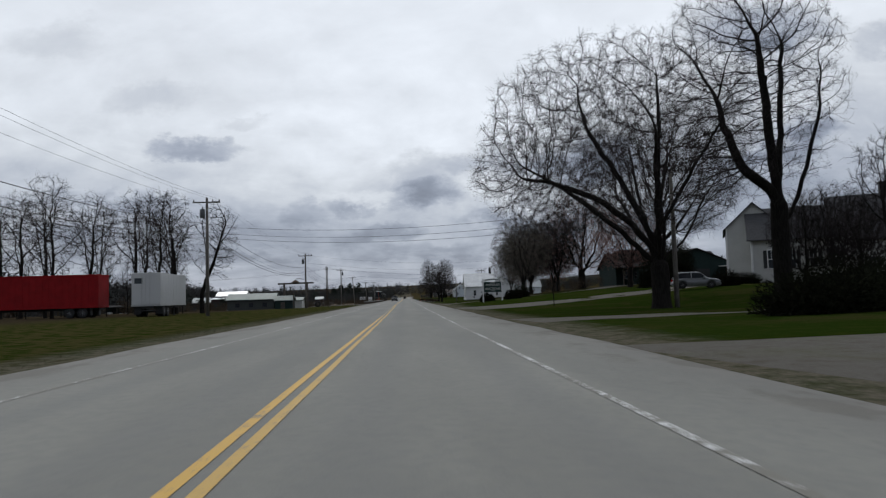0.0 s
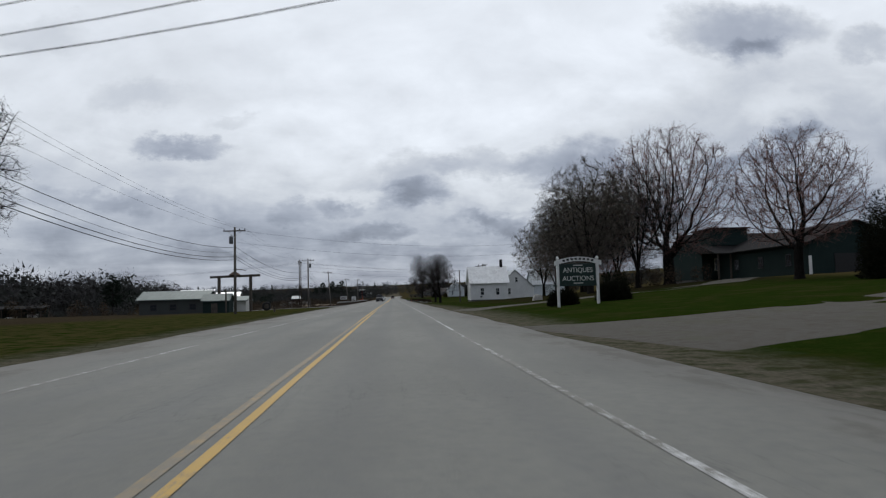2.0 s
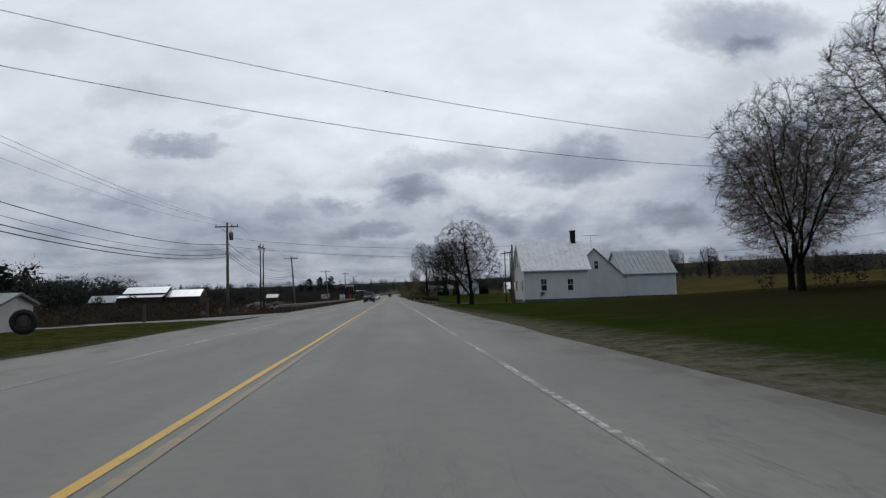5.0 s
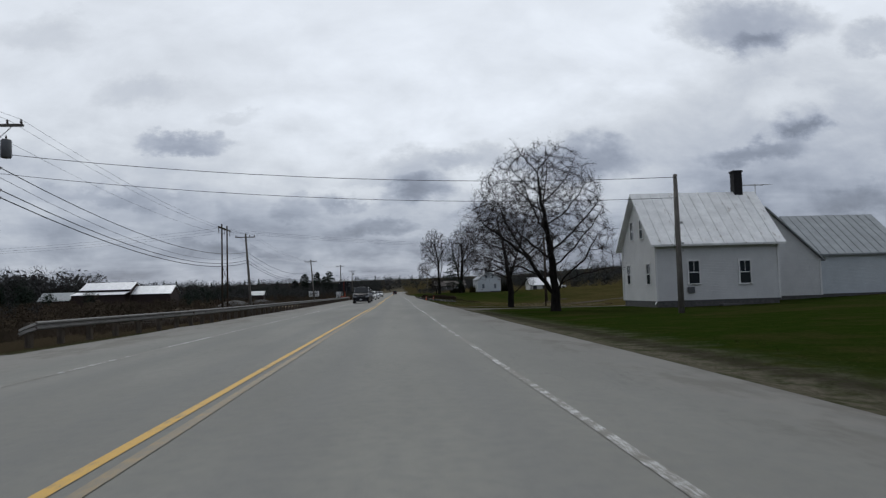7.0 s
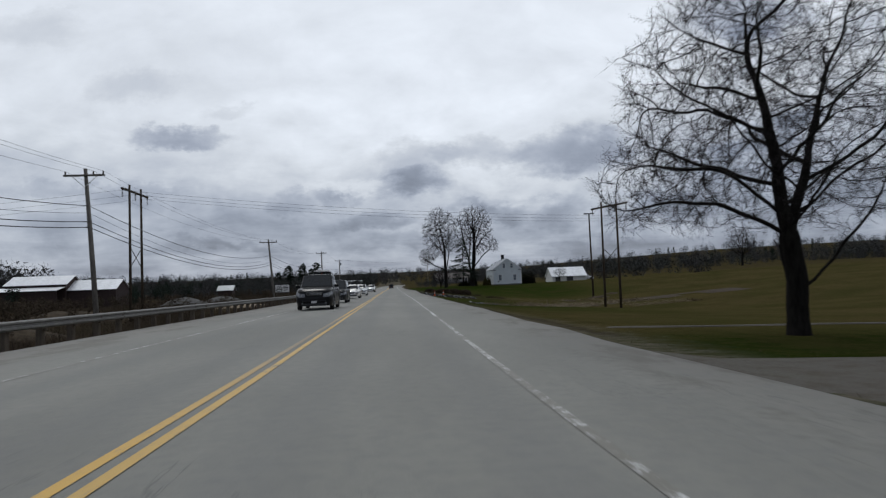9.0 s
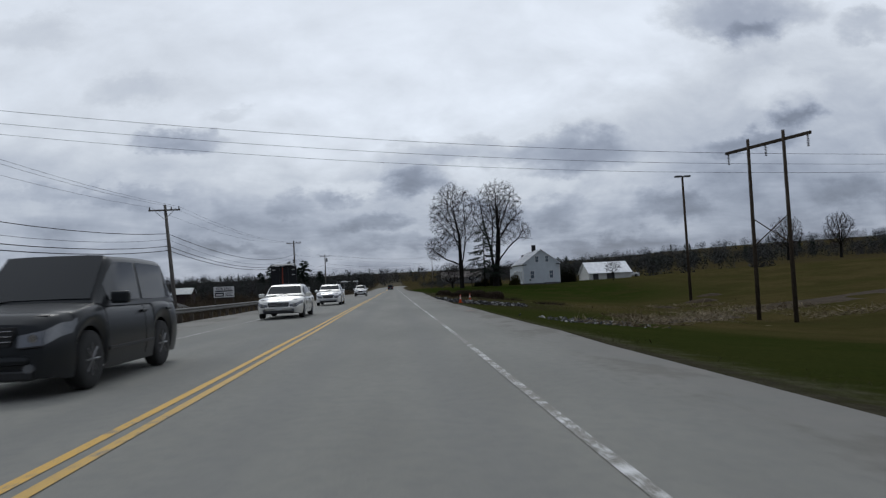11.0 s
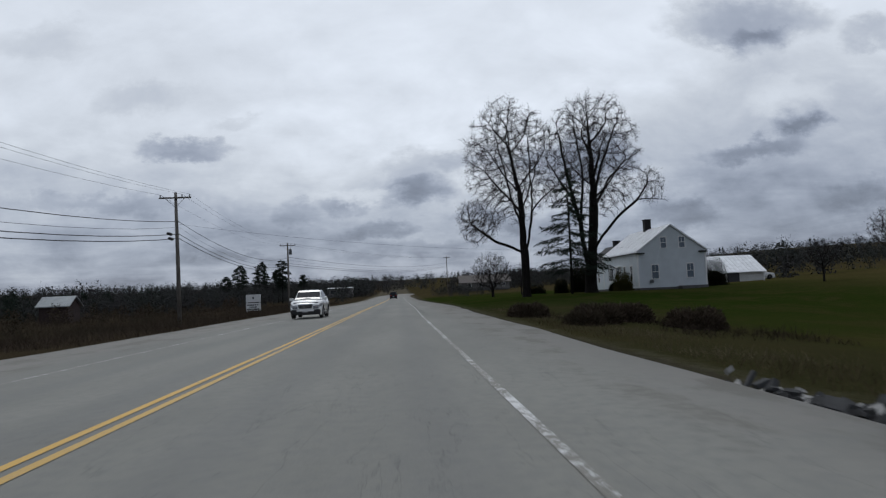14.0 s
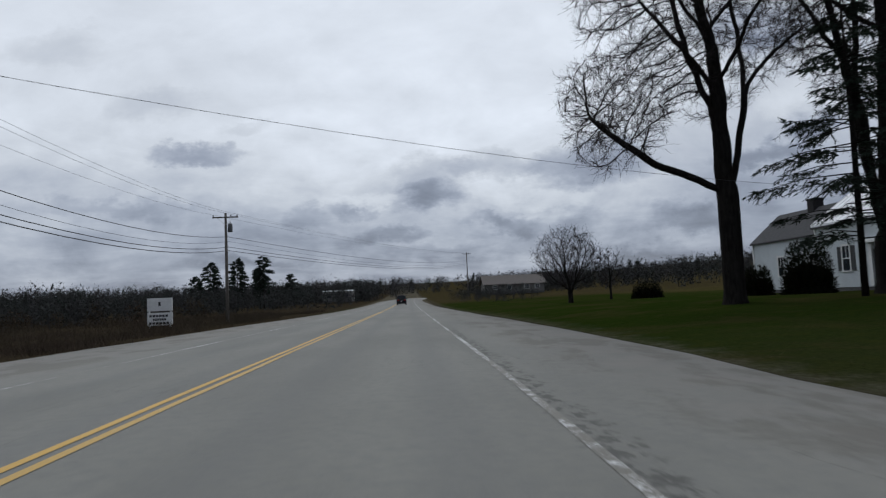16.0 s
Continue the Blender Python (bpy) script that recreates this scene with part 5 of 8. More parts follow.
house_body(g, -27.6, -21.7, 156.5, 160.5, -1.0, 1.25, 1.85, "x", "old_siding", 0.3, None)
gable_roof(g, -27.6, -21.7, 156.5, 160.5, 1.25, 1.85, "x", "tin_green", 0.3, 6)
g = thing("roadside_hut", "small dark hut with a pale metal roof in scrub", "shed")
house_body(g, -53, -48.6, 426, 430, -1.6, 1.9, 3.2, "x", "barn_dark", 0.3, None)
gable_roof(g, -53, -48.6, 426, 430, 1.9, 3.2, "x", "tin_grey", 0.4, 8)
g = thing("far_house", "low ranch house with a brown shingled roof", "house")
house_body(g, 24, 41, 556, 566, 2.2, 4.6, 7.0, "x", "grey_siding", 0.5, None)
gable_roof(g, 24, 41, 556, 566, 4.6, 7.0, "x", "shingle_grey", 0.6)
for u in (27, 31, 36, 39):
    window(g, "s", u, 3.6, 1.2, 1.1, 556)
g = thing("far_building", "far pale roadside building with a flat roof", "building")
house_body(g, -24, -15, 575, 585, 2.0, 4.6, 5.0, "x", "grey_siding", 0.5, None)
gable_roof(g, -24, -15, 575, 585, 4.6, 5.0, "x", "tin_grey", 0.3)
for u in (-22, -19.5, -17):
    window(g, "s", u, 3.4, 1.4, 1.1, 575, "dark_trim")

# ---------------------------------------------------------------- poles and wires
def utility_pole(at, top, label, transformer=0, arm=True, radius=0.15, mat="pole", lean=0.0):
    g0 = land(*at)
    hgt = top - g0
    ob = thing("utility_pole", label, "utility pole", (*at, g0), 0, "utility poles")
    part("shaft", Buf().tube([(0, 0, -0.4), (lean * 0.5, 0, hgt * 0.5), (lean, 0, hgt)], [radius * 1.15, radius, radius * 0.72], 10), mat, ob, "", True)
    if arm:
        z = hgt - 0.45
        part("crossarm", Buf().box(lean - 1.25, lean + 1.25, -0.22, -0.1, z - 0.06, z + 0.06, 0.012), mat, ob)
        br = Buf()
        for s in (-1, 1):
            br.tube([(lean + s * 0.75, -0.16, z - 0.05), (lean, -0.14, z - 0.75)], 0.02, 4)
        part("brace", br, "steel", ob)
        for x in (lean - 1.15, lean + 0.55, lean + 1.15):
            part("insulator", Buf().lathe([(0.02, z + 0.05), (0.05, z + 0.09), (0.06, z + 0.14), (0.035, z + 0.17), (0.055, z + 0.2), (0.03, z + 0.27)], 8, "z", (x, -0.16, 0)), "porcelain", ob)
    for k, dz in enumerate((2.35, 3.35, 3.7)):
        part("cable_bracket", Buf().box(lean + 0.06, lean + 0.24, -0.07, 0.05, hgt - dz - 0.05, hgt - dz + 0.05), "steel", ob)
    if transformer:
        z = hgt - 1.9
        b = Buf().lathe([(0.2, z), (0.23, z + 0.04), (0.23, z + 0.78), (0.19, z + 0.84), (0.06, z + 0.87)], 14, "z", (lean + transformer * 0.42, 0, 0))
        tr = part("transformer", b, "can", ob, "grey drum transformer", True)
        part("bushing", Buf().lathe([(0.03, z + 0.86), (0.05, z + 0.93), (0.02, z + 1.05)], 8, "z", (lean + transformer * 0.42, 0, 0)), "porcelain", tr)
    return ob


def wire(a, b, sag, r, mat, label="sagging overhead wire between poles", n=14):
    a, b = Vector(a), Vector(b)
    pts = []
    for i in range(n + 1):
        t = i / n
        p = a.lerp(b, t)
        p.z -= sag * 4 * t * (1 - t)
        pts.append(p)
    thing("overhead_wire", label, "wire", group="overhead wires", data=Buf().tube(pts, r, 4).mesh("overhead_wire", mat, False, False))


# the tops of the poles: across, along, height, transformer's side, lean of the shaft
POLES = [(-15.0, -2.0, 9.9, 0, 0), (-16.75, 64.4, 10.9, -1, 0), (-16.4, 125.3, 9.6, -1, 0), (-16.0, 190.2, 9.6, 1, 0), (-17.2, 247.7, 9.2, 0, -0.7), (-16.0, 305.0, 8.6, 0, -0.75), (-15.1, 371.4, 10.15, 0, -0.15), (-15.2, 428.2, 10.4, 1, 0)]
for x, y, z, tr, ln in POLES:
    utility_pole((x - ln, y), z, ("leaning" if ln < -0.5 else "weathered") + " wooden utility pole with crossarm" + (" and transformer" if tr else ""), tr, lean=ln)
POLES = [row[:4] for row in POLES]
utility_pole((20, 565), 14.5, "wooden utility pole with crossarm beyond a bend")
POLES2 = POLES + [(20, 565, 14.5, 0)]
for (x0, y0, z0, _), (x1, y1, z1, _) in zip(POLES2, POLES2[1:]):
    for dx_ in (-1.15, 0.55, 1.15):
        wire((x0 + dx_, y0 - 0.16, z0 - 0.18), (x1 + dx_, y1 - 0.16, z1 - 0.18), 1.0, 0.008, "wire_thin", "thin conductor on pole crossarms")
    for dz_, r_, s_ in ((2.35, 0.022, 1.5), (2.8, 0.011, 1.7), (3.35, 0.024, 1.55), (3.7, 0.026, 1.5)):
        wire((x0 + 0.2, y0, z0 - dz_), (x1 + 0.2, y1, z1 - dz_), s_, r_, "wire", "thick black cable hung from pole to pole")
for k, dz_ in enumerate((3.35, 3.7)):
    b = Buf().lathe([(0.03, -0.5), (0.11, -0.42), (0.13, 0), (0.11, 0.42), (0.03, 0.5)], 8, "y")
    thing("cable_splice", "black splice case on an overhead cable", "cable splice", (-14.9, 369.1 + 0.3 * k, 10.15 - dz_ - 0.2), data=b.mesh("cable_splice", "wire", True))
# spans that cross the road
utility_pole((19.6, 45.5), 9.3, "grey wooden utility pole under a maple", 0, False)
for za, zb, s_ in ((8.3, 7.4, 1.15), (7.7, 6.9, 1.2), (7.3, 6.4, 1.2)):
    wire((-16.7, 64.4, za), (19.6, 45.5, zb), s_, 0.013, "wire", "thin service wire across the road")
p1 = utility_pole((15.4, 190.5), 6.45, "short grey wooden service pole on a lawn", 0, False, 0.13)
wire((-15.9, 190.2, 7.9), (15.4, 190.4, 6.3), 0.6, 0.013, "wire", "thin service wire across the road")
wire((-15.9, 190.2, 7.0), (15.4, 190.4, 5.3), 0.6, 0.011, "wire", "thin service wire across the road")
wire((15.4, 190.5, 6.2), (20.5, 203.4, 3.6), 0.25, 0.012, "wire", "service drop to a house wall")
wire((-15.0, 371.4, 7.6), (29.0, 393, 5.5), 1.0, 0.007, "wire", "thin service wire across the road")
for za, zb in ((9.3, 9.0), (7.9, 7.6)):
    wire((-16.4, 125.3, za), (25, 150, zb), 1.2, 0.010, "wire_thin", "thin service wire across the road")


def h_frame(x, ys, top, label, turn=0.0):
    g0 = land(x, ys[0])
    ob = thing("transmission_frame", label, "transmission pole", (x, (ys[0] + ys[1]) / 2, g0), turn)
    hh = top - g0
    half = (ys[1] - ys[0]) / 2
    for s in (-1, 1):
        part("pole_shaft", Buf().tube([(0, s * half, -1.2), (0, s * half * 0.97, hh + 0.6)], [0.2, 0.13], 9), "pole_dark", ob, "", True)
    part("crossarm", Buf().box(-0.1, 0.1, -half - 2.6, half + 2.6, hh - 0.3, hh - 0.05, 0.02), "pole_dark", ob)
    x1 = Buf()
    x1.tube([(0.14, -half, hh * 0.42), (0.14, half, hh * 0.58)], 0.05, 5)
    x1.tube([(-0.14, half, hh * 0.42), (-0.14, -half, hh * 0.58)], 0.05, 5)
    part("cross_brace", x1, "pole_dark", ob)
    for yy in (-half - 2.3, 0, half + 2.3):
        b = Buf()
        for k in range(7):
            b.lathe([(0.03, -0.14 * k - 0.02), (0.13, -0.14 * k - 0.08), (0.03, -0.14 * k - 0.12)], 8, "z", (0, yy, hh - 0.3))
        part("insulator_string", b, "porcelain", ob)
    return ob


h_frame(-31.6, (294.4, 298.6), 14.8, "dark wooden two-pole transmission frame in scrub")
h_frame(34.4, (302.7, 306.6), 12.2, "dark wooden two-pole transmission frame in a field", 17.5)
h_frame(200.0, (319, 323.5), 24.0, "dark wooden two-pole transmission frame in a field")
h_frame(-150.0, (286, 290.4), 14.0, "dark wooden two-pole transmission frame in scrub")
for k, dy_ in enumerate((-4.4, 0, 4.4)):
    for (xa, ya, za), (xb, yb, zb), s_ in (((-31.6, 295.8, 14.3), (34.4, 303.6, 10.1), 0.85), ((34.4, 303.6, 10.1), (200, 321.2, 22.6), 4.0), ((-150, 288.2, 12.6), (-31.6, 295.8, 14.3), 3.0)):
        wire((xa, ya + dy_, za), (xb, yb + dy_, zb), s_, 0.013, "wire", "bare transmission conductor across the road", 18)

# area lamp on a tall pole in the field
g0 = land(40.45, 335.5)
lp = thing("area_lamp", "tall dark wooden pole with a flat area lamp head", "lamp pole", (40.45, 335.5, g0))
part("shaft", Buf().tube([(0, 0, -0.8), (-0.15, 0, 14.0 - g0)], [0.2, 0.13], 10), "pole_dark", lp, "", True)
for s in (-1, 1):
    part("lamp_head", Buf().box(-0.15 + s * 0.15, -0.15 + s * 1.0, -0.35, 0.25, 13.85 - g0, 14.05 - g0, 0.04), "can", lp, "flat grey lamp head")


# ---------------------------------------------------------------- guardrail
def guardrail(x, y0, y1, label):
    ob = thing("guardrail", label, "guardrail")
    prof = [(0.0, 0.02), (0.05, 0.06), (0.05, 0.10), (0.0, 0.135), (0.0, 0.175), (0.05, 0.21), (0.05, 0.25), (0.0, 0.29)]
    prof = [(0.03 + a, 0.44 + z) for a, z in prof]
    seg = 3.81
    out = lambda y: -1.0 * (1 - ease(0, 15, y - y0))
    pts = [(a, z) for a, z in prof] + [(a - 0.006, z) for a, z in reversed(prof)]
    me = Buf().prism(pts, 0.0, seg, "y").mesh("rail", "rail_steel")
    post = Buf().box(-0.24, -0.06, -0.1, 0.1, -0.7, 0.72, 0.012).mesh("post", "post_wood")
    block = Buf().box(-0.06, 0.025, -0.08, 0.08, 0.42, 0.72, 0.008).mesh("spacer_block", "post_wood")
    n = int((y1 - y0) / seg)
    for k in range(n):
        r = part("rail", me, None, ob, "corrugated steel rail")
        a, c = out(y0 + k * seg), out(y0 + k * seg + seg)
        r.location = (x + a + random.uniform(-0.02, 0.02), y0 + k * seg, -0.16)
        r.rotation_euler = (0, 0, math.atan2(a - c, seg))
    m = n * 2
    for k in range(m + 1):
        yy = y0 + k * seg / 2
        p = part("post", post, None, ob)
        p.location = (x + out(yy), yy, -0.19 + random.uniform(-0.02, 0.02))
        bl = part("spacer_block", block, None, p)
    end = Buf().grid([[(0.03 + a - 0.15 * q * q, -0.7 * q, 0.44 + (z - 0.44) * (1 - 0.25 * q) - 0.12 * q * q) for a, z in ((p, w - 0.03) for p, w in ((0.0, 0.46), (0.05, 0.51), (0.0, 0.59), (0.05, 0.66), (0.0, 0.73)))] for q in (0, 0.2, 0.4, 0.6, 0.8, 1.0)])
    e = part("rail_end", end, "rail_steel", ob, "flared rail end")
    e.location = (x + out(y0), y0, -0.16)
    return ob


guardrail(-8.2, 180.0, 307.0, "weathered steel guardrail on wooden posts along the shoulder")


# ---------------------------------------------------------------- vehicles
def wheel(parent, x, u, r, side, width=0.21):
    t = Buf().lathe([(r * 0.62, -width / 2), (r * 0.94, -width / 2), (r, -width / 2 + 0.035), (r, width / 2 - 0.035), (r * 0.94, width / 2), (r * 0.62, width / 2)], 28, "x", (x, u, r))
    ty = part("wheel", t, "tyre", parent, "", True)
    c = side * width / 2
    rim = Buf().lathe([(r * 0.63, c * 0.2), (r * 0.63, c * 0.98), (r * 0.56, c * 1.0), (r * 0.52, c * 0.72), (r * 0.12, c * 0.9), (r * 0.1, c * 1.02), (0.005, c * 1.03)], 20, "x", (x, u, r))
    part("rim", rim, "rim", ty, "", True)
    sp = Buf()
    for k in range(8):
        w = 2 * math.pi * k / 8
        a, b2 = math.cos(w), math.sin(w)
        sp.tube([(x + c * 0.95, u + a * r * 0.1, r + b2 * r * 0.1), (x + c * 0.95, u + a * r * 0.56, r + b2 * r * 0.56)], 0.017, 5)
    part("spokes", sp, "rim", ty)


def car(name, label, at, turn, L, W, H, belt, hood, base, overhang, r, cabin, paint, deck=None, category="car", boxy=0.0, grille="chrome", lights=True, mirror=True, rack=False):
    """A car with its front at local y 0. cabin: windscreen foot, roof start, roof end, rear foot."""
    ob = thing(name, label, category, at, turn)
    u1, u2, u3, u4 = cabin
    deck = deck or belt
    hw = W / 2
    axles = (overhang, overhang + base)
    Ra = r + 0.055
    nose = 0.55 if boxy > 0.9 else 0.85

    def width(u):
        a, c = max(0.0, 1 - u / nose), max(0.0, 1 - (L - u) / (nose * 0.8))
        return hw * (1 - 0.26 * (1 - math.sqrt(1 - min(1, a) ** 2)) - 0.17 * (1 - math.sqrt(1 - min(1, c) ** 2)))

    def top(u):
        z = hood - 0.05 - 0.17 * (1 - ease(-0.12, 0.28, u)) ** 1.5 + 0.05 * ease(0, u1, u) + (belt - hood) * ease(0.3, u1, u)
        if u > u3:
            z = belt + (deck - belt) * ease(u3, u4, u) - 0.06 * (1 - ease(0, 0.25, L - u))
        return z

    def sill(u):
        z = 0.2 + 0.05 * (1 - ease(0, 0.35, u)) + 0.1 * (1 - ease(0, 0.4, L - u))
        for a in axles:
            d = Ra * Ra - (u - a) ** 2
            if d > 0:
                z = max(z, r + math.sqrt(d))
        return z

    def back(u, x, z):
        """How far the rounded nose and tail draw back from their foremost point."""
        f, g = max(0.0, 1 - u / 0.7), max(0.0, 1 - (L - u) / 0.7)
        v = 0.16 * max(0.0, (z - 0.5) / 0.45) ** 2 + 0.10 * (abs(x) / hw) ** 2.5 + 0.06 * max(0.0, (0.42 - z) / 0.2) ** 2
        return (1 - 0.6 * boxy) * v * (f * f * (3 - 2 * f) - 0.7 * g * g * (3 - 2 * g))

    us = sorted(set([0.01, 0.025, 0.045] + [round(L * k / 70, 3) for k in range(71)] + [round(a + s * Ra * k, 3) for a in axles for s in (-1, 1) for k in (0.8, 0.93, 0.995, 1.02)]))
    rows = []
    for u in us:
        w, t, s = width(u), top(u), sill(u)
        lo = min(s, t - 0.25)
        q = [(w * 0.95, lo), (w * 0.99, lo + 0.25 * (t - lo)), (w, lo + 0.5 * (t - lo)), (w * 0.985, lo + 0.72 * (t - lo)), (w * 0.955, lo + 0.88 * (t - lo)), (w * 0.885, t - 0.012), (w * 0.6, t + 0.012), (w * 0.25, t + 0.022)]
        half = [(x, u + back(u, x, z), z) for x, z in q]
        rows.append(half + [(-x, y, z) for x, y, z in reversed(half)])
    b = Buf().grid(rows)
    for i, rev in ((0, True), (len(rows) - 1, False)):
        n = len(rows[0])
        f = [i * n + j for j in range(n)]
        b.f.append(tuple(reversed(f)) if rev else tuple(f))
    part("body", b, paint, ob, "", True)
    part("underbody", Buf().box(-hw + 0.24, hw - 0.24, 0.25, L - 0.25, 0.22, belt - 0.12), "black_trim", ob, "black underside")

    def cab(u):
        if u <= u2:
            k = ease(u1 - 0.15, u2 + 0.15, u) if boxy == 0 else (u - u1) / (u2 - u1)
        elif u < u3:
            k = 1.0
        else:
            k = 1 - (ease(u3 - 0.2, u4 + 0.2, u) if boxy == 0 else (u - u3) / (u4 - u3))
        k = max(0.0, min(1.0, k))
        bl = top(u)
        crown_ = 0.02 * math.sin(math.pi * max(0, min(1, (u - u2) / (u3 - u2))))
        z = bl + (H - bl) * k + crown_
        wt = width(u) * (0.84 - (0.13 - 0.07 * boxy) * k)
        wb = width(u) * 0.93
        return bl, z, wb, wt, k

    cs = [u1 + (u4 - u1) * i / 40 for i in range(41)]
    rows = []
    for u in cs:
        bl, z, wb, wt, k = cab(u)
        half = [(wb, u, bl - 0.05), (wb * 0.985, u, bl - 0.01), (wt + 0.03 * k, u, z - 0.09 * k), (wt - 0.03, u, z - 0.02 * k), (wt * 0.6, u, z + 0.008), (wt * 0.2, u, z + 0.014)]
        rows.append(half + [(-x, y, q) for x, y, q in reversed(half)])
    part("cabin", Buf().grid(rows), paint, ob, "", True)

    def pane(name, ua, ub, kind, sgn=1):
        rows = []
        for i in range(9):
            u = ua + (ub - ua) * i / 8
            bl, z, wb, wt, k = cab(u)
            if kind == "top":
                rows.append([(s * (wt - 0.05), u, z + 0.02 + (0.008 if abs(s) < 0.9 else 0)) for s in (-1, -0.6, -0.2, 0.2, 0.6, 1)])
            else:
                lo, hi = bl + 0.03, z - 0.10 * k
                hi = max(hi, lo + 0.004)
                x0, x1 = wb * 0.985, wt + 0.03 * k
                f = lambda zz: x0 + (x1 - x0) * (zz - bl) / max(0.02, z - 0.09 * k - bl)
                rows.append([(sgn * (f(lo) + 0.008), u, lo), (sgn * (f(hi) + 0.008), u, hi)])
        part(name, Buf().grid(rows), "car_glass", ob, "dark glass", True)

    pane("windscreen", u1 + 0.06 * (u2 - u1), u2 - 0.02, "top")
    pane("rear_window", u3 + 0.08, u4 - 0.1 * (u4 - u3), "top")
    mid = (u1 + u4) / 2 - 0.1
    gz = hood - 0.27
    for s in (-1, 1):
        pane("side_window", u1 + 0.28 * (u2 - u1) + 0.12, mid - 0.05, "side", s)
        pane("side_window", mid + 0.06, min(u3 + 0.30 * (u4 - u3), u4 - 0.3), "side", s)
        if L > 5 or boxy:
            pane("side_window", min(u3 + 0.30 * (u4 - u3), u4 - 0.3) + 0.07, u4 - 0.22 * (u4 - u3) - 0.05, "side", s)
        for a in axles:
            wheel(ob, s * (hw - 0.125), a, r, s)
        if mirror:
            part("mirror", Buf().box(min(s * (hw - 0.06), s * (hw + 0.19)), max(s * (hw - 0.06), s * (hw + 0.19)), u1 + 0.32, u1 + 0.44, belt - 0.02, belt + 0.15, 0.035), paint if grille == "chrome" else "black_trim", ob)
        rows = []
        for i in range(8):
            u = 0.012 + (0.62 - 0.2 * boxy) * (i / 7) ** 1.6
            w, t, lo = width(u), top(u), min(sill(u), top(u) - 0.25)
            f0, f1 = 0.60 + 0.10 * i / 7, 0.885 - 0.03 * (i / 7)
            rows.append([(s * (w * (0.995 - 0.05 * (f - 0.5)) + 0.006), u - 0.008 * (1 - i / 7) + back(u, w, lo + f * (t - lo)), lo + f * (t - lo)) for f in (f0, (f0 + f1) / 2, f1)])
        lamp = part("headlight", Buf().grid(rows), "lens", ob, "clear headlight", True)
        # the lamp runs on across the nose, lower and narrower towards the grille
        rows, rim = [], []
        z0, z1 = sill(0.012) + 0.60 * (top(0.012) - sill(0.012)), sill(0.012) + 0.885 * (top(0.012) - sill(0.012))
        for i in range(6):
            x = width(0.012) * (0.985 - 0.37 * i / 5)
            lo, hi = z0 - 0.015 * i / 5, z1 - 0.05 * i / 5
            rows.append([(s * x, back(0.0, x, z) - 0.002, z) for z in (lo, (lo + hi) / 2, hi)])
            rim.append((s * x, back(0.0, x, lo) - 0.004, lo - 0.008))
        part("lens", Buf().grid(rows), "lens", lamp, "", True)
        part("lamp_surround", Buf().tube(rim, 0.013, 4), "black_trim", lamp)
        part("reflector", Buf().lathe([(0.05, -0.014), (0.045, 0.03), (0.01, 0.04)], 12, "y", (s * width(0.012) * 0.84, back(0.0, width(0.012) * 0.84, z0 + 0.06), (z0 + z1) / 2)), "chrome", lamp)
        part("tail_light", Buf().box(min(s * hw * 0.5, s * hw * 0.80), max(s * hw * 0.5, s * hw * 0.80), L - 0.4, L - 0.02, deck - 0.32, deck - 0.14, 0.03), "tail", ob, "red tail light")
        part("fog_light", Buf().lathe([(0.055, -0.02), (0.055, 0.05)], 12, "y", (s * hw * 0.62, 0.0, 0.36)), "lens", ob)
        for u in (mid - 0.18, mid + 0.95):
            part("door_handle", Buf().box(min(s * (hw * 0.975), s * (hw + 0.015)), max(s * (hw * 0.975), s * (hw + 0.015)), u, u + 0.2, belt - 0.17, belt - 0.13, 0.01), "black_trim" if paint == "car_cream" else paint, ob)
        for u in (u1 + 0.12, mid, mid + 1.05):
            if abs(u - axles[1]) > r + 0.1 and abs(u - axles[0]) > r + 0.1:
                w, t, lo = width(u), top(u), sill(u)
                part("door_seam", Buf().tube([(s * w * g, u, lo + f * (t - lo)) for g, f in ((0.968, 0.1), (0.99, 0.25), (1.0, 0.5), (0.985, 0.72), (0.955, 0.88), (0.9, 0.97))], 0.007, 4), "black_trim", ob)
        part("side_moulding", Buf().box(min(s * (hw - 0.02), s * (hw + 0.014)), max(s * (hw - 0.02), s * (hw + 0.014)), axles[0] + Ra + 0.06, axles[1] - Ra - 0.06, 0.44, 0.49, 0.005), "black_trim" if category != "car" else paint, ob)
    part("grille", Buf().prism([(-hw * 0.38, gz - 0.13), (hw * 0.38, gz - 0.13), (hw * 0.45, gz + 0.02), (hw * 0.44, gz + 0.09), (-hw * 0.44, gz + 0.09), (-hw * 0.45, gz + 0.02)], back(0, 0, gz - 0.05) - 0.006, 0.2, "y"), "black_trim", ob, "dark grille")
    if grille == "chrome":
        for k in range(3):
            part("grille_bar", Buf().box(-hw * 0.42, hw * 0.42, back(0, 0, gz - 0.05) - 0.02, back(0, 0, gz - 0.05), gz - 0.078 + 0.06 * k, gz - 0.066 + 0.06 * k, 0.003), "chrome", ob)
    part("bumper", Buf().box(-hw * 0.62, hw * 0.62, -0.03, 0.2, 0.40, 0.51, 0.05), paint, ob)
    part("air_intake", Buf().box(-hw * 0.66, hw * 0.66, -0.04 if category == "crossover" else -0.02, 0.25, 0.22, 0.42 if category == "crossover" else 0.35, 0.03), "black_trim", ob)
    part("rear_bumper", Buf().box(-hw * 0.78, hw * 0.78, L - 0.3, L + 0.03, 0.40, 0.58, 0.04), paint, ob)
    part("number_plate", Buf().box(-0.15, 0.15, -0.05, -0.03, 0.37, 0.49), "plate", ob, "blank number plate")
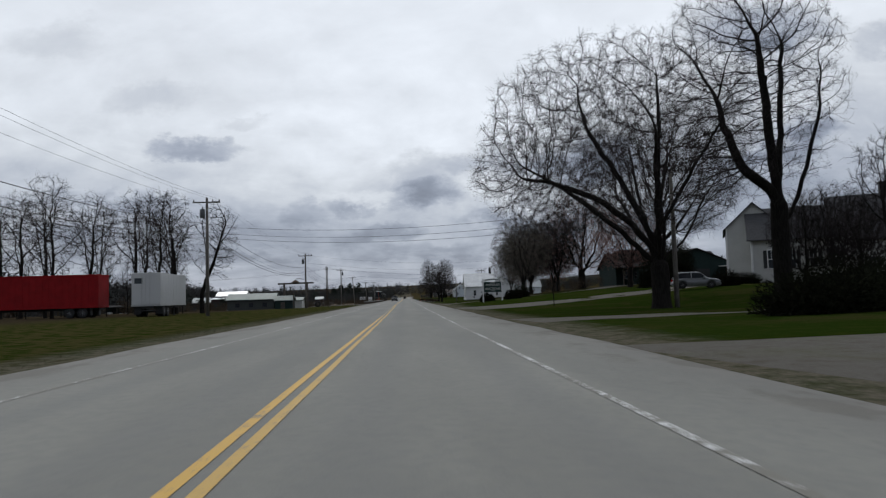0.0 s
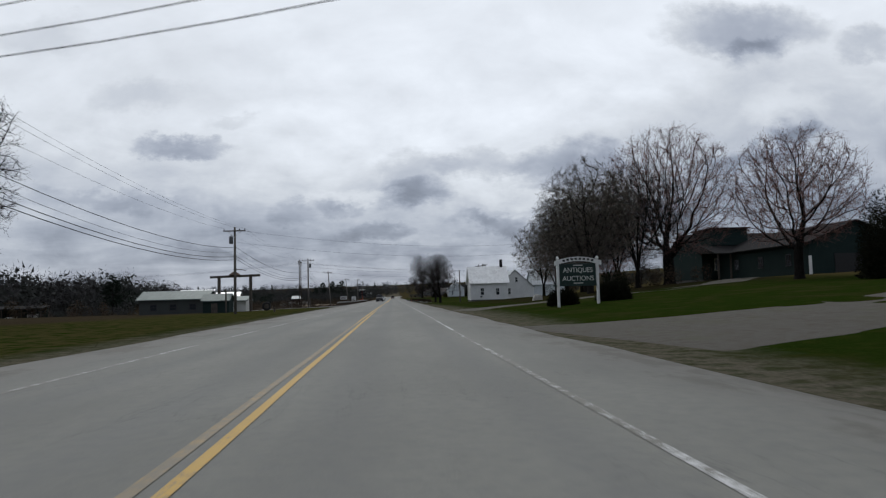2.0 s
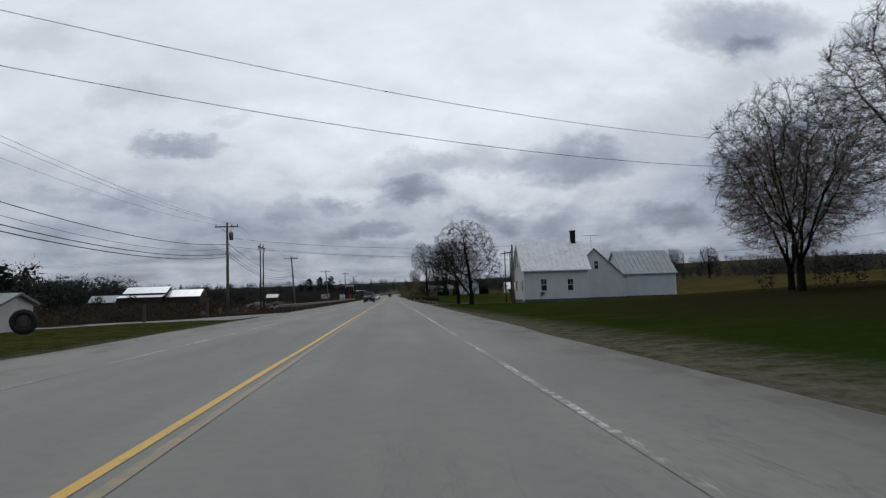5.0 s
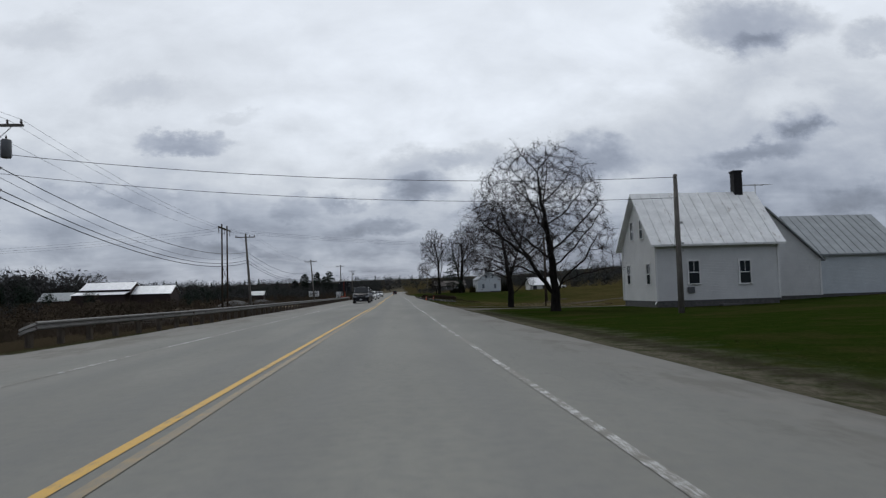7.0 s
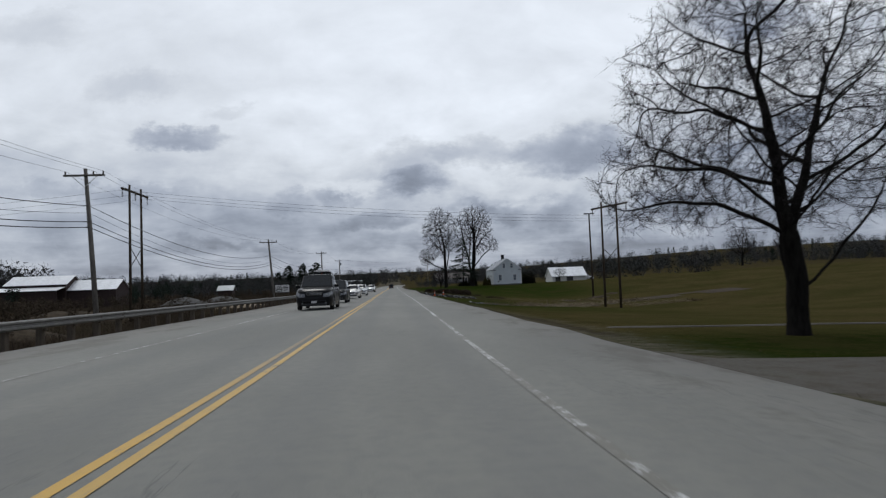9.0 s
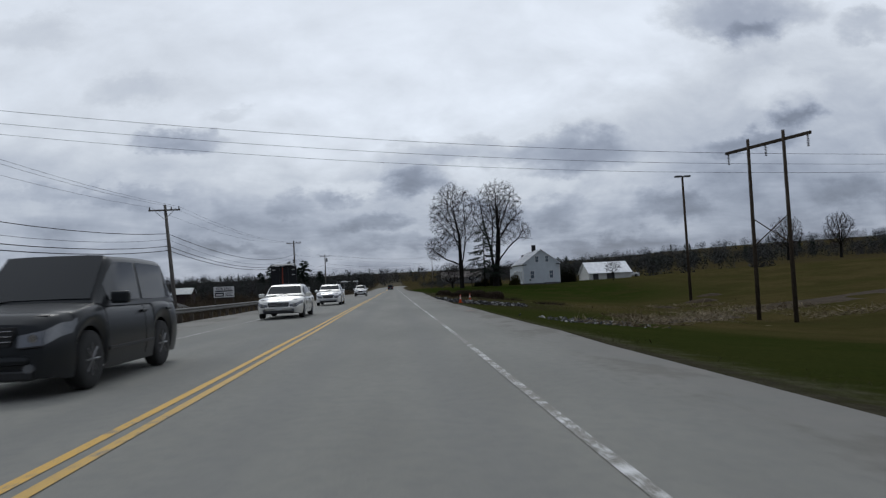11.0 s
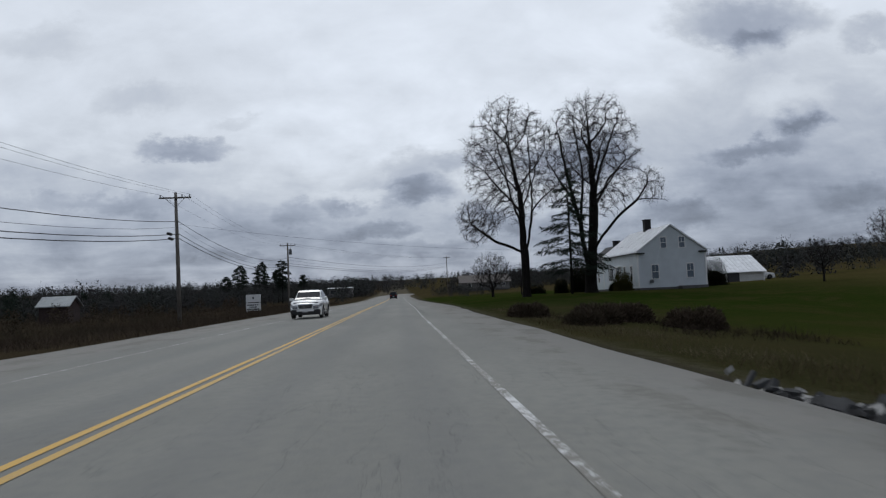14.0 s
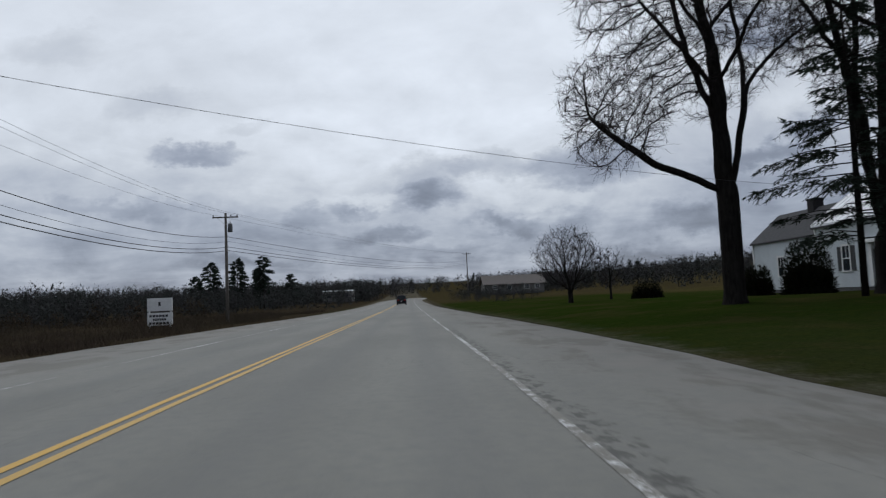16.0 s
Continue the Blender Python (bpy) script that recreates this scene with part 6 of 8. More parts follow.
    part("number_plate", Buf().box(-0.15, 0.15, L + 0.048, L + 0.066, 0.62, 0.76), "plate", ob, "blank number plate")
    part("wiper", Buf().tube([(-0.45, u1 + 0.03, top(u1) + 0.05), (0.15, u1 + 0.12, top(u1) + 0.12)], 0.012, 4), "black_trim", ob)
    if category == "crossover":
        for sg in (-1, 1):
            for a0, a1 in ((axles[0] + Ra, axles[1] - Ra),):
                part("sill_cladding", Buf().box(min(sg * (hw - 0.06), sg * (hw + 0.012)), max(sg * (hw - 0.06), sg * (hw + 0.012)), a0, a1, 0.2, 0.36, 0.02), "black_trim", ob, "black sill trim")
            part("bumper_corner", Buf().box(min(sg * hw * 0.5, sg * hw * 0.9), max(sg * hw * 0.5, sg * hw * 0.9), -0.045, 0.3, 0.24, 0.53, 0.06), "black_trim", ob, "black bumper corner")
            for a in axles:
                arc = [(a + (Ra + 0.02) * math.cos(q), r + (Ra + 0.02) * math.sin(q)) for q in [math.pi * j / 14 for j in range(15)]]
                part("arch_trim", Buf().tube([(sg * (hw - 0.025), u, z) for u, z in arc], 0.035, 5), "black_trim", ob, "black wheel-arch trim")
    if rack:
        for s in (-1, 1):
            part("roof_rail", Buf().tube([(s * hw * 0.66, u2 + 0.1, H - 0.01), (s * hw * 0.66, u2 + 0.25, H + 0.06), (s * hw * 0.66, u3 - 0.25, H + 0.06), (s * hw * 0.66, u3 - 0.1, H - 0.01)], 0.02, 6), "black_trim", ob)
    return ob


ROAD_TOP = 0.015
car("sedan", "off-white older sedan on the oncoming lane", (-2.72, 277.5, ROAD_TOP), 0, 5.35, 1.95, 1.45, 0.93, 0.86, 2.92, 1.0, 0.33, (1.55, 2.3, 3.75, 4.45), "car_cream", 0.95)
car("sedan", "white tall sedan with a chrome grille on the oncoming lane", (-2.75, 300.0, ROAD_TOP), 0, 5.1, 1.89, 1.56, 1.02, 0.95, 2.87, 0.97, 0.35, (1.25, 2.15, 3.6, 4.5), "car_white", 1.05)
car("crossover", "white crossover with black lower trim on the oncoming lane", (-3.05, 356.0, ROAD_TOP), 0, 5.0, 1.9, 1.67, 1.08, 1.0, 2.8, 1.0, 0.37, (1.2, 2.15, 3.3, 4.85), "car_white", 1.15, category="crossover")
car("pickup", "black crew-cab pickup on the oncoming lane", (-2.4, 240.5, ROAD_TOP), 0, 5.6, 2.0, 1.92, 1.22, 1.16, 3.5, 0.95, 0.4, (1.45, 2.1, 3.55, 3.85), "car_black", 1.22, category="pickup", boxy=1.0)
car("suv", "dark grey sport utility on the oncoming lane", (-2.6, 256.0, ROAD_TOP), 0, 4.7, 1.85, 1.75, 1.08, 1.02, 2.7, 0.9, 0.37, (1.25, 1.95, 4.05, 4.55), "car_grey", 1.1, category="suv", boxy=0.7)
car("suv", "dark boxy sport utility far ahead on the road", (1.0, 495.0, road_z(492) + 0.02), 180, 4.6, 1.9, 1.82, 1.12, 1.06, 2.7, 0.9, 0.38, (1.3, 1.85, 4.2, 4.5), "car_black", 1.15, category="suv", boxy=1.0)
car("suv", "dark silver estate car parked on a driveway under maples", (32.4, 66.6, land(31, 66) + 0.03), 74, 4.6, 1.8, 1.62, 1.0, 0.94, 2.7, 0.92, 0.34, (1.2, 1.95, 3.95, 4.5), "car_silver", 1.05, category="car", rack=True)
car("pickup", "white pickup parked beside a barn", (70.5, 437, land(70, 438) + 0.03), 70, 5.3, 1.95, 1.85, 1.15, 1.1, 3.3, 0.95, 0.38, (1.4, 2.05, 3.3, 3.6), "car_white", 1.15, category="pickup", boxy=0.8)


def box_trailer(name, label, at, turn, length, body, material, doors=True):
    """A road trailer: body on a black frame with two axles and landing legs; the doors at local y 0."""
    ob = thing(name, label, "trailer", at, turn)
    w, z0, z1 = 2.55, 1.05, 1.05 + body
    part("body", Buf().box(-w / 2, w / 2, 0, length, z0, z1, 0.03), material, ob)
    for k in range(int(length / 0.62)):
        for s in (-1, 1):
            part("side_rib", Buf().box(min(s * w / 2, s * (w / 2 + 0.02)), max(s * w / 2, s * (w / 2 + 0.02)), 0.3 + 0.62 * k, 0.34 + 0.62 * k, z0 + 0.1, z1 - 0.1), material, ob)
    part("bottom_rail", Buf().box(-w / 2 - 0.03, w / 2 + 0.03, -0.02, length + 0.02, z0 - 0.08, z0 + 0.07, 0.01), "steel" if material == "white_trailer" else material, ob)
    part("top_rail", Buf().box(-w / 2 - 0.025, w / 2 + 0.025, -0.02, length + 0.02, z1 - 0.07, z1 + 0.03, 0.01), material, ob)
    part("underframe", Buf().box(-0.55, 0.55, 0.2, length - 0.2, 0.75, z0 - 0.05), "black_metal", ob, "black chassis rails")
    for a in (1.5, 2.75):
        part("axle", Buf().tube([(-1.15, a, 0.5), (1.15, a, 0.5)], 0.07, 8), "black_metal", ob)
        for s in (-1, 1):
            for k in (0.0, 0.3):
                wheel(ob, s * (1.1 - k), a, 0.5, s, 0.25)
    for s in (-1, 1):
        leg = Buf().tube([(s * 0.7, length - 2.6, 0.05), (s * 0.7, length - 2.6, z0)], 0.06, 8).box(s * 0.7 - 0.15, s * 0.7 + 0.15, length - 2.75, length - 2.45, 0, 0.05)
        part("landing_leg", leg, "black_metal", ob)
        part("mud_flap", Buf().box(s * 0.95 - 0.3, s * 0.95 + 0.3, 0.75, 0.78, 0.25, z0 - 0.05), "black_trim", ob)
    if doors:
        for s in (-1, 1):
            part("rear_door", Buf().box(min(s * 0.03, s * (w / 2 - 0.06)), max(s * 0.03, s * (w / 2 - 0.06)), -0.05, 0.0, z0 + 0.1, z1 - 0.1, 0.01), material, ob)
            part("lock_rod", Buf().tube([(s * 0.35, -0.08, z0 + 0.1), (s * 0.35, -0.08, z1 - 0.1)], 0.02, 6), "steel", ob)
        part("door_window", Buf().box(-1.0, -0.3, -0.062, -0.05, z1 - 0.95, z1 - 0.45), "window", ob, "dark window")
        part("under_guard", Buf().tube([(-1.0, 0.02, 0.55), (1.0, 0.02, 0.55)], 0.05, 6), "black_metal", ob)
    return ob


box_trailer("semi_trailer", "faded red box trailer parked on grass", (-28.6, 70.5, land(-32, 70)), 91, 13.6, 3.15, "red_trailer", False)
box_trailer("box_trailer", "dull white box trailer with a rear window parked on grass", (-22.3, 64.5, land(-22.5, 68)), 4.5, 9.9, 2.95, "white_trailer")


# ---------------------------------------------------------------- signs
def words(text, parent, size, at, material, label="", deep=0.012, width=None):
    """Raised letters that face -y."""
    cu = bpy.data.curves.new("lettering", "FONT")
    cu.body, cu.size, cu.extrude, cu.align_x, cu.align_y = text, size, deep, "CENTER", "CENTER"
    tmp = new("lettering", cu)
    bpy.context.view_layer.update()
    me = bpy.data.meshes.new_from_object(tmp.evaluated_get(bpy.context.evaluated_depsgraph_get()))
    bpy.data.objects.remove(tmp)
    me.transform(Matrix.Rotation(radians(90), 4, "X"))
    if width:
        xs = [v.co.x for v in me.vertices]
        me.transform(Matrix.Diagonal((width / (max(xs) - min(xs)), 1, 1, 1)))
    me.transform(Matrix.Translation(at))
    me.materials.clear()
    me.materials.append(M[material])
    ob = new("lettering", me)
    ob.parent = parent
    return tagged(ob, label or "raised letters reading " + text)


g1, g2 = land(10.5, 84.2), land(13.2, 84.4)
s = thing("auction_sign", "dark green wooden sign for antiques and auctions on white posts", "sign", (10.85, 84.2, g1), 3)
for x, dz in ((0, 0.0), (2.35, g2 - g1)):
    part("post", Buf().box(x - 0.07, x + 0.07, -0.07, 0.07, -0.4 + dz, 2.73, 0.012), "sign_white", s, "white post")
    part("finial", Buf().lathe([(0.05, 2.73), (0.09, 2.78), (0.09, 2.84), (0.03, 2.94)], 10, "z", (x, 0, 0)), "sign_white", s)
part("panel", Buf().box(0.1, 2.25, -0.05, 0.05, 1.22, 2.5, 0.02), "sign_dark", s, "dark green panel")
part("panel_rail", Buf().box(-0.28, 2.28, -0.06, 0.06, 1.22, 1.32, 0.01), "sign_dark", s)
arch = [(-0.22, 2.40), (0.1, 2.50), (0.6, 2.61), (1.18, 2.66), (1.75, 2.61), (2.25, 2.50), (2.57, 2.40)]
ban = Buf().prism([(x, z) for x, z in arch] + [(x, z + 0.25) for x, z in reversed(arch)], -0.12, -0.075, "y")
part("banner", ban, "sign_white", s, "white arched ribbon")
for k in range(8):
    x = 0.34 + 0.24 * k
    z = lerp_table(arch, x) + 0.125
    part("lettering_bar", Buf().box(x - 0.075, x + 0.075, -0.128, -0.12, z - 0.06, z + 0.06), "sign_ink", s, "dark bar")
words("ANTIQUES", s, 0.4, (1.18, -0.06, 2.12), "letter", width=1.75)
words("AUCTIONS", s, 0.4, (1.18, -0.06, 1.64), "letter", width=1.85)
part("lettering_bar", Buf().box(0.9, 1.46, -0.058, -0.05, 1.36, 1.41), "letter", s, "pale bar")
part("ornament", Buf().box(0.9, 1.46, -0.058, -0.05, 2.38, 2.43), "letter", s, "pale bar")

s = thing("sale_sign", "white sign board reading for sale on wooden legs", "sign", (-19.2, 337.3, land(-19.2, 337.3)), -4)
for x in (-1.15, 1.15):
    part("leg", Buf().box(x - 0.06, x + 0.06, -0.05, 0.05, -0.3, 2.9), "old_wood", s)
part("panel", Buf().box(-1.3, 1.3, -0.09, -0.05, 1.55, 2.9, 0.01), "sign_white", s, "white board")
words("FOR SALE", s, 0.45, (0, -0.1, 2.65), "sign_ink", width=1.9)
for x0, x1, z0, z1, mt in ((-1.1, 1.1, 2.28, 2.42, "sign_ink"), (-1.15, 0.0, 1.68, 2.15, "sign_ink"), (0.2, 1.1, 2.05, 2.12, "sign_ink"), (0.2, 0.95, 1.9, 1.96, "sign_ink"), (0.2, 1.1, 1.72, 1.8, "sign_ink")):
    part("lettering_bar", Buf().box(x0, x1, -0.1, -0.09, z0, z1), mt, s, "dark bar")
part("lettering_bar", Buf().box(-1.0, -0.15, -0.106, -0.1, 1.8, 2.0), "letter", s, "pale bar")

s = thing("church_sign", "white two-panel notice sign with dark lettering on a verge", "sign", (-19.8, 423, land(-19.8, 423)), -2)
for x in (-0.95, 0.95):
    part("leg", Buf().box(x - 0.06, x + 0.06, -0.06, 0.06, -0.3, 2.5), "sign_white", s)
part("upper_panel", Buf().box(-1.1, 1.1, -0.12, 0.1, 1.45, 2.6, 0.03), "sign_white", s, "white upper board")
part("lower_panel", Buf().box(-1.1, 1.1, -0.12, 0.1, 0.15, 1.3, 0.03), "sign_white", s, "white letter board")
part("emblem", Buf().box(-0.1, 0.1, -0.13, -0.12, 1.9, 2.25), "sign_ink", s, "dark emblem bar")
for k, (x0, x1) in enumerate(((-0.9, 0.8), (-0.6, 0.6), (-0.95, 0.9))):
    for j in range(6):
        a = x0 + (x1 - x0) * j / 6
        part("lettering_bar", Buf().box(a, a + (x1 - x0) / 6 * 0.75, -0.13, -0.12, 0.92 - 0.32 * k, 1.12 - 0.32 * k), "sign_ink", s, "dark bar")

# timber frame with a hanging lamp, beside the hut
g0 = land(-19.7, 150.4)
s = thing("timber_gateway", "old timber post-and-beam sign frame with a barn lamp on top", "gateway", (-22.3, 151.6, g0), -27)
for x in (-2.95, 2.95):
    part("post", Buf().box(x - 0.2, x + 0.2, -0.15, 0.15, -0.4, 5.15, 0.03), "old_wood", s)
part("beam", Buf().box(-4.6, 4.6, -0.16, 0.16, 5.15, 5.5, 0.03), "old_wood", s)
part("lamp_hood", Buf().lathe([(0.9, 5.5), (0.7, 5.7), (0.3, 5.95), (0.1, 6.1)], 14, "z", (0, 0, 0)), "rust", s, "rusty barn lamp hood")
part("lamp_arm", Buf().tube([(0, 0, 6.0), (0.4, 0, 6.35), (1.2, 0, 6.3), (2.1, 0, 6.1)], 0.05, 6), "rust", s)
b = Buf()
g0 = land(-17.5, 151)
w_ = thing("tractor_tyre", "old dark tractor tyre with a pale hub standing on grass", "tyre", (-17.5, 151, g0 + 0.66), 20)
tyre = Buf()
tyre.tube([(0.50 * math.cos(2 * math.pi * k / 24), 0, 0.50 * math.sin(2 * math.pi * k / 24)) for k in range(25)], 0.17, 8, False)
part("tyre", tyre, "tyre", w_)
part("hub", Buf().lathe([(0.02, -0.1), (0.2, -0.1), (0.36, -0.05), (0.36, 0.05), (0.2, 0.1), (0.02, 0.1)], 16, "y"), "old_wood", w_, "pale weathered hub")
for x, y, hh in ((-21.0, 140.5, 3.2), (-13.5, 172.0, 1.7), (-15.5, 163, 1.3), (-12.5, 128.0, 0.6)):
    g0 = land(x, y)
    pst = thing("wooden_post", "weathered wooden post standing in grass", "post", (x, y, g0))
    part("shaft", Buf().box(-0.09, 0.09, -0.09, 0.09, -0.3, hh, 0.015), "old_wood", pst)

# open stall beyond the sheds
g0 = land(-71, 184.5)
st = thing("open_stall", "low open-sided stall with a dark roof and pale goods", "stall", (-71, 184.5, g0), 8)
part("roof", Buf().quadbox([(-5.4, -2.2, 2.35), (5.4, -2.2, 2.35), (5.4, 2.2, 2.85), (-5.4, 2.2, 2.85), (-5.4, -2.2, 2.47), (5.4, -2.2, 2.47), (5.4, 2.2, 2.97), (-5.4, 2.2, 2.97)]), "dark_roof", st, "dark low-pitched roof")
part("back_wall", Buf().box(-5.1, 5.1, 1.9, 2.02, -0.2, 2.8), "dark_siding", st)
for x in (-5.0, -1.7, 1.7, 5.0):
    part("post", Buf().box(x - 0.08, x + 0.08, -2.0, -1.84, -0.2, 2.4), "old_wood", st)
for x, w_, h_ in ((-3.9, 1.3, 1.2), (-0.5, 1.7, 0.9), (3.2, 1.5, 1.4)):
    part("crate", Buf().box(x - w_ / 2, x + w_ / 2, -1.2, 0.2, -0.05, h_, 0.03), "old_siding", st, "pale stacked goods")

# message board trailer on the shoulder
g0 = land(-11.5, 334.6)
s = thing("message_board", "black roadside message board on an orange trailer", "message board", (-11.2, 334.6, g0), -8)
part("drawbar", Buf().tube([(-1.7, 0, 0.5), (-1.1, 0.3, 0.55), (1.2, 0.3, 0.55)], 0.07, 6).tube([(-1.7, 0, 0.5), (-1.1, -0.3, 0.55), (1.2, -0.3, 0.55)], 0.07, 6), "orange", s, "orange drawbar")
part("deck", Buf().box(-1.15, 1.2, -0.65, 0.65, 0.52, 0.66, 0.02), "orange", s, "orange trailer deck")
part("battery_box", Buf().box(-1.1, -0.2, -0.6, 0.6, 0.66, 1.15, 0.03), "orange", s, "orange battery box")
part("equipment_box", Buf().box(0.35, 1.1, -0.6, 0.6, 0.66, 0.95, 0.03), "orange", s, "orange equipment box")
part("fender", Buf().prism([(0.25, 0.7), (1.05, 0.7), (0.95, 0.86), (0.35, 0.86)], -0.98, -0.66, "y"), "orange", s)
for sg in (-1, 1):
    t = Buf().lathe([(0.18, -0.1), (0.3, -0.1), (0.33, -0.06), (0.33, 0.06), (0.3, 0.1), (0.18, 0.1)], 18, "y", (0.65, sg * 0.82, 0.33))
    wl = part("wheel", t, "tyre", s, "", True)
    part("rim", Buf().lathe([(0.2, -0.1), (0.17, -0.08), (0.05, -0.1), (0.01, -0.11)], 14, "y", (0.65, sg * 0.82, 0.33)), "rim", wl)
for x in (-1.0, 1.1):
    for y in (-0.55, 0.55):
        part("jack", Buf().tube([(x, y, 0.02), (x, y, 0.8)], 0.04, 6), "steel", s)
part("mast", Buf().box(-0.14, 0.14, -0.12, 0.12, 0.66, 4.85, 0.02), "orange", s, "orange mast")
for x0, x1, ln in ((-1.6, -0.57, 0.0), (-0.55, 0.55, 0.04), (0.57, 1.6, 0.0)):
    part("panel", Buf().box(x0, x1, -0.32 - ln, -0.16, 2.42, 4.75, 0.02), "board", s, "black display panel")
for z in (2.34, 4.75):
    part("panel_frame", Buf().box(-1.64, 1.64, -0.2, -0.12, z, z + 0.08, 0.01), "black_metal", s)
part("solar_panel", Buf().quadbox([(-1.5, -0.7, 4.85), (1.2, -0.7, 4.85), (1.2, 0.7, 5.1), (-1.5, 0.7, 5.1), (-1.5, -0.7, 4.9), (1.2, -0.7, 4.9), (1.2, 0.7, 5.15), (-1.5, 0.7, 5.15)]), "board", s, "dark solar panel")
for x, z in ((-1.4, 4.35), (1.0, 4.35), (1.0, 3.7)):
    part("lettering_bar", Buf().box(x, x + 0.35, -0.33, -0.32, z, z + 0.07), "letter", s, "pale bar")
part("panel_stripe", Buf().box(-0.2, -0.08, -0.375, -0.36, 2.5, 4.65), "orange", s, "orange mast strip")


def cone(at):
    g0 = land(*at)
    ob = thing("traffic_cone", "orange traffic cone with white bands among stones", "traffic cone", (*at, g0 + 0.03), 0, "traffic cones")
    part("base", Buf().box(-0.19, 0.19, -0.19, 0.19, 0, 0.035, 0.012), "cone", ob)
    rr = lambda z: 0.14 - 0.115 * z / 0.75
    part("body", Buf().lathe([(rr(0.03), 0.03), (rr(0.38), 0.38), (rr(0.75), 0.75), (0.012, 0.76)], 18), "cone", ob, "", True)
    for z0, z1 in ((0.34, 0.47), (0.55, 0.63)):
        part("band", Buf().lathe([(rr(z0) + 0.004, z0), (rr(z1) + 0.004, z1)], 18), "cone_white", ob, "white band", True)


cone((8.35, 313.0))
cone((10.6, 325.4))


rnd = random.Random(5)
b = Buf()
bm = bmesh.new()
bmesh.ops.create_icosphere(bm, subdivisions=3, radius=1.0)
for v in bm.verts:
    # blocky, with blunt corners and a sloping top
    k = (1 + 0.10 * noise.noise(v.co * 1.7) + 0.04 * noise.noise(v.co * 5)) / (abs(v.co.x) ** 4 + abs(v.co.y) ** 4 + abs(v.co.z) ** 4) ** 0.25
    t = 1 - 0.16 * max(0.0, v.co.z)
    v.co = (v.co.x * 0.47 * k * t + 0.06 * v.co.z, v.co.y * 0.42 * k * t, v.co.z * 0.47 * k - 0.10 * v.co.x * max(0.0, v.co.z) + 0.06)
thing("painted_boulder", "white-painted boulder on grass beside a driveway", "boulder", (15.15, 110.6, land(15.15, 110.6)), data=b.take(bm).mesh("painted_boulder", "rock_white", True))

# broken stone along the bank and at the mouth of the field
def slab(buf, c, size, rnd_):
    """A broken angular stone: an uneven six-sided block, tipped any way."""
    turn = Euler((rnd_.gauss(0, 0.45), rnd_.gauss(0, 0.45), rnd_.uniform(0, 6.3))).to_matrix()
    half = Vector((rnd_.uniform(0.8, 1.5), rnd_.uniform(0.6, 1.1), rnd_.uniform(0.25, 0.6))) * size
    ring = [(-1, -1), (1, -1), (1, 1), (-1, 1)]
    corners = [Vector((a * rnd_.uniform(0.6, 1.1), e * rnd_.uniform(0.6, 1.1), h * rnd_.uniform(0.75, 1.1))) for h in (-1, 1) for a, e in ring]
    buf.quadbox([Vector(c) + turn @ Vector((q.x * half.x, q.y * half.y, q.z * half.z)) for q in corners])


stones, pale = Buf(), Buf()
BANK = [(6.75, 323), (6.9, 319.5), (7.1, 316.5), (7.6, 314.6), (9.0, 314.0), (10.8, 314.3), (12.6, 315.8), (15.0, 317)]
for k in range(2600):
    t = rnd.random() ** 0.9 * (len(BANK) - 1)
    i = int(t)
    f = t - i
    off = rnd.gauss(0, 0.42)
    x = BANK[i][0] * (1 - f) + BANK[i + 1][0] * f + (off if i > 2 else abs(off) * 1.6 - 0.2)
    y = BANK[i][1] * (1 - f) + BANK[i + 1][1] * f + rnd.gauss(0, 0.5)
    x = max(x, 6.5)
    pile = 0.30 * math.exp(-(off / 0.5) ** 2) * (0.6 + 0.8 * abs(noise.noise((x * 0.7, y * 0.7, 4))))
    slab(stones if rnd.random() < 0.78 else pale, (x, y, land(x, y) + 0.02 + pile * rnd.random()), rnd.uniform(0.035, 0.10) * (1 if rnd.random() < 0.88 else 1.9), rnd)
for k in range(260):
    x, y = rnd.gauss(14.2, 1.3), rnd.gauss(290.0, 2.2)
    slab(stones if rnd.random() < 0.75 else pale, (x, y, land(x, y) + 0.02), rnd.uniform(0.04, 0.13), rnd)
thing("riprap", "grey broken stone along a road bank", "stones", kind="stuff", data=stones.mesh("riprap", "rock", False, False))
thing("riprap", "pale broken stone along a road bank", "stones", kind="stuff", data=pale.mesh("riprap", "rock_pale", False, False))


def mound(name, at, r, hh, material, label):
    b, rows = Buf(), []
    for i in range(11):
        t = i / 10
        row = []
        for j in range(25):
            w0 = 2 * math.pi * j / 24
            q = r * t * (1 + 0.22 * noise.noise((math.cos(w0) * 1.3, math.sin(w0) * 1.3, at[0])))
            x, y = at[0] + q * math.cos(w0) * 1.4, at[1] + q * math.sin(w0)
            row.append((x, y, land(x, y) - 0.15 + hh * (1 - t * t) ** 1.4 * (1 + 0.15 * noise.noise((x * 0.8, y * 0.8, 2)))))
        rows.append(row)
    thing(name, label, "mound", data=b.grid(rows).mesh(name, material, True, True))


mound("soil_heap", (41, 333.5), 2.0, 0.5, "soil", "heap of raw brown soil at a pole foot")
mound("soil_heap", (34, 327), 1.6, 0.4, "soil", "heap of raw brown soil in a field")
mound("soil_heap", (46, 342), 1.8, 0.45, "soil", "heap of raw brown soil in a field")
mound("gravel_mound", (-45, 362), 4.4, 1.9, "mound", "grey gravel mound in scrub")
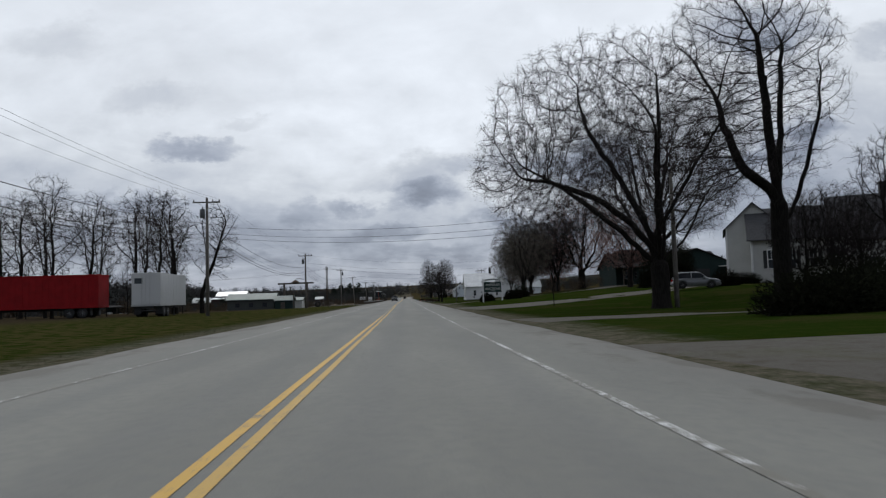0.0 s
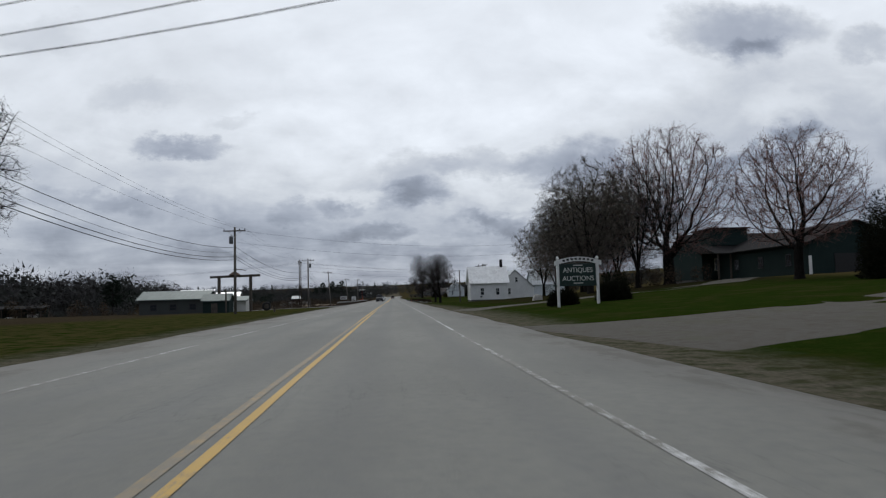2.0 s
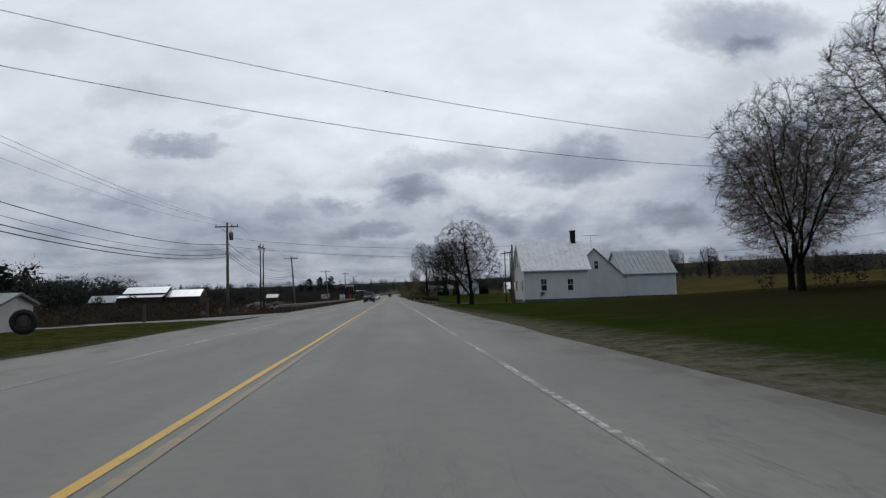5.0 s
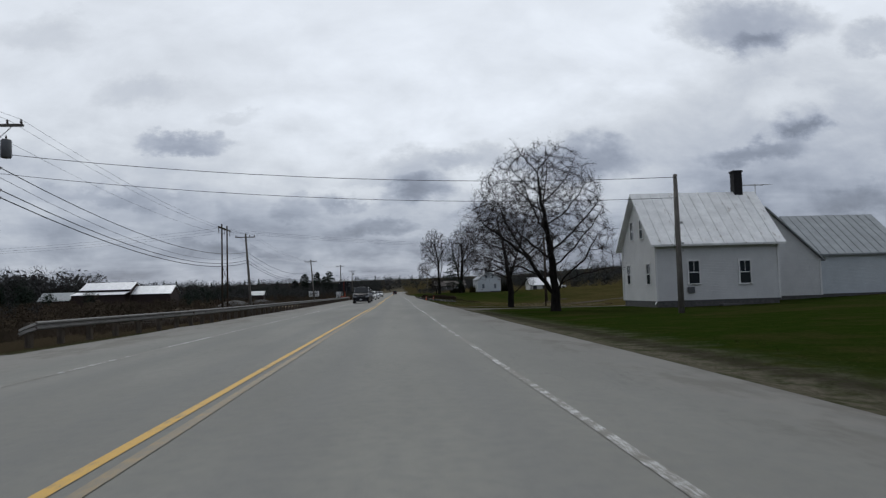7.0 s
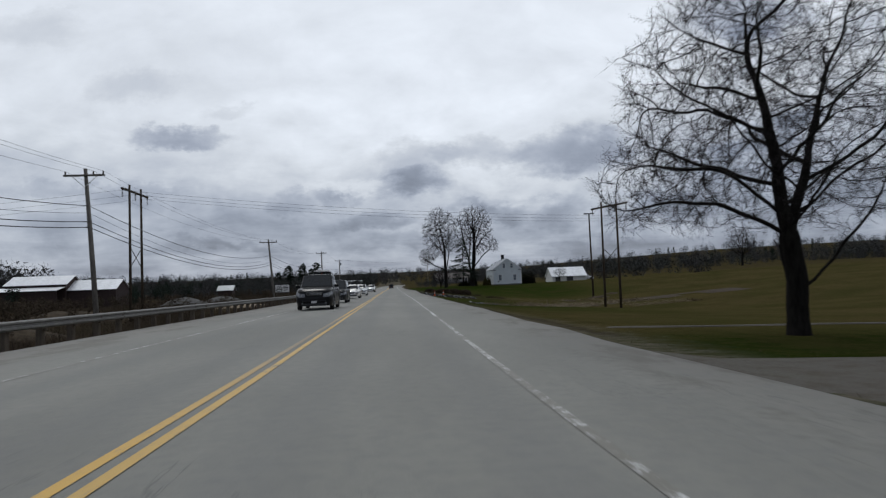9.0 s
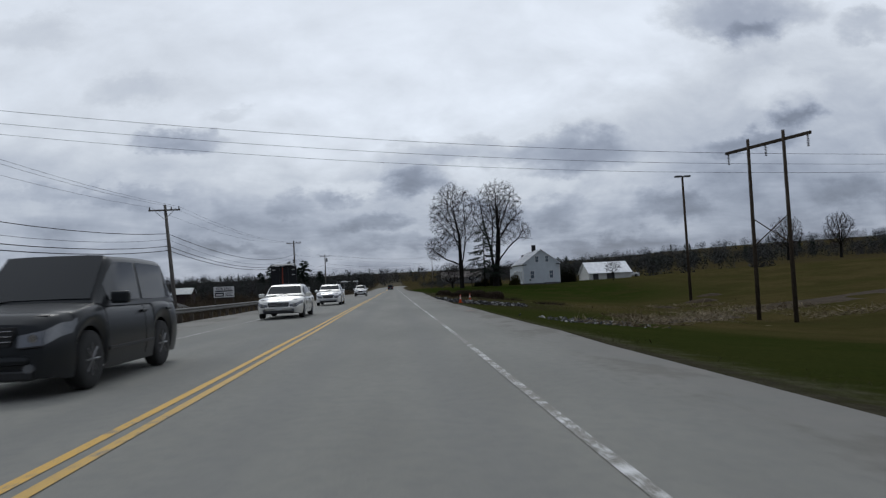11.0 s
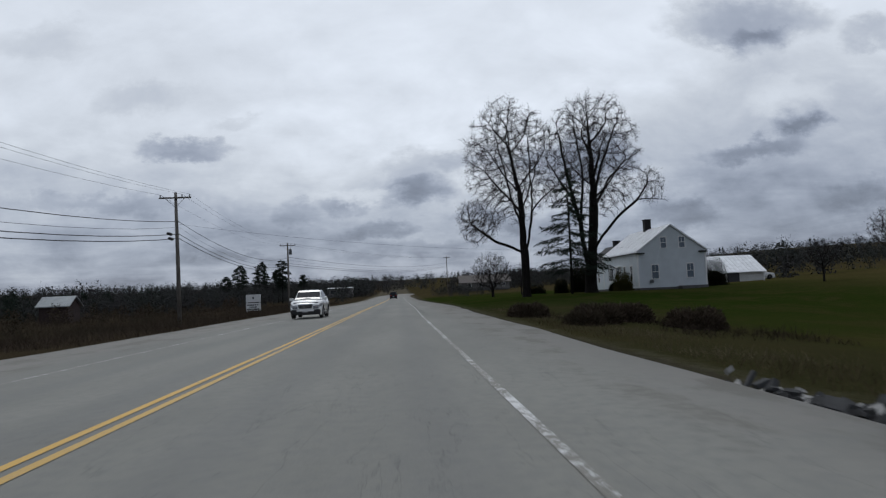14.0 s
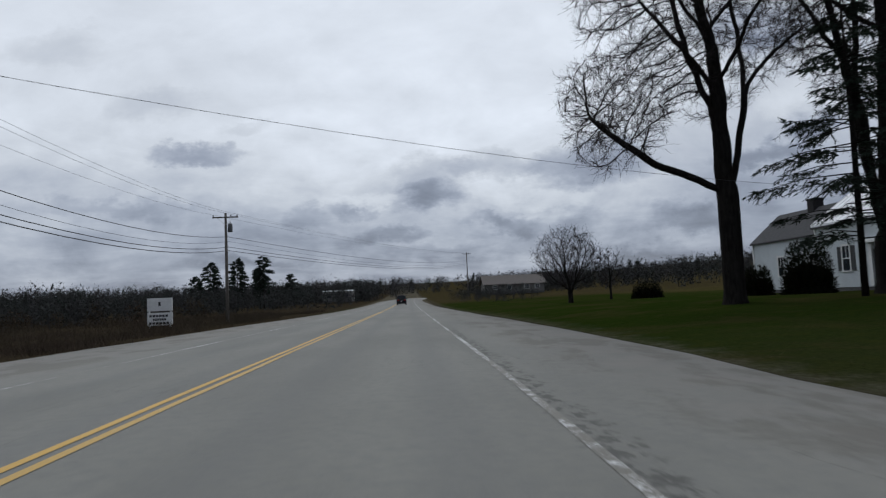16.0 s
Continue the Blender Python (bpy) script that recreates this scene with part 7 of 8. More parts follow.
for x, y, r, hh in ((-36, 330, 4.4, 0.5), (-33, 327, 3.6, 0.6), (-30, 324, 4.6, 0.6), (-26.5, 321, 3.8, 0.55), (-23.5, 317.5, 4.2, 0.6), (-20.5, 315, 3.0, 0.4)):
    mound("chip_mound", (x, y), r, hh, "chips", "long pale heap of wood chips and earth in scrub")
mound("gravel_mound", (-42, 385), 4.0, 1.6, "mound", "grey gravel mound in scrub")
mound("gravel_mound", (-42, 300), 6.5, 1.8, "soil", "pale earth mound in scrub")
mound("gravel_mound", (-33, 262), 6.0, 1.6, "soil", "pale earth mound in scrub")
for k in range(4):
    x, y = -24 - 3 * k, 236 + 7 * k
    lg = Buf()
    for j in range(9):
        a = (x - 4 + rnd.uniform(-0.4, 0.4), y + rnd.uniform(-1.1, 1.1), land(x, y) + 0.25 + 0.22 * (j // 4))
        lg.tube([a, (a[0] + 8, a[1] + rnd.uniform(-0.3, 0.3), a[2] + rnd.uniform(-0.1, 0.1))], rnd.uniform(0.13, 0.2), 8)
    thing("log_pile", "pile of weathered logs in scrub", "logs", kind="stuff", data=lg.mesh("log_pile", "old_wood", True, False))


# ---------------------------------------------------------------- trees, near
def side_boughs(leader, n, reach, rise, seed, lo=0.15, hi=0.95, bend=0.25):
    """Boughs that leave a leader all round, shorter towards its top; rise: the slope at which they leave, bend: how far they turn upwards."""
    rnd_, rows = random.Random(seed), []
    pts = [Vector(q) for q in leader]
    turn = rnd_.uniform(0, 6.3)
    for k in range(n):
        f = lo + (hi - lo) * (k + rnd_.random() * 0.6) / n
        g = f * (len(pts) - 1)
        i = min(len(pts) - 2, int(g))
        p = pts[i].lerp(pts[i + 1], g - i)
        turn += 2.4 + rnd_.uniform(-0.4, 0.4)
        L = reach * (1 - 0.72 * f) * rnd_.uniform(0.8, 1.15)
        w = Vector((math.cos(turn), math.sin(turn), 0))
        rows.append([p, p + w * (L * 0.4) + Vector((0, 0, rise * L * 0.4)), p + w * (L * 0.75) + Vector((0, 0, (rise + bend * 0.5) * L * 0.75)), p + w * L + Vector((0, 0, (rise + bend) * L))])
    return rows


grown_tree("maple_tree", (18.5, 45.4), 0.60, 2.9, [((-2.6, 0, 11.0), (9.6, 7.8, 7.8), 0.8), ((-7.2, 0, 9.2), (5.6, 5.2, 4.0), 0.2)],
           "huge bare old maple with spreading limbs on a lawn", 11, 5400, 0.38, "twig", "old maples", 0.0105, 4, (0.4, 0.95), 5.0, 0.05, slim_by=1.3,
           limbs=[[(-0.2, 0, 3.0), (-0.6, -0.3, 4.0), (-2.3, -0.8, 5.9), (-4.6, -1.2, 7.4), (-7.6, -1.4, 8.5), (-9.4, -1.4, 8.7)], [(-0.1, 0, 3.0), (-0.4, 0.5, 5.1), (-2.1, 1.2, 9.0), (-3.9, 1.6, 12.2), (-4.6, 1.8, 14.6)], [(0, 0, 3.0), (0.1, 0.1, 5.4), (0.3, 0.2, 9.7), (0.6, 0.3, 13.3), (0.5, 0.3, 16.5)],
                  [(0.1, 0, 3.0), (0.5, -0.3, 6.1), (2.5, -0.8, 9.6), (4.3, -1.0, 12.3), (5.0, -1.0, 14.4)], [(0.2, 0, 2.7), (0.6, 0.3, 3.6), (2.3, 0.8, 4.8), (3.7, 1.2, 7.4), (5.4, 1.5, 9.6)], [(-0.2, 0.2, 3.0), (-3.0, 1.6, 6.2), (-6.0, 2.6, 8.8), (-8.4, 3.0, 10.2)],
                  [(0, 0.2, 3.0), (-0.3, 2.2, 7.0), (-0.4, 3.8, 11.5)], [(0, -0.2, 3.0), (-0.8, -2.2, 7.0), (-1.2, -3.6, 11.5)]])
grown_tree("maple_tree", (23.9, 60.5), 0.5, 2.6, [((-2.2, 0, 11), (4.4, 4.4, 6.6), 0.5), ((3.2, 0, 11.5), (4.4, 4.4, 6.6), 0.5)],
           "bare two-stemmed old maple beside a driveway", 12, 2520, 0.43, "twig", "old maples", 0.011, 4, (0.4, 0.95), 4.5)
grown_tree("maple_tree", (29.8, 50.4), 0.66, 5.0, [((-1.8, 0, 16.2), (7.4, 6.6, 9.6), 0.8), ((-6.5, 0, 9.5), (3.0, 3, 3), 0.2)],
           "tall bare old maple in front of a white house", 13, 3000, 0.43, "twig", "old maples", 0.011, 3, (0.4, 0.95), 6.0, 0.1,
           limbs=[[(0, 0, 5.0), (0, 0, 7.1), (-0.4, 0.2, 13.9), (-0.8, 0.2, 20)], [(-0.1, 0, 6.8), (-0.8, -0.2, 8.0), (-3.1, -0.6, 9.6), (-4.3, -0.8, 12.3), (-4.8, -0.8, 15)], [(0.2, 0, 5.0), (1.3, 0.3, 6.4), (3.0, 0.6, 10.5), (4.1, 0.8, 13.8), (4.6, 0.8, 18)], [(0, 0.2, 7.1), (0.9, 0.8, 11.7), (1.1, 1.0, 14), (1.6, 1.0, 20)]])
grown_tree("maple_tree", (33.0, 122.5), 0.6, 1.4, [((0.4, 0, 10.2), (7.9, 7.4, 8.0), 1.0)], "bare many-stemmed maple with reddish budding twigs", 21, 3600, 0.47, "twig_red", "fence-row trees", 0.012, 4, (0.5, 1.1), 3.4, 0.15)
grown_tree("maple_tree", (33.8, 98.3), 0.36, 2.2, [((0, 0, 7.0), (5.4, 5.4, 5.0), 1.0)], "round bare maple with reddish budding twigs on a lawn", 22, 2160, 0.39, "twig_red", "fence-row trees", 0.012, 4, (0.4, 0.9), 2.8, 0.1)
ROW = [(20.6, 111.6, 12.8, 0.36, "twig_grey"), (24.5, 127.0, 13.6, 0.34, "twig"), (25.9, 134.0, 12.6, 0.24, "twig_grey"), (25.6, 140.5, 13.0, 0.34, "twig_grey"), (24.4, 150.0, 11.6, 0.26, "twig_grey"),
       (27.5, 117.5, 13.2, 0.34, "twig"), (29.8, 131, 12.6, 0.26, "twig_red"), (28.0, 157.0, 10.5, 0.24, "twig_red"), (33, 146, 11.0, 0.24, "twig_red")]
for k, (x, y, hh, r, tw) in enumerate(ROW):
    # three to five stems that part low down and sweep upwards, with steep boughs
    boughs, many = [], 3 + k % 3
    for j in range(many):
        w = 6.283 * j / many + 0.9 * k
        c, d, far = math.cos(w), math.sin(w), hh * (0.17 + 0.07 * math.sin(3.1 * k + 2.0 * j))
        stem = [(0, 0, hh * 0.12), (c * far * 0.3, d * far * 0.3, hh * 0.3), (c * far * 0.8, d * far * 0.8, hh * 0.56), (c * far * 1.15, d * far * 1.15, hh * (0.86 + 0.05 * math.sin(5.0 * j + k)))]
        boughs += [stem] + side_boughs(stem, 5, hh * 0.30, 1.15, 60 + 10 * k + j, 0.22, 0.9, 0.5)
    grown_tree("fence_row_tree", (x, y), r * 0.85, hh * 0.12, [((0, 0, hh * 0.6), (hh * 0.41, hh * 0.39, hh * 0.42), 1.0)], "bare many-stemmed tree in a fence row with " + {"twig": "dark", "twig_grey": "grey-olive", "twig_red": "reddish"}[tw] + " twigs",
               40 + k, 3000, 0.37, tw, "fence-row trees", 0.0105, 5, (0.3, 0.8), hh * 0.2, 0.2, slim_by=1.25, limbs=boughs)


lead = [(0, 0, 1.1), (-0.1, 0, 3.1), (-0.45, 0.1, 6.1), (-0.8, 0, 8.5), (-0.8, 0, 10.1)]
grown_tree("lawn_tree", (12.0, 202.2), 0.30, 1.1, [((-0.8, 0, 6.5), (4.3, 4.4, 4.5), 0.72), ((-3.8, -1.4, 6.0), (1.9, 2.6, 2.6), 0.12), ((-4.9, -0.8, 5.2), (1.5, 2.2, 1.7), 0.07), ((-4.4, -2.4, 3.0), (1.7, 1.8, 0.8), 0.05), ((3.0, 0.3, 4.4), (1.6, 1.6, 1.9), 0.06)],
           "bare spreading tree with low forks on a lawn before a farmhouse", 61, 3900, 0.28, "twig", "lawn trees", 0.0075, 5, (0.2, 0.5), 2.1, 0.10,
           limbs=[lead, [(-0.15, 0, 1.1), (-0.9, -0.3, 2.2), (-1.85, -0.5, 3.65), (-3.0, -0.6, 5.4), (-3.7, -0.8, 7.2)], [(0.15, 0, 1.1), (0.6, 0.3, 2.0), (2.2, 0.5, 3.4), (3.2, 0.6, 5.0)], [(0.5, 0.2, 1.8), (1.9, -0.2, 2.4), (3.2, -0.5, 2.6), (4.4, -0.7, 2.5)], [(-1.0, -0.3, 2.3), (-2.4, -1.3, 2.9), (-4.0, -2.1, 2.8), (-5.3, -2.7, 2.5)], [(-1.7, -0.5, 3.4), (-3.4, -1.6, 4.6), (-4.8, -2.2, 5.6)]] + side_boughs(lead, 15, 4.3, 0.75, 5, 0.2))
lead = [(0.05, 0, 1.1), (-0.08, 0, 2.7), (-0.33, 0, 4.3), (-0.55, 0, 5.8), (-0.9, 0, 7.3), (-1.0, 0, 9.0)]
fork2 = [(-0.1, 0, 2.5), (0.2, 0.1, 3.1), (0.7, 0.3, 4.6), (1.3, 0.4, 6.4), (1.6, 0.4, 8.3)]
grown_tree("lawn_tree", (12.0, 219.8), 0.27, 1.1, [((-0.3, 0, 5.9), (4.1, 4.1, 3.9), 0.8), ((2.9, 0, 4.0), (1.1, 1.3, 1.2), 0.06), ((-3.5, 0, 3.9), (1.7, 1.9, 1.4), 0.14)],
           "bare round tree with level boughs beside a field", 62, 3900, 0.26, "twig", "lawn trees", 0.0068, 4, (0.2, 0.5), 2.7, 0.02,
           limbs=[lead, fork2, [(0.1, 0, 1.05), (1.08, 0, 1.86), (2.4, 0.1, 3.4), (3.1, 0.2, 4.6)], [(-0.1, 0, 2.5), (-1.6, 0.2, 3.3), (-3.2, 0.3, 3.5), (-4.2, 0.3, 3.3)], [(-0.2, 0, 3.1), (-2.0, -0.5, 4.1), (-4.0, -0.7, 4.3)],
                  [(-0.5, 0, 5.2), (-2.0, 0.2, 5.8), (-3.7, 0.3, 5.9)], [(0.25, 0, 3.1), (1.4, -0.2, 4.1), (2.7, -0.3, 5.0), (3.5, -0.3, 5.2)]] + side_boughs(lead, 13, 4.2, 0.4, 7, 0.2, 0.95, 0.05) + side_boughs(fork2, 8, 3.2, 0.5, 8, 0.3))
lead = [(0, 0, 4.8), (-0.1, 0, 8), (-0.15, 0.1, 10.9), (-0.8, 0.2, 14), (-1.3, 0.2, 18)]
grown_tree("elm_tree", (15.95, 387.9), 0.44, 4.8, [((-1.3, 0, 14.6), (5.0, 4.6, 7.0), 0.72), ((-4.8, -0.6, 8.2), (2.5, 2.4, 2.6), 0.26), ((2.9, -0.5, 11.2), (1.5, 1.6, 1.8), 0.06)],
           "tall bare tree with upswept limbs beside the road", 71, 2700, 0.38, "twig", "twin tall trees", 0.013, 5, (0.3, 0.8), 5.0, 0.02,
           limbs=[lead, [(-0.15, 0, 4.6), (-1.5, 0, 5.4), (-3.1, 0, 5.9), (-4.6, 0.2, 7.2), (-5.8, 0.2, 8.1)], [(-0.1, 0, 7.0), (-1.0, 0.5, 10.5), (-1.7, 0.7, 13.7), (-2.4, 0.9, 17.5)], [(0.2, 0, 4.8), (0.6, 0, 6.2), (1.0, -0.4, 9.2), (2.2, -0.6, 10.5), (3.6, -0.6, 11.5)],
                  [(0.9, -0.3, 8.6), (1.2, 0.7, 12.6), (1.1, 0.8, 17.6)], [(-0.15, 0, 9), (-2.4, -0.6, 11.4), (-4.2, -0.8, 13.6)]] + side_boughs(lead, 8, 5.0, 0.9, 9, 0.35))
lead = [(0.1, 0, 2.3), (0.6, 0.2, 6), (0.9, 0.3, 10.6), (0.8, 0.2, 14.7), (0.5, 0, 20)]
grown_tree("elm_tree", (23.0, 388.2), 0.62, 2.3, [((0.8, 0, 14.8), (5.5, 4.8, 7.0), 0.86), ((5.2, -4.8, 10.6), (1.5, 1.5, 1.9), 0.14)],
           "tall bare many-stemmed tree before a pale house", 72, 2500, 0.39, "twig", "twin tall trees", 0.013, 5, (0.3, 0.8), 7.5, 0.10,
           limbs=[lead, [(-0.1, 0, 2.3), (-0.5, -0.1, 4.8), (-0.95, -0.2, 7.9), (-2.2, -0.3, 13.4), (-2.7, 0, 18)], [(0.2, 0, 2.4), (0.6, -0.6, 5.0), (2.3, -2.2, 7.5), (4.2, -4.0, 9.4), (5.0, -4.6, 10.6), (5.0, -5.2, 12.2)], [(4.2, -4.0, 9.4), (5.6, -5.0, 9.3), (6.5, -5.6, 9.0)],
                  [(0.9, 0.3, 10.4), (2.0, 0.1, 14), (3.6, 0, 18.2)], [(-0.1, 0.2, 2.4), (-0.5, 0.7, 8), (0.0, 0.9, 13), (-0.8, 0.8, 19)], [(-1.4, -0.2, 10), (-3.2, -0.4, 12.4), (-4.2, -0.4, 14.5)], [(0.8, 0.2, 9), (3.0, 0.8, 12.5), (5.0, 1.0, 14.5)]] + side_boughs(lead, 7, 4.6, 0.9, 10, 0.45))
grown_tree("bush_tree", (16.8, 421), 0.22, 0.5, [((0, 0, 3.9), (3.3, 3.1, 3.0), 1.0)], "bare bushy tree with many stems on a lawn", 81, 1100, 0.3, "twig", "", 0.012, 3, (0.3, 0.8), 1.2, 0.25)
grown_tree("bush_tree", (22.5, 428), 0.12, 1.0, [((0, 0, 3.2), (1.7, 1.7, 2.0), 1.0)], "small bare young tree on a lawn", 82, 400, 0.28, "twig", "", 0.01, 3, (0.3, 0.6), 1.2, 0.15)
grown_tree("field_tree", (45.6, 383), 0.1, 0.9, [((0, 0, 2.7), (1.8, 1.8, 1.5), 1.0)], "small bare fruit tree in a field", 83, 400, 0.25, "twig", "", 0.009, 3, (0.2, 0.5), 1.0, 0.05)
grown_tree("yard_sapling", (13.8, 57.5), 0.035, 0.9, [((0, 0, 1.8), (0.6, 0.6, 0.8), 1.0)], "thin young sapling on a lawn", 84, 90, 0.2, "twig", "", 0.005, 2, (0.15, 0.35), 0.9, 0.3)
for k, (x, y) in enumerate(((194, 573), (213, 561))):
    grown_tree("field_tree", (x, y), 0.6, 3.5, [((0, 0, 13.5), (8.0 - k, 7.5, 8.5), 1.0)], "lone bare tree on the top of a field", 85 + k, 900, 0.7, "twig", "", 0.03, 4, (0.7, 1.5), 4.0, 0.1)
for k, (x, y, hh, ln) in enumerate(((-35.8, 75, 15.5, 0), (-34.3, 80, 14.5, 0.4), (-33.2, 91, 16.2, 0), (-26.0, 78, 14.0, 0.3), (-26.8, 87, 15.6, -0.3), (-22.7, 83.5, 13.0, 1.3), (-29.5, 84, 14.5, 0.2), (-41, 84, 15.5, 0), (-47, 90, 16.5, 0), (-40, 96, 15.5, 0.3), (-31.5, 100, 15.5, 0), (-54, 98, 17, 0), (-45, 76, 14, 0), (-51, 82, 15, 0))):
    lead = [(0, 0, hh * 0.2), (ln, 0.1, hh * 0.45), (ln * 2.0 - 0.2, 0, hh * 0.7), (ln * 2.6, 0.2, hh * 0.93)]
    fork2 = [(ln * 0.5, 0, hh * 0.3), (ln - 0.9, 0.3, hh * 0.55), (ln - 1.3, 0.2, hh * 0.85)]
    grown_tree("roadside_tree", (x, y), 0.17 + 0.03 * (k % 3), hh * 0.2, [((ln * 1.5 - 0.2, 0, hh * 0.64), (hh * 0.20, hh * 0.20, hh * 0.36), 1.0)], "tall thin bare tree leaning beside a trailer" if ln > 1 else "tall thin bare tree behind trailers", 100 + k, 620, 0.45, "twig", "trees behind the trailers", 0.015, 3, (0.35, 0.9), hh * 0.26, 0.2,
               limbs=[lead, fork2] + side_boughs(lead, 7, 4.2, 1.0, 400 + k, 0.1))
for k in range(16):
    x, y, hh = -27 - 2.3 * k + 1.6 * math.sin(5.1 * k), 90 + 9 * math.sin(2.3 * k), 6.5 + 1.6 * math.sin(3.7 * k)
    grown_tree("sapling", (x, y), 0.06, hh * 0.3, [((0.2 * math.sin(k), 0, hh * 0.68), (hh * 0.13, hh * 0.13, hh * 0.33), 1.0)], "thin bare sapling in a thicket behind trailers", 430 + k, 110, 0.35, "twig", "saplings behind the trailers", 0.012, 3, (0.3, 0.7), hh * 0.3, 0.35)
for k, (x, y, hh) in enumerate(((38.5, 62, 8.5), (43, 65, 9.5), (48, 68, 9.0), (40.5, 57, 6.5))):
    grown_tree("bush_tree", (x, y), 0.2, 0.5, [((0, 0, hh * 0.55), (hh * 0.42, hh * 0.4, hh * 0.47), 1.0)], "dense bare lilac bush against a white house", 140 + k, 1500, 0.36, "twig", "lilacs by the house", 0.013, 4, (0.3, 0.8), 0.8, 0.25)
grown_tree("roadside_tree", (36, 47), 0.16, 2.5, [((0, 0, 7.5), (2.4, 2.4, 4.0), 1.0)], "thin bare tree beside a house", 121, 600, 0.36, "twig", "", 0.012, 3, (0.4, 0.9), 3.0, 0.3)


def conifer(name, at, hh, label, seed, spreadr=0.2, gaps=0.55, start=0.12, full=1.0, size=1.0, pine=False):
    """A ragged evergreen: a stem, tiers of drooping boughs and needle sprays."""
    rnd_, nr = random.Random(seed), np.random.default_rng(seed)
    stem, c, d, ln, wd = Buf(), [], [], [], []
    stem.tube([(0, 0, -0.3), (0.05, 0, hh * 0.5), (0, 0.05, hh)], [hh * 0.011, hh * 0.008, 0.02], 7)
    n = int(hh * (6.5 if pine else 8.5))
    for k in range(n):
        t = start + (1 - start) * (k + rnd_.random()) / n
        if rnd_.random() > gaps + 0.3 * t:
            continue
        w0 = rnd_.uniform(0, 6.3)
        L = hh * spreadr * (1 - t) ** 0.75 * rnd_.uniform(0.55, 1.15) + 0.25
        if pine:
            L = hh * spreadr * min(1.0, 0.45 + (t - start) * 2.2) * (1 - t) ** 0.38 * rnd_.uniform(0.55, 1.1) + 0.3
        p = Vector((0, 0, hh * t))
        q = p + Vector((math.cos(w0) * L, math.sin(w0) * L, -0.12 * L + rnd_.uniform(-0.1, 0.15) * L))
        stem.tube([p, p.lerp(q, 0.5) + Vector((0, 0, 0.05 * L)), q], [0.03, 0.02, 0.008], 4, False)
        # drooping side sprays along the bough
        for j in range(0 if pine else int(L * 5.5)):
            f, turn = rnd_.uniform(0.25, 1.0), rnd_.choice((-1, 1)) * rnd_.uniform(0.4, 1.1)
            s0 = p.lerp(q, f)
            Ls = L * rnd_.uniform(0.15, 0.38) * (1.25 - 0.6 * f)
            s1 = s0 + Vector((math.cos(w0 + turn) * Ls, math.sin(w0 + turn) * Ls, -rnd_.uniform(0.15, 0.6) * Ls))
            stem.tube([s0, s0.lerp(s1, 0.5) + Vector((0, 0, 0.06 * Ls)), s1], [0.014, 0.010, 0.005], 3, False)
            for _ in range(int(4 + Ls * 14)):
                c.append(s0.lerp(s1, rnd_.uniform(0.2, 1.05)) + Vector((0, 0, -0.02)))
                d.append(((s1 - s0).normalized() + Vector((rnd_.gauss(0, 0.5), rnd_.gauss(0, 0.5), rnd_.gauss(-0.2, 0.3)))).normalized())
                ln.append(rnd_.uniform(0.12, 0.3) * size)
                wd.append(rnd_.uniform(0.025, 0.06) * size)
        for j in range(int((10 + L * 14) * full)):
            f = rnd_.uniform(0.25, 1.0)
            c.append(p.lerp(q, f) + Vector((rnd_.gauss(0, 0.07), rnd_.gauss(0, 0.07), rnd_.gauss(0, 0.05))))
            v = (q - p).normalized() + Vector((rnd_.gauss(0, 0.6), rnd_.gauss(0, 0.6), rnd_.gauss(-0.15, 0.35)))
            d.append(v.normalized())
            ln.append(rnd_.uniform(0.18, 0.45) * (0.6 + 0.02 * hh) * size)
            wd.append(rnd_.uniform(0.05, 0.13) * size)
    ob = thing(name, label, "tree", (*at, land(*at)))
    part("trunk", stem, "bark", ob, "", True, False)
    sheet_of("needles", slivers(np.array([tuple(v) for v in c]), np.array([tuple(v) for v in d]), np.array(ln), np.array(wd), nr), "needles", "dark needle sprays", "", ob)
    return ob


conifer("spruce_tree", (20.4, 386.2), 13.2, "ragged dark spruce with open boughs between two tall trees", 201, 0.34, 0.72, 0.17, 0.9)
for k, (x, y, hh) in enumerate(((-48, 540, 12.6), (-41.5, 541, 13.4), (-34.6, 540, 13.6), (-29, 548, 9), (-54, 548, 9.5), (-38, 552, 11))):
    conifer("pine_tree", (x, y), hh, "dark tufted pine beside the road", 210 + k, 0.26, 0.85, 0.28, 2.0, 2.4, True)
conifer("pine_tree", (-97, 298), 14.5, "round-topped dark pine above scrub", 220, 0.3, 0.85, 0.25, 2.0, 2.2, True)


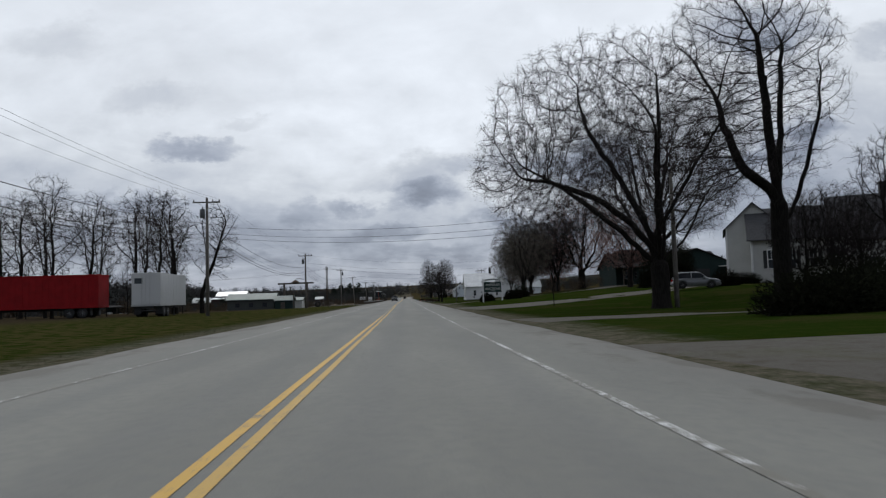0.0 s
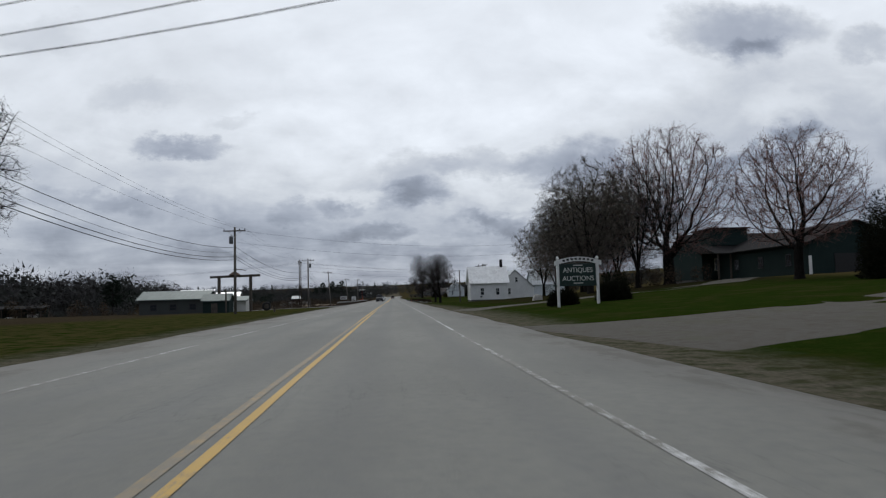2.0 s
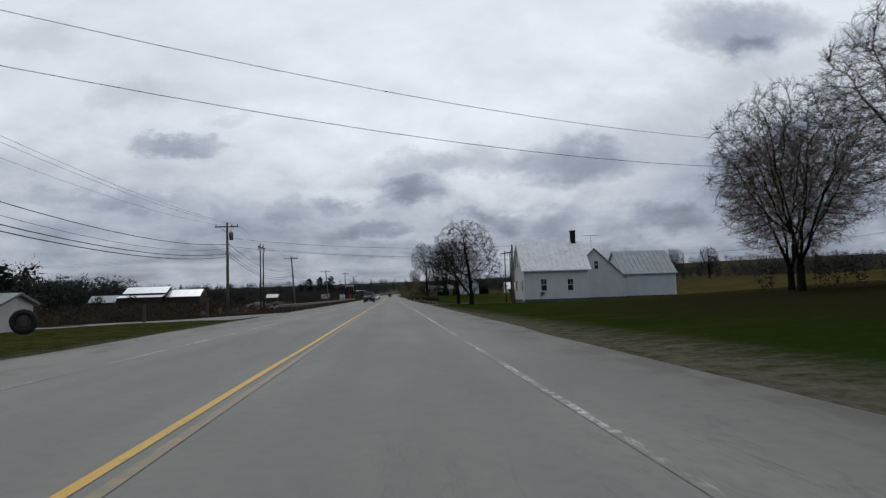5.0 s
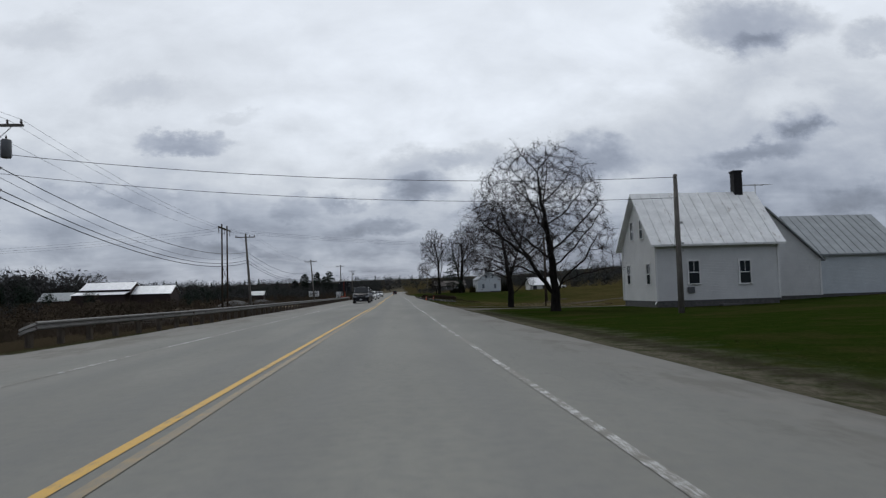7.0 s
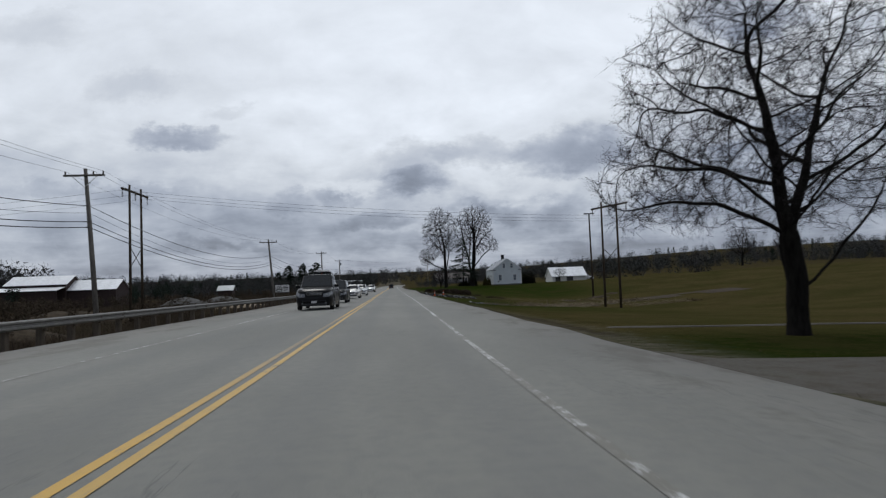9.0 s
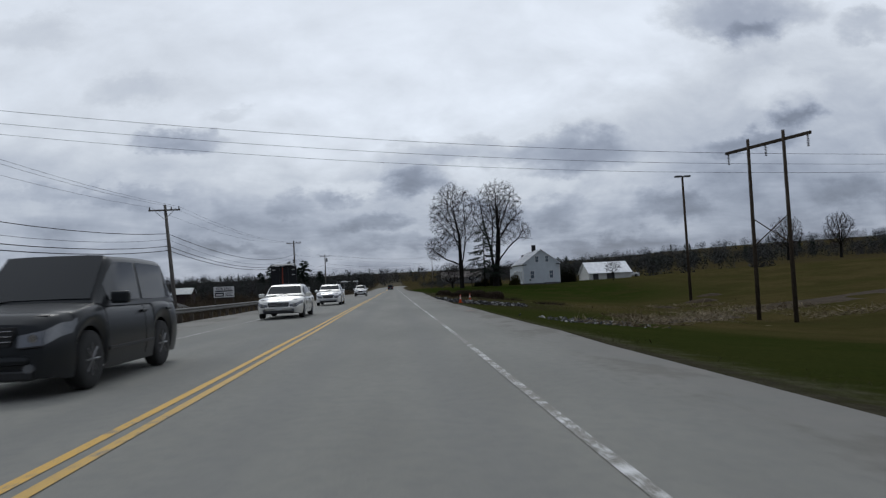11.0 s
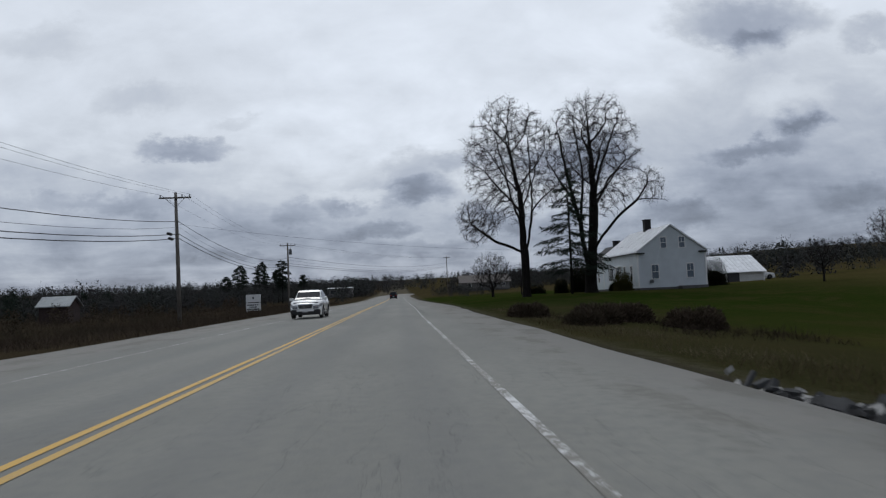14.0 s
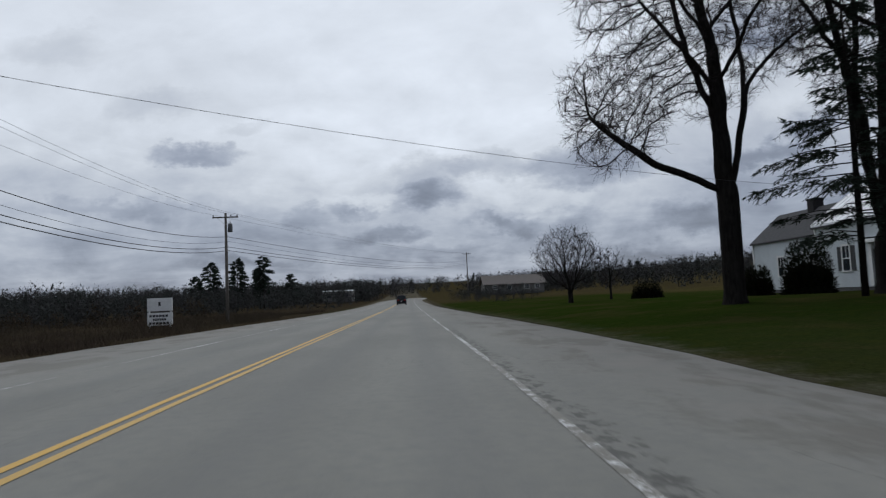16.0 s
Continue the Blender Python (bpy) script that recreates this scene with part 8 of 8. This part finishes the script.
def hedge(at, sx_, sy_, hh, label, seed, material="hedge", blades=900):
    nr = np.random.default_rng(seed)
    n = int(blades * 2.6)
    w0, e0 = nr.random(n) * 2 * np.pi, np.arccos(nr.uniform(-0.2, 1, n))
    k = 0.65 + 0.35 * nr.random(n)
    c = np.stack([sx_ / 2 * k * np.sin(e0) ** 0.6 * np.cos(w0), sy_ / 2 * k * np.sin(e0) ** 0.6 * np.sin(w0), np.clip(hh * k * np.cos(e0), 0.02, None)], 1)
    d = np.stack([np.cos(w0) * np.sin(e0), np.sin(w0) * np.sin(e0), np.cos(e0) + 0.3], 1) + nr.normal(0, 0.5, (n, 3))
    ob = thing("shrub", label, "shrub", (*at, land(*at)))
    stems = Buf()
    for j in range(7):
        a = 2 * math.pi * j / 7
        stems.tube([(0.1 * math.cos(a), 0.1 * math.sin(a), -0.1), (sx_ * 0.3 * math.cos(a), sy_ * 0.3 * math.sin(a), hh * 0.7)], [0.03, 0.012], 4, False)
    part("stems", stems, "bark", ob, "", False, False)
    # broader leaves in the thick of it
    m = n // 2
    w0, q0 = nr.random(m) * 2 * np.pi, np.sqrt(nr.random(m))
    c2 = np.stack([sx_ * 0.40 * q0 * np.cos(w0), sy_ * 0.40 * q0 * np.sin(w0), hh * 0.62 * nr.random(m) * (1 - 0.5 * q0)], 1)
    d2 = nr.normal(0, 1, (m, 3)) + np.array([0, 0, 0.5])
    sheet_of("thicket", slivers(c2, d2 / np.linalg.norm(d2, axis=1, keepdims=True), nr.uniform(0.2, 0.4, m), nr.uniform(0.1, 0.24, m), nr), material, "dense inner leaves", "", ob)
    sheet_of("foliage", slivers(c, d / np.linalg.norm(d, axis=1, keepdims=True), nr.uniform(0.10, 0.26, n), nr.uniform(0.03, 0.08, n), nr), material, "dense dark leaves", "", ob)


for k, (x, y, sx_, sy_, hh, n) in enumerate(((33.4, 86.5, 5.0, 4.5, 4.6, 4200), (36.4, 88.5, 5.0, 4.5, 6.2, 5200), (38.6, 93.5, 6.0, 5.0, 6.6, 5600), (11.6, 86.2, 1.9, 1.5, 0.95, 900), (14.9, 86.8, 2.2, 1.6, 1.1, 1000), (17, 93, 2.4, 2.2, 1.9, 900), (33, 47, 9, 4, 2.6, 2600), (23.4, 420, 2.9, 1.8, 1.5, 900), (39.6, 396, 4.4, 4, 3.5, 2200),
                                           (38, 74.3, 6, 2.0, 1.3, 1400), (17.5, 24.5, 7, 3.2, 1.6, 2400), (24, 30, 5, 3.5, 2.0, 1800), (34.5, 70, 3, 2.5, 1.8, 1000), (22.0, 397.8, 1.7, 1.7, 1.7, 900), (23.9, 396.0, 2.8, 2.4, 2.95, 2200), (27.2, 392.6, 1.6, 3.4, 0.95, 1200))):
    hedge((x, y), sx_, sy_, hh, "dark brown tangled bush on a road bank" if 320 < y < 360 else "low dark evergreen shrub" if hh < 1.6 else "tall dark evergreen shrub beside a house" if x > 25 else "dark dense shrub on a lawn", 300 + k, "brush_dark" if 320 < y < 360 else "hedge", n)

for k, (x, y, sx_, sy_, hh) in enumerate(((9.8, 354.5, 2.4, 3.4, 0.75), (12.2, 349.0, 2.6, 3.6, 0.95), (14.4, 351.5, 3.2, 2.8, 0.9), (10.9, 346.6, 1.8, 2.2, 0.6), (16.5, 347.5, 3.0, 3.2, 1.0))):
    hedge((x, y), sx_, sy_, hh, "brown tangled leafless bush on a road bank", 350 + k, "brush", 1500)
hedge((27.3, 390.8), 2.2, 2.2, 2.2, "yellowish-green bush against a farmhouse wall", 340, "olive_leaf", 1500)

# ---------------------------------------------------------------- woods and scrub, far
rr = random.Random(77)


def belt(n, xr, yr, hr):
    """Trees strewn over a stretch of the plan, clear of the road."""
    rows = [(rr.uniform(*xr), rr.uniform(*yr), rr.uniform(*hr)) for _ in range(n)]
    return [(x, y, h) for x, y, h in rows if abs(x - road_x(y)) > 10 + 0.3 * h]


woods("woodland", belt(330, (-190, -95), (-40, 330), (15, 21)) + belt(150, (-130, -66), (60, 330), (3, 6)), "woods", "belt of bare grey woodland beyond scrub", 1, 220, "bare", (0.05, 0.13))
woods("woodland", belt(190, (-230, -125), (330, 500), (15, 20)) + belt(150, (-230, -125), (500, 640), (9.5, 13.5)) + belt(340, (-125, -32), (440, 620), (3.5, 7)), "woods", "belt of bare grey woodland beyond scrub", 2, 210, "bare", (0.05, 0.13))
woods("evergreen_woodland", belt(40, (-210, -110), (-20, 400), (9, 13)) + belt(14, (-200, -70), (400, 640), (6, 9)), "needles", "dark evergreens standing in bare woodland", 3, 200, "conifer")
woods("woodland", belt(330, (50, 330), (590, 760), (7, 12)) + belt(330, (-150, -12), (590, 780), (7, 11)) + belt(60, (26, 70), (600, 680), (6, 10)) + belt(160, (-40, 80), (640, 775), (7, 11)) + belt(120, (-60, -9), (590, 660), (6, 10)) + belt(110, (-60, -11), (490, 590), (4, 8)) + belt(60, (44, 90), (560, 640), (6, 9)) + belt(40, (13, 24), (470, 545), (2, 4)), "woods", "bare woodland round the bend of a road", 4, 130, "bare", (0.06, 0.15))
woods("evergreen_woodland", belt(46, (-150, -62), (395, 570), (5, 8.5)) + belt(40, (-200, -110), (60, 400), (9, 15)) + belt(22, (-110, -24), (570, 700), (6, 9)), "needles", "round-headed dark pines in bare woodland", 12, 420, "bare", (0.12, 0.26))
woods("evergreen_woodland", belt(6, (-90, -20), (620, 720), (8, 10)) + belt(8, (80, 300), (620, 740), (8, 11)), "needles", "dark evergreens round the bend of a road", 5, 240, "conifer")
woods("woodland", belt(420, (262, 330), (20, 640), (9, 15)) + belt(230, (330, 480), (20, 760), (11, 16)) + belt(260, (252, 268), (20, 640), (2.5, 5)), "woods", "bare woodland along the top of a hayfield", 6, 140, "bare", (0.06, 0.15))
woods("evergreen_woodland", belt(18, (280, 340), (60, 640), (9, 14)), "needles", "dark evergreens along the top of a hayfield", 7, 220, "conifer")
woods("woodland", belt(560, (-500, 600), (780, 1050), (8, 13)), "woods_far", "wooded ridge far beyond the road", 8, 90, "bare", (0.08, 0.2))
woods("evergreen_woodland", belt(50, (-500, 600), (780, 1050), (6, 10)), "needles", "dark evergreens on a far wooded ridge", 9, 160, "conifer")
woods("woodland", belt(60, (64, 120), (30, 200), (6, 10)) + belt(50, (60, 130), (440, 560), (6, 10)), "woods", "bare trees behind farm buildings", 10, 260)
woods("scrub_trees", belt(150, (-115, -66), (320, 398), (3.4, 4.8)) + belt(110, (-70, -22), (205, 300), (2.5, 4.5)) + belt(110, (-80, -22), (340, 470), (1.8, 3.6)) + belt(30, (-80, -55), (110, 200), (3, 5)) + belt(26, (26, 37), (112, 160), (1.4, 2.8)), "brush", "bare scrub trees on low ground beside the road", 11, 230, "bare", (0.015, 0.045))
brush("scrub", [(-30, -11.5, 192, 300), (-30, -15.0, 300, 345), (-30, -10.5, 345, 470)], 30, (0.3, 1.3), "brush", "brown tangled scrub beside the road", 21, (0.012, 0.035), 0.5)
brush("scrub", [(-70, -30, 180, 470)], 7, (0.5, 2.0), "brush", "brown tangled scrub on low ground", 22, (0.02, 0.06), 0.6)
brush("dead_straw", [(13, 17, 286, 291), (15, 22, 293, 299), (20, 30, 298, 308), (28, 36, 306, 316), (33, 44, 313, 322), (33, 40, 325, 332), (38, 48, 305, 312)], 26, (0.4, 1.3), "straw", "pale flattened straw and drift on low ground", 28, (0.04, 0.12), 3.0)
brush("dead_reeds", [(14, 44, 303, 332)], 3.0, (0.25, 0.7), "reed", "pale dead reeds and straw on low ground", 27, (0.02, 0.05), 0.9)
brush("scrub", [(10.5, 16, 346.5, 354), (13.5, 19.5, 339.5, 346), (18.6, 22, 326.6, 330)], 80, (0.25, 0.95), "brush_dark", "dark brown tangled bushes on a road bank", 29, (0.012, 0.03), 0.6)
brush("scrub", [(8.6, 12.5, 318, 366)], 45, (0.15, 0.6), "reed", "low brown brush on a road bank", 23, (0.008, 0.02), 0.6)
brush("dry_grass", [(6.7, 9.5, 160, 420), (6.9, 9.0, 84, 96)], 26, (0.06, 0.2), "tuft", "dry grass along the road edge", 24, (0.01, 0.03), 0.6, "grass")
brush("dry_grass", [(-9.2, -6.7, -10, 430)], 22, (0.07, 0.24), "tuft", "dry grass along the road edge", 25, (0.01, 0.03), 0.6, "grass")
brush("lawn_grass", [(8.5, 17, 36, 55), (8, 18, 72, 95), (7.5, 18, 104, 206), (8, 15, 345, 400)], 16, (0.04, 0.12), "lawn_tuft", "short green lawn grass", 26, (0.01, 0.03), 0.8, "grass")
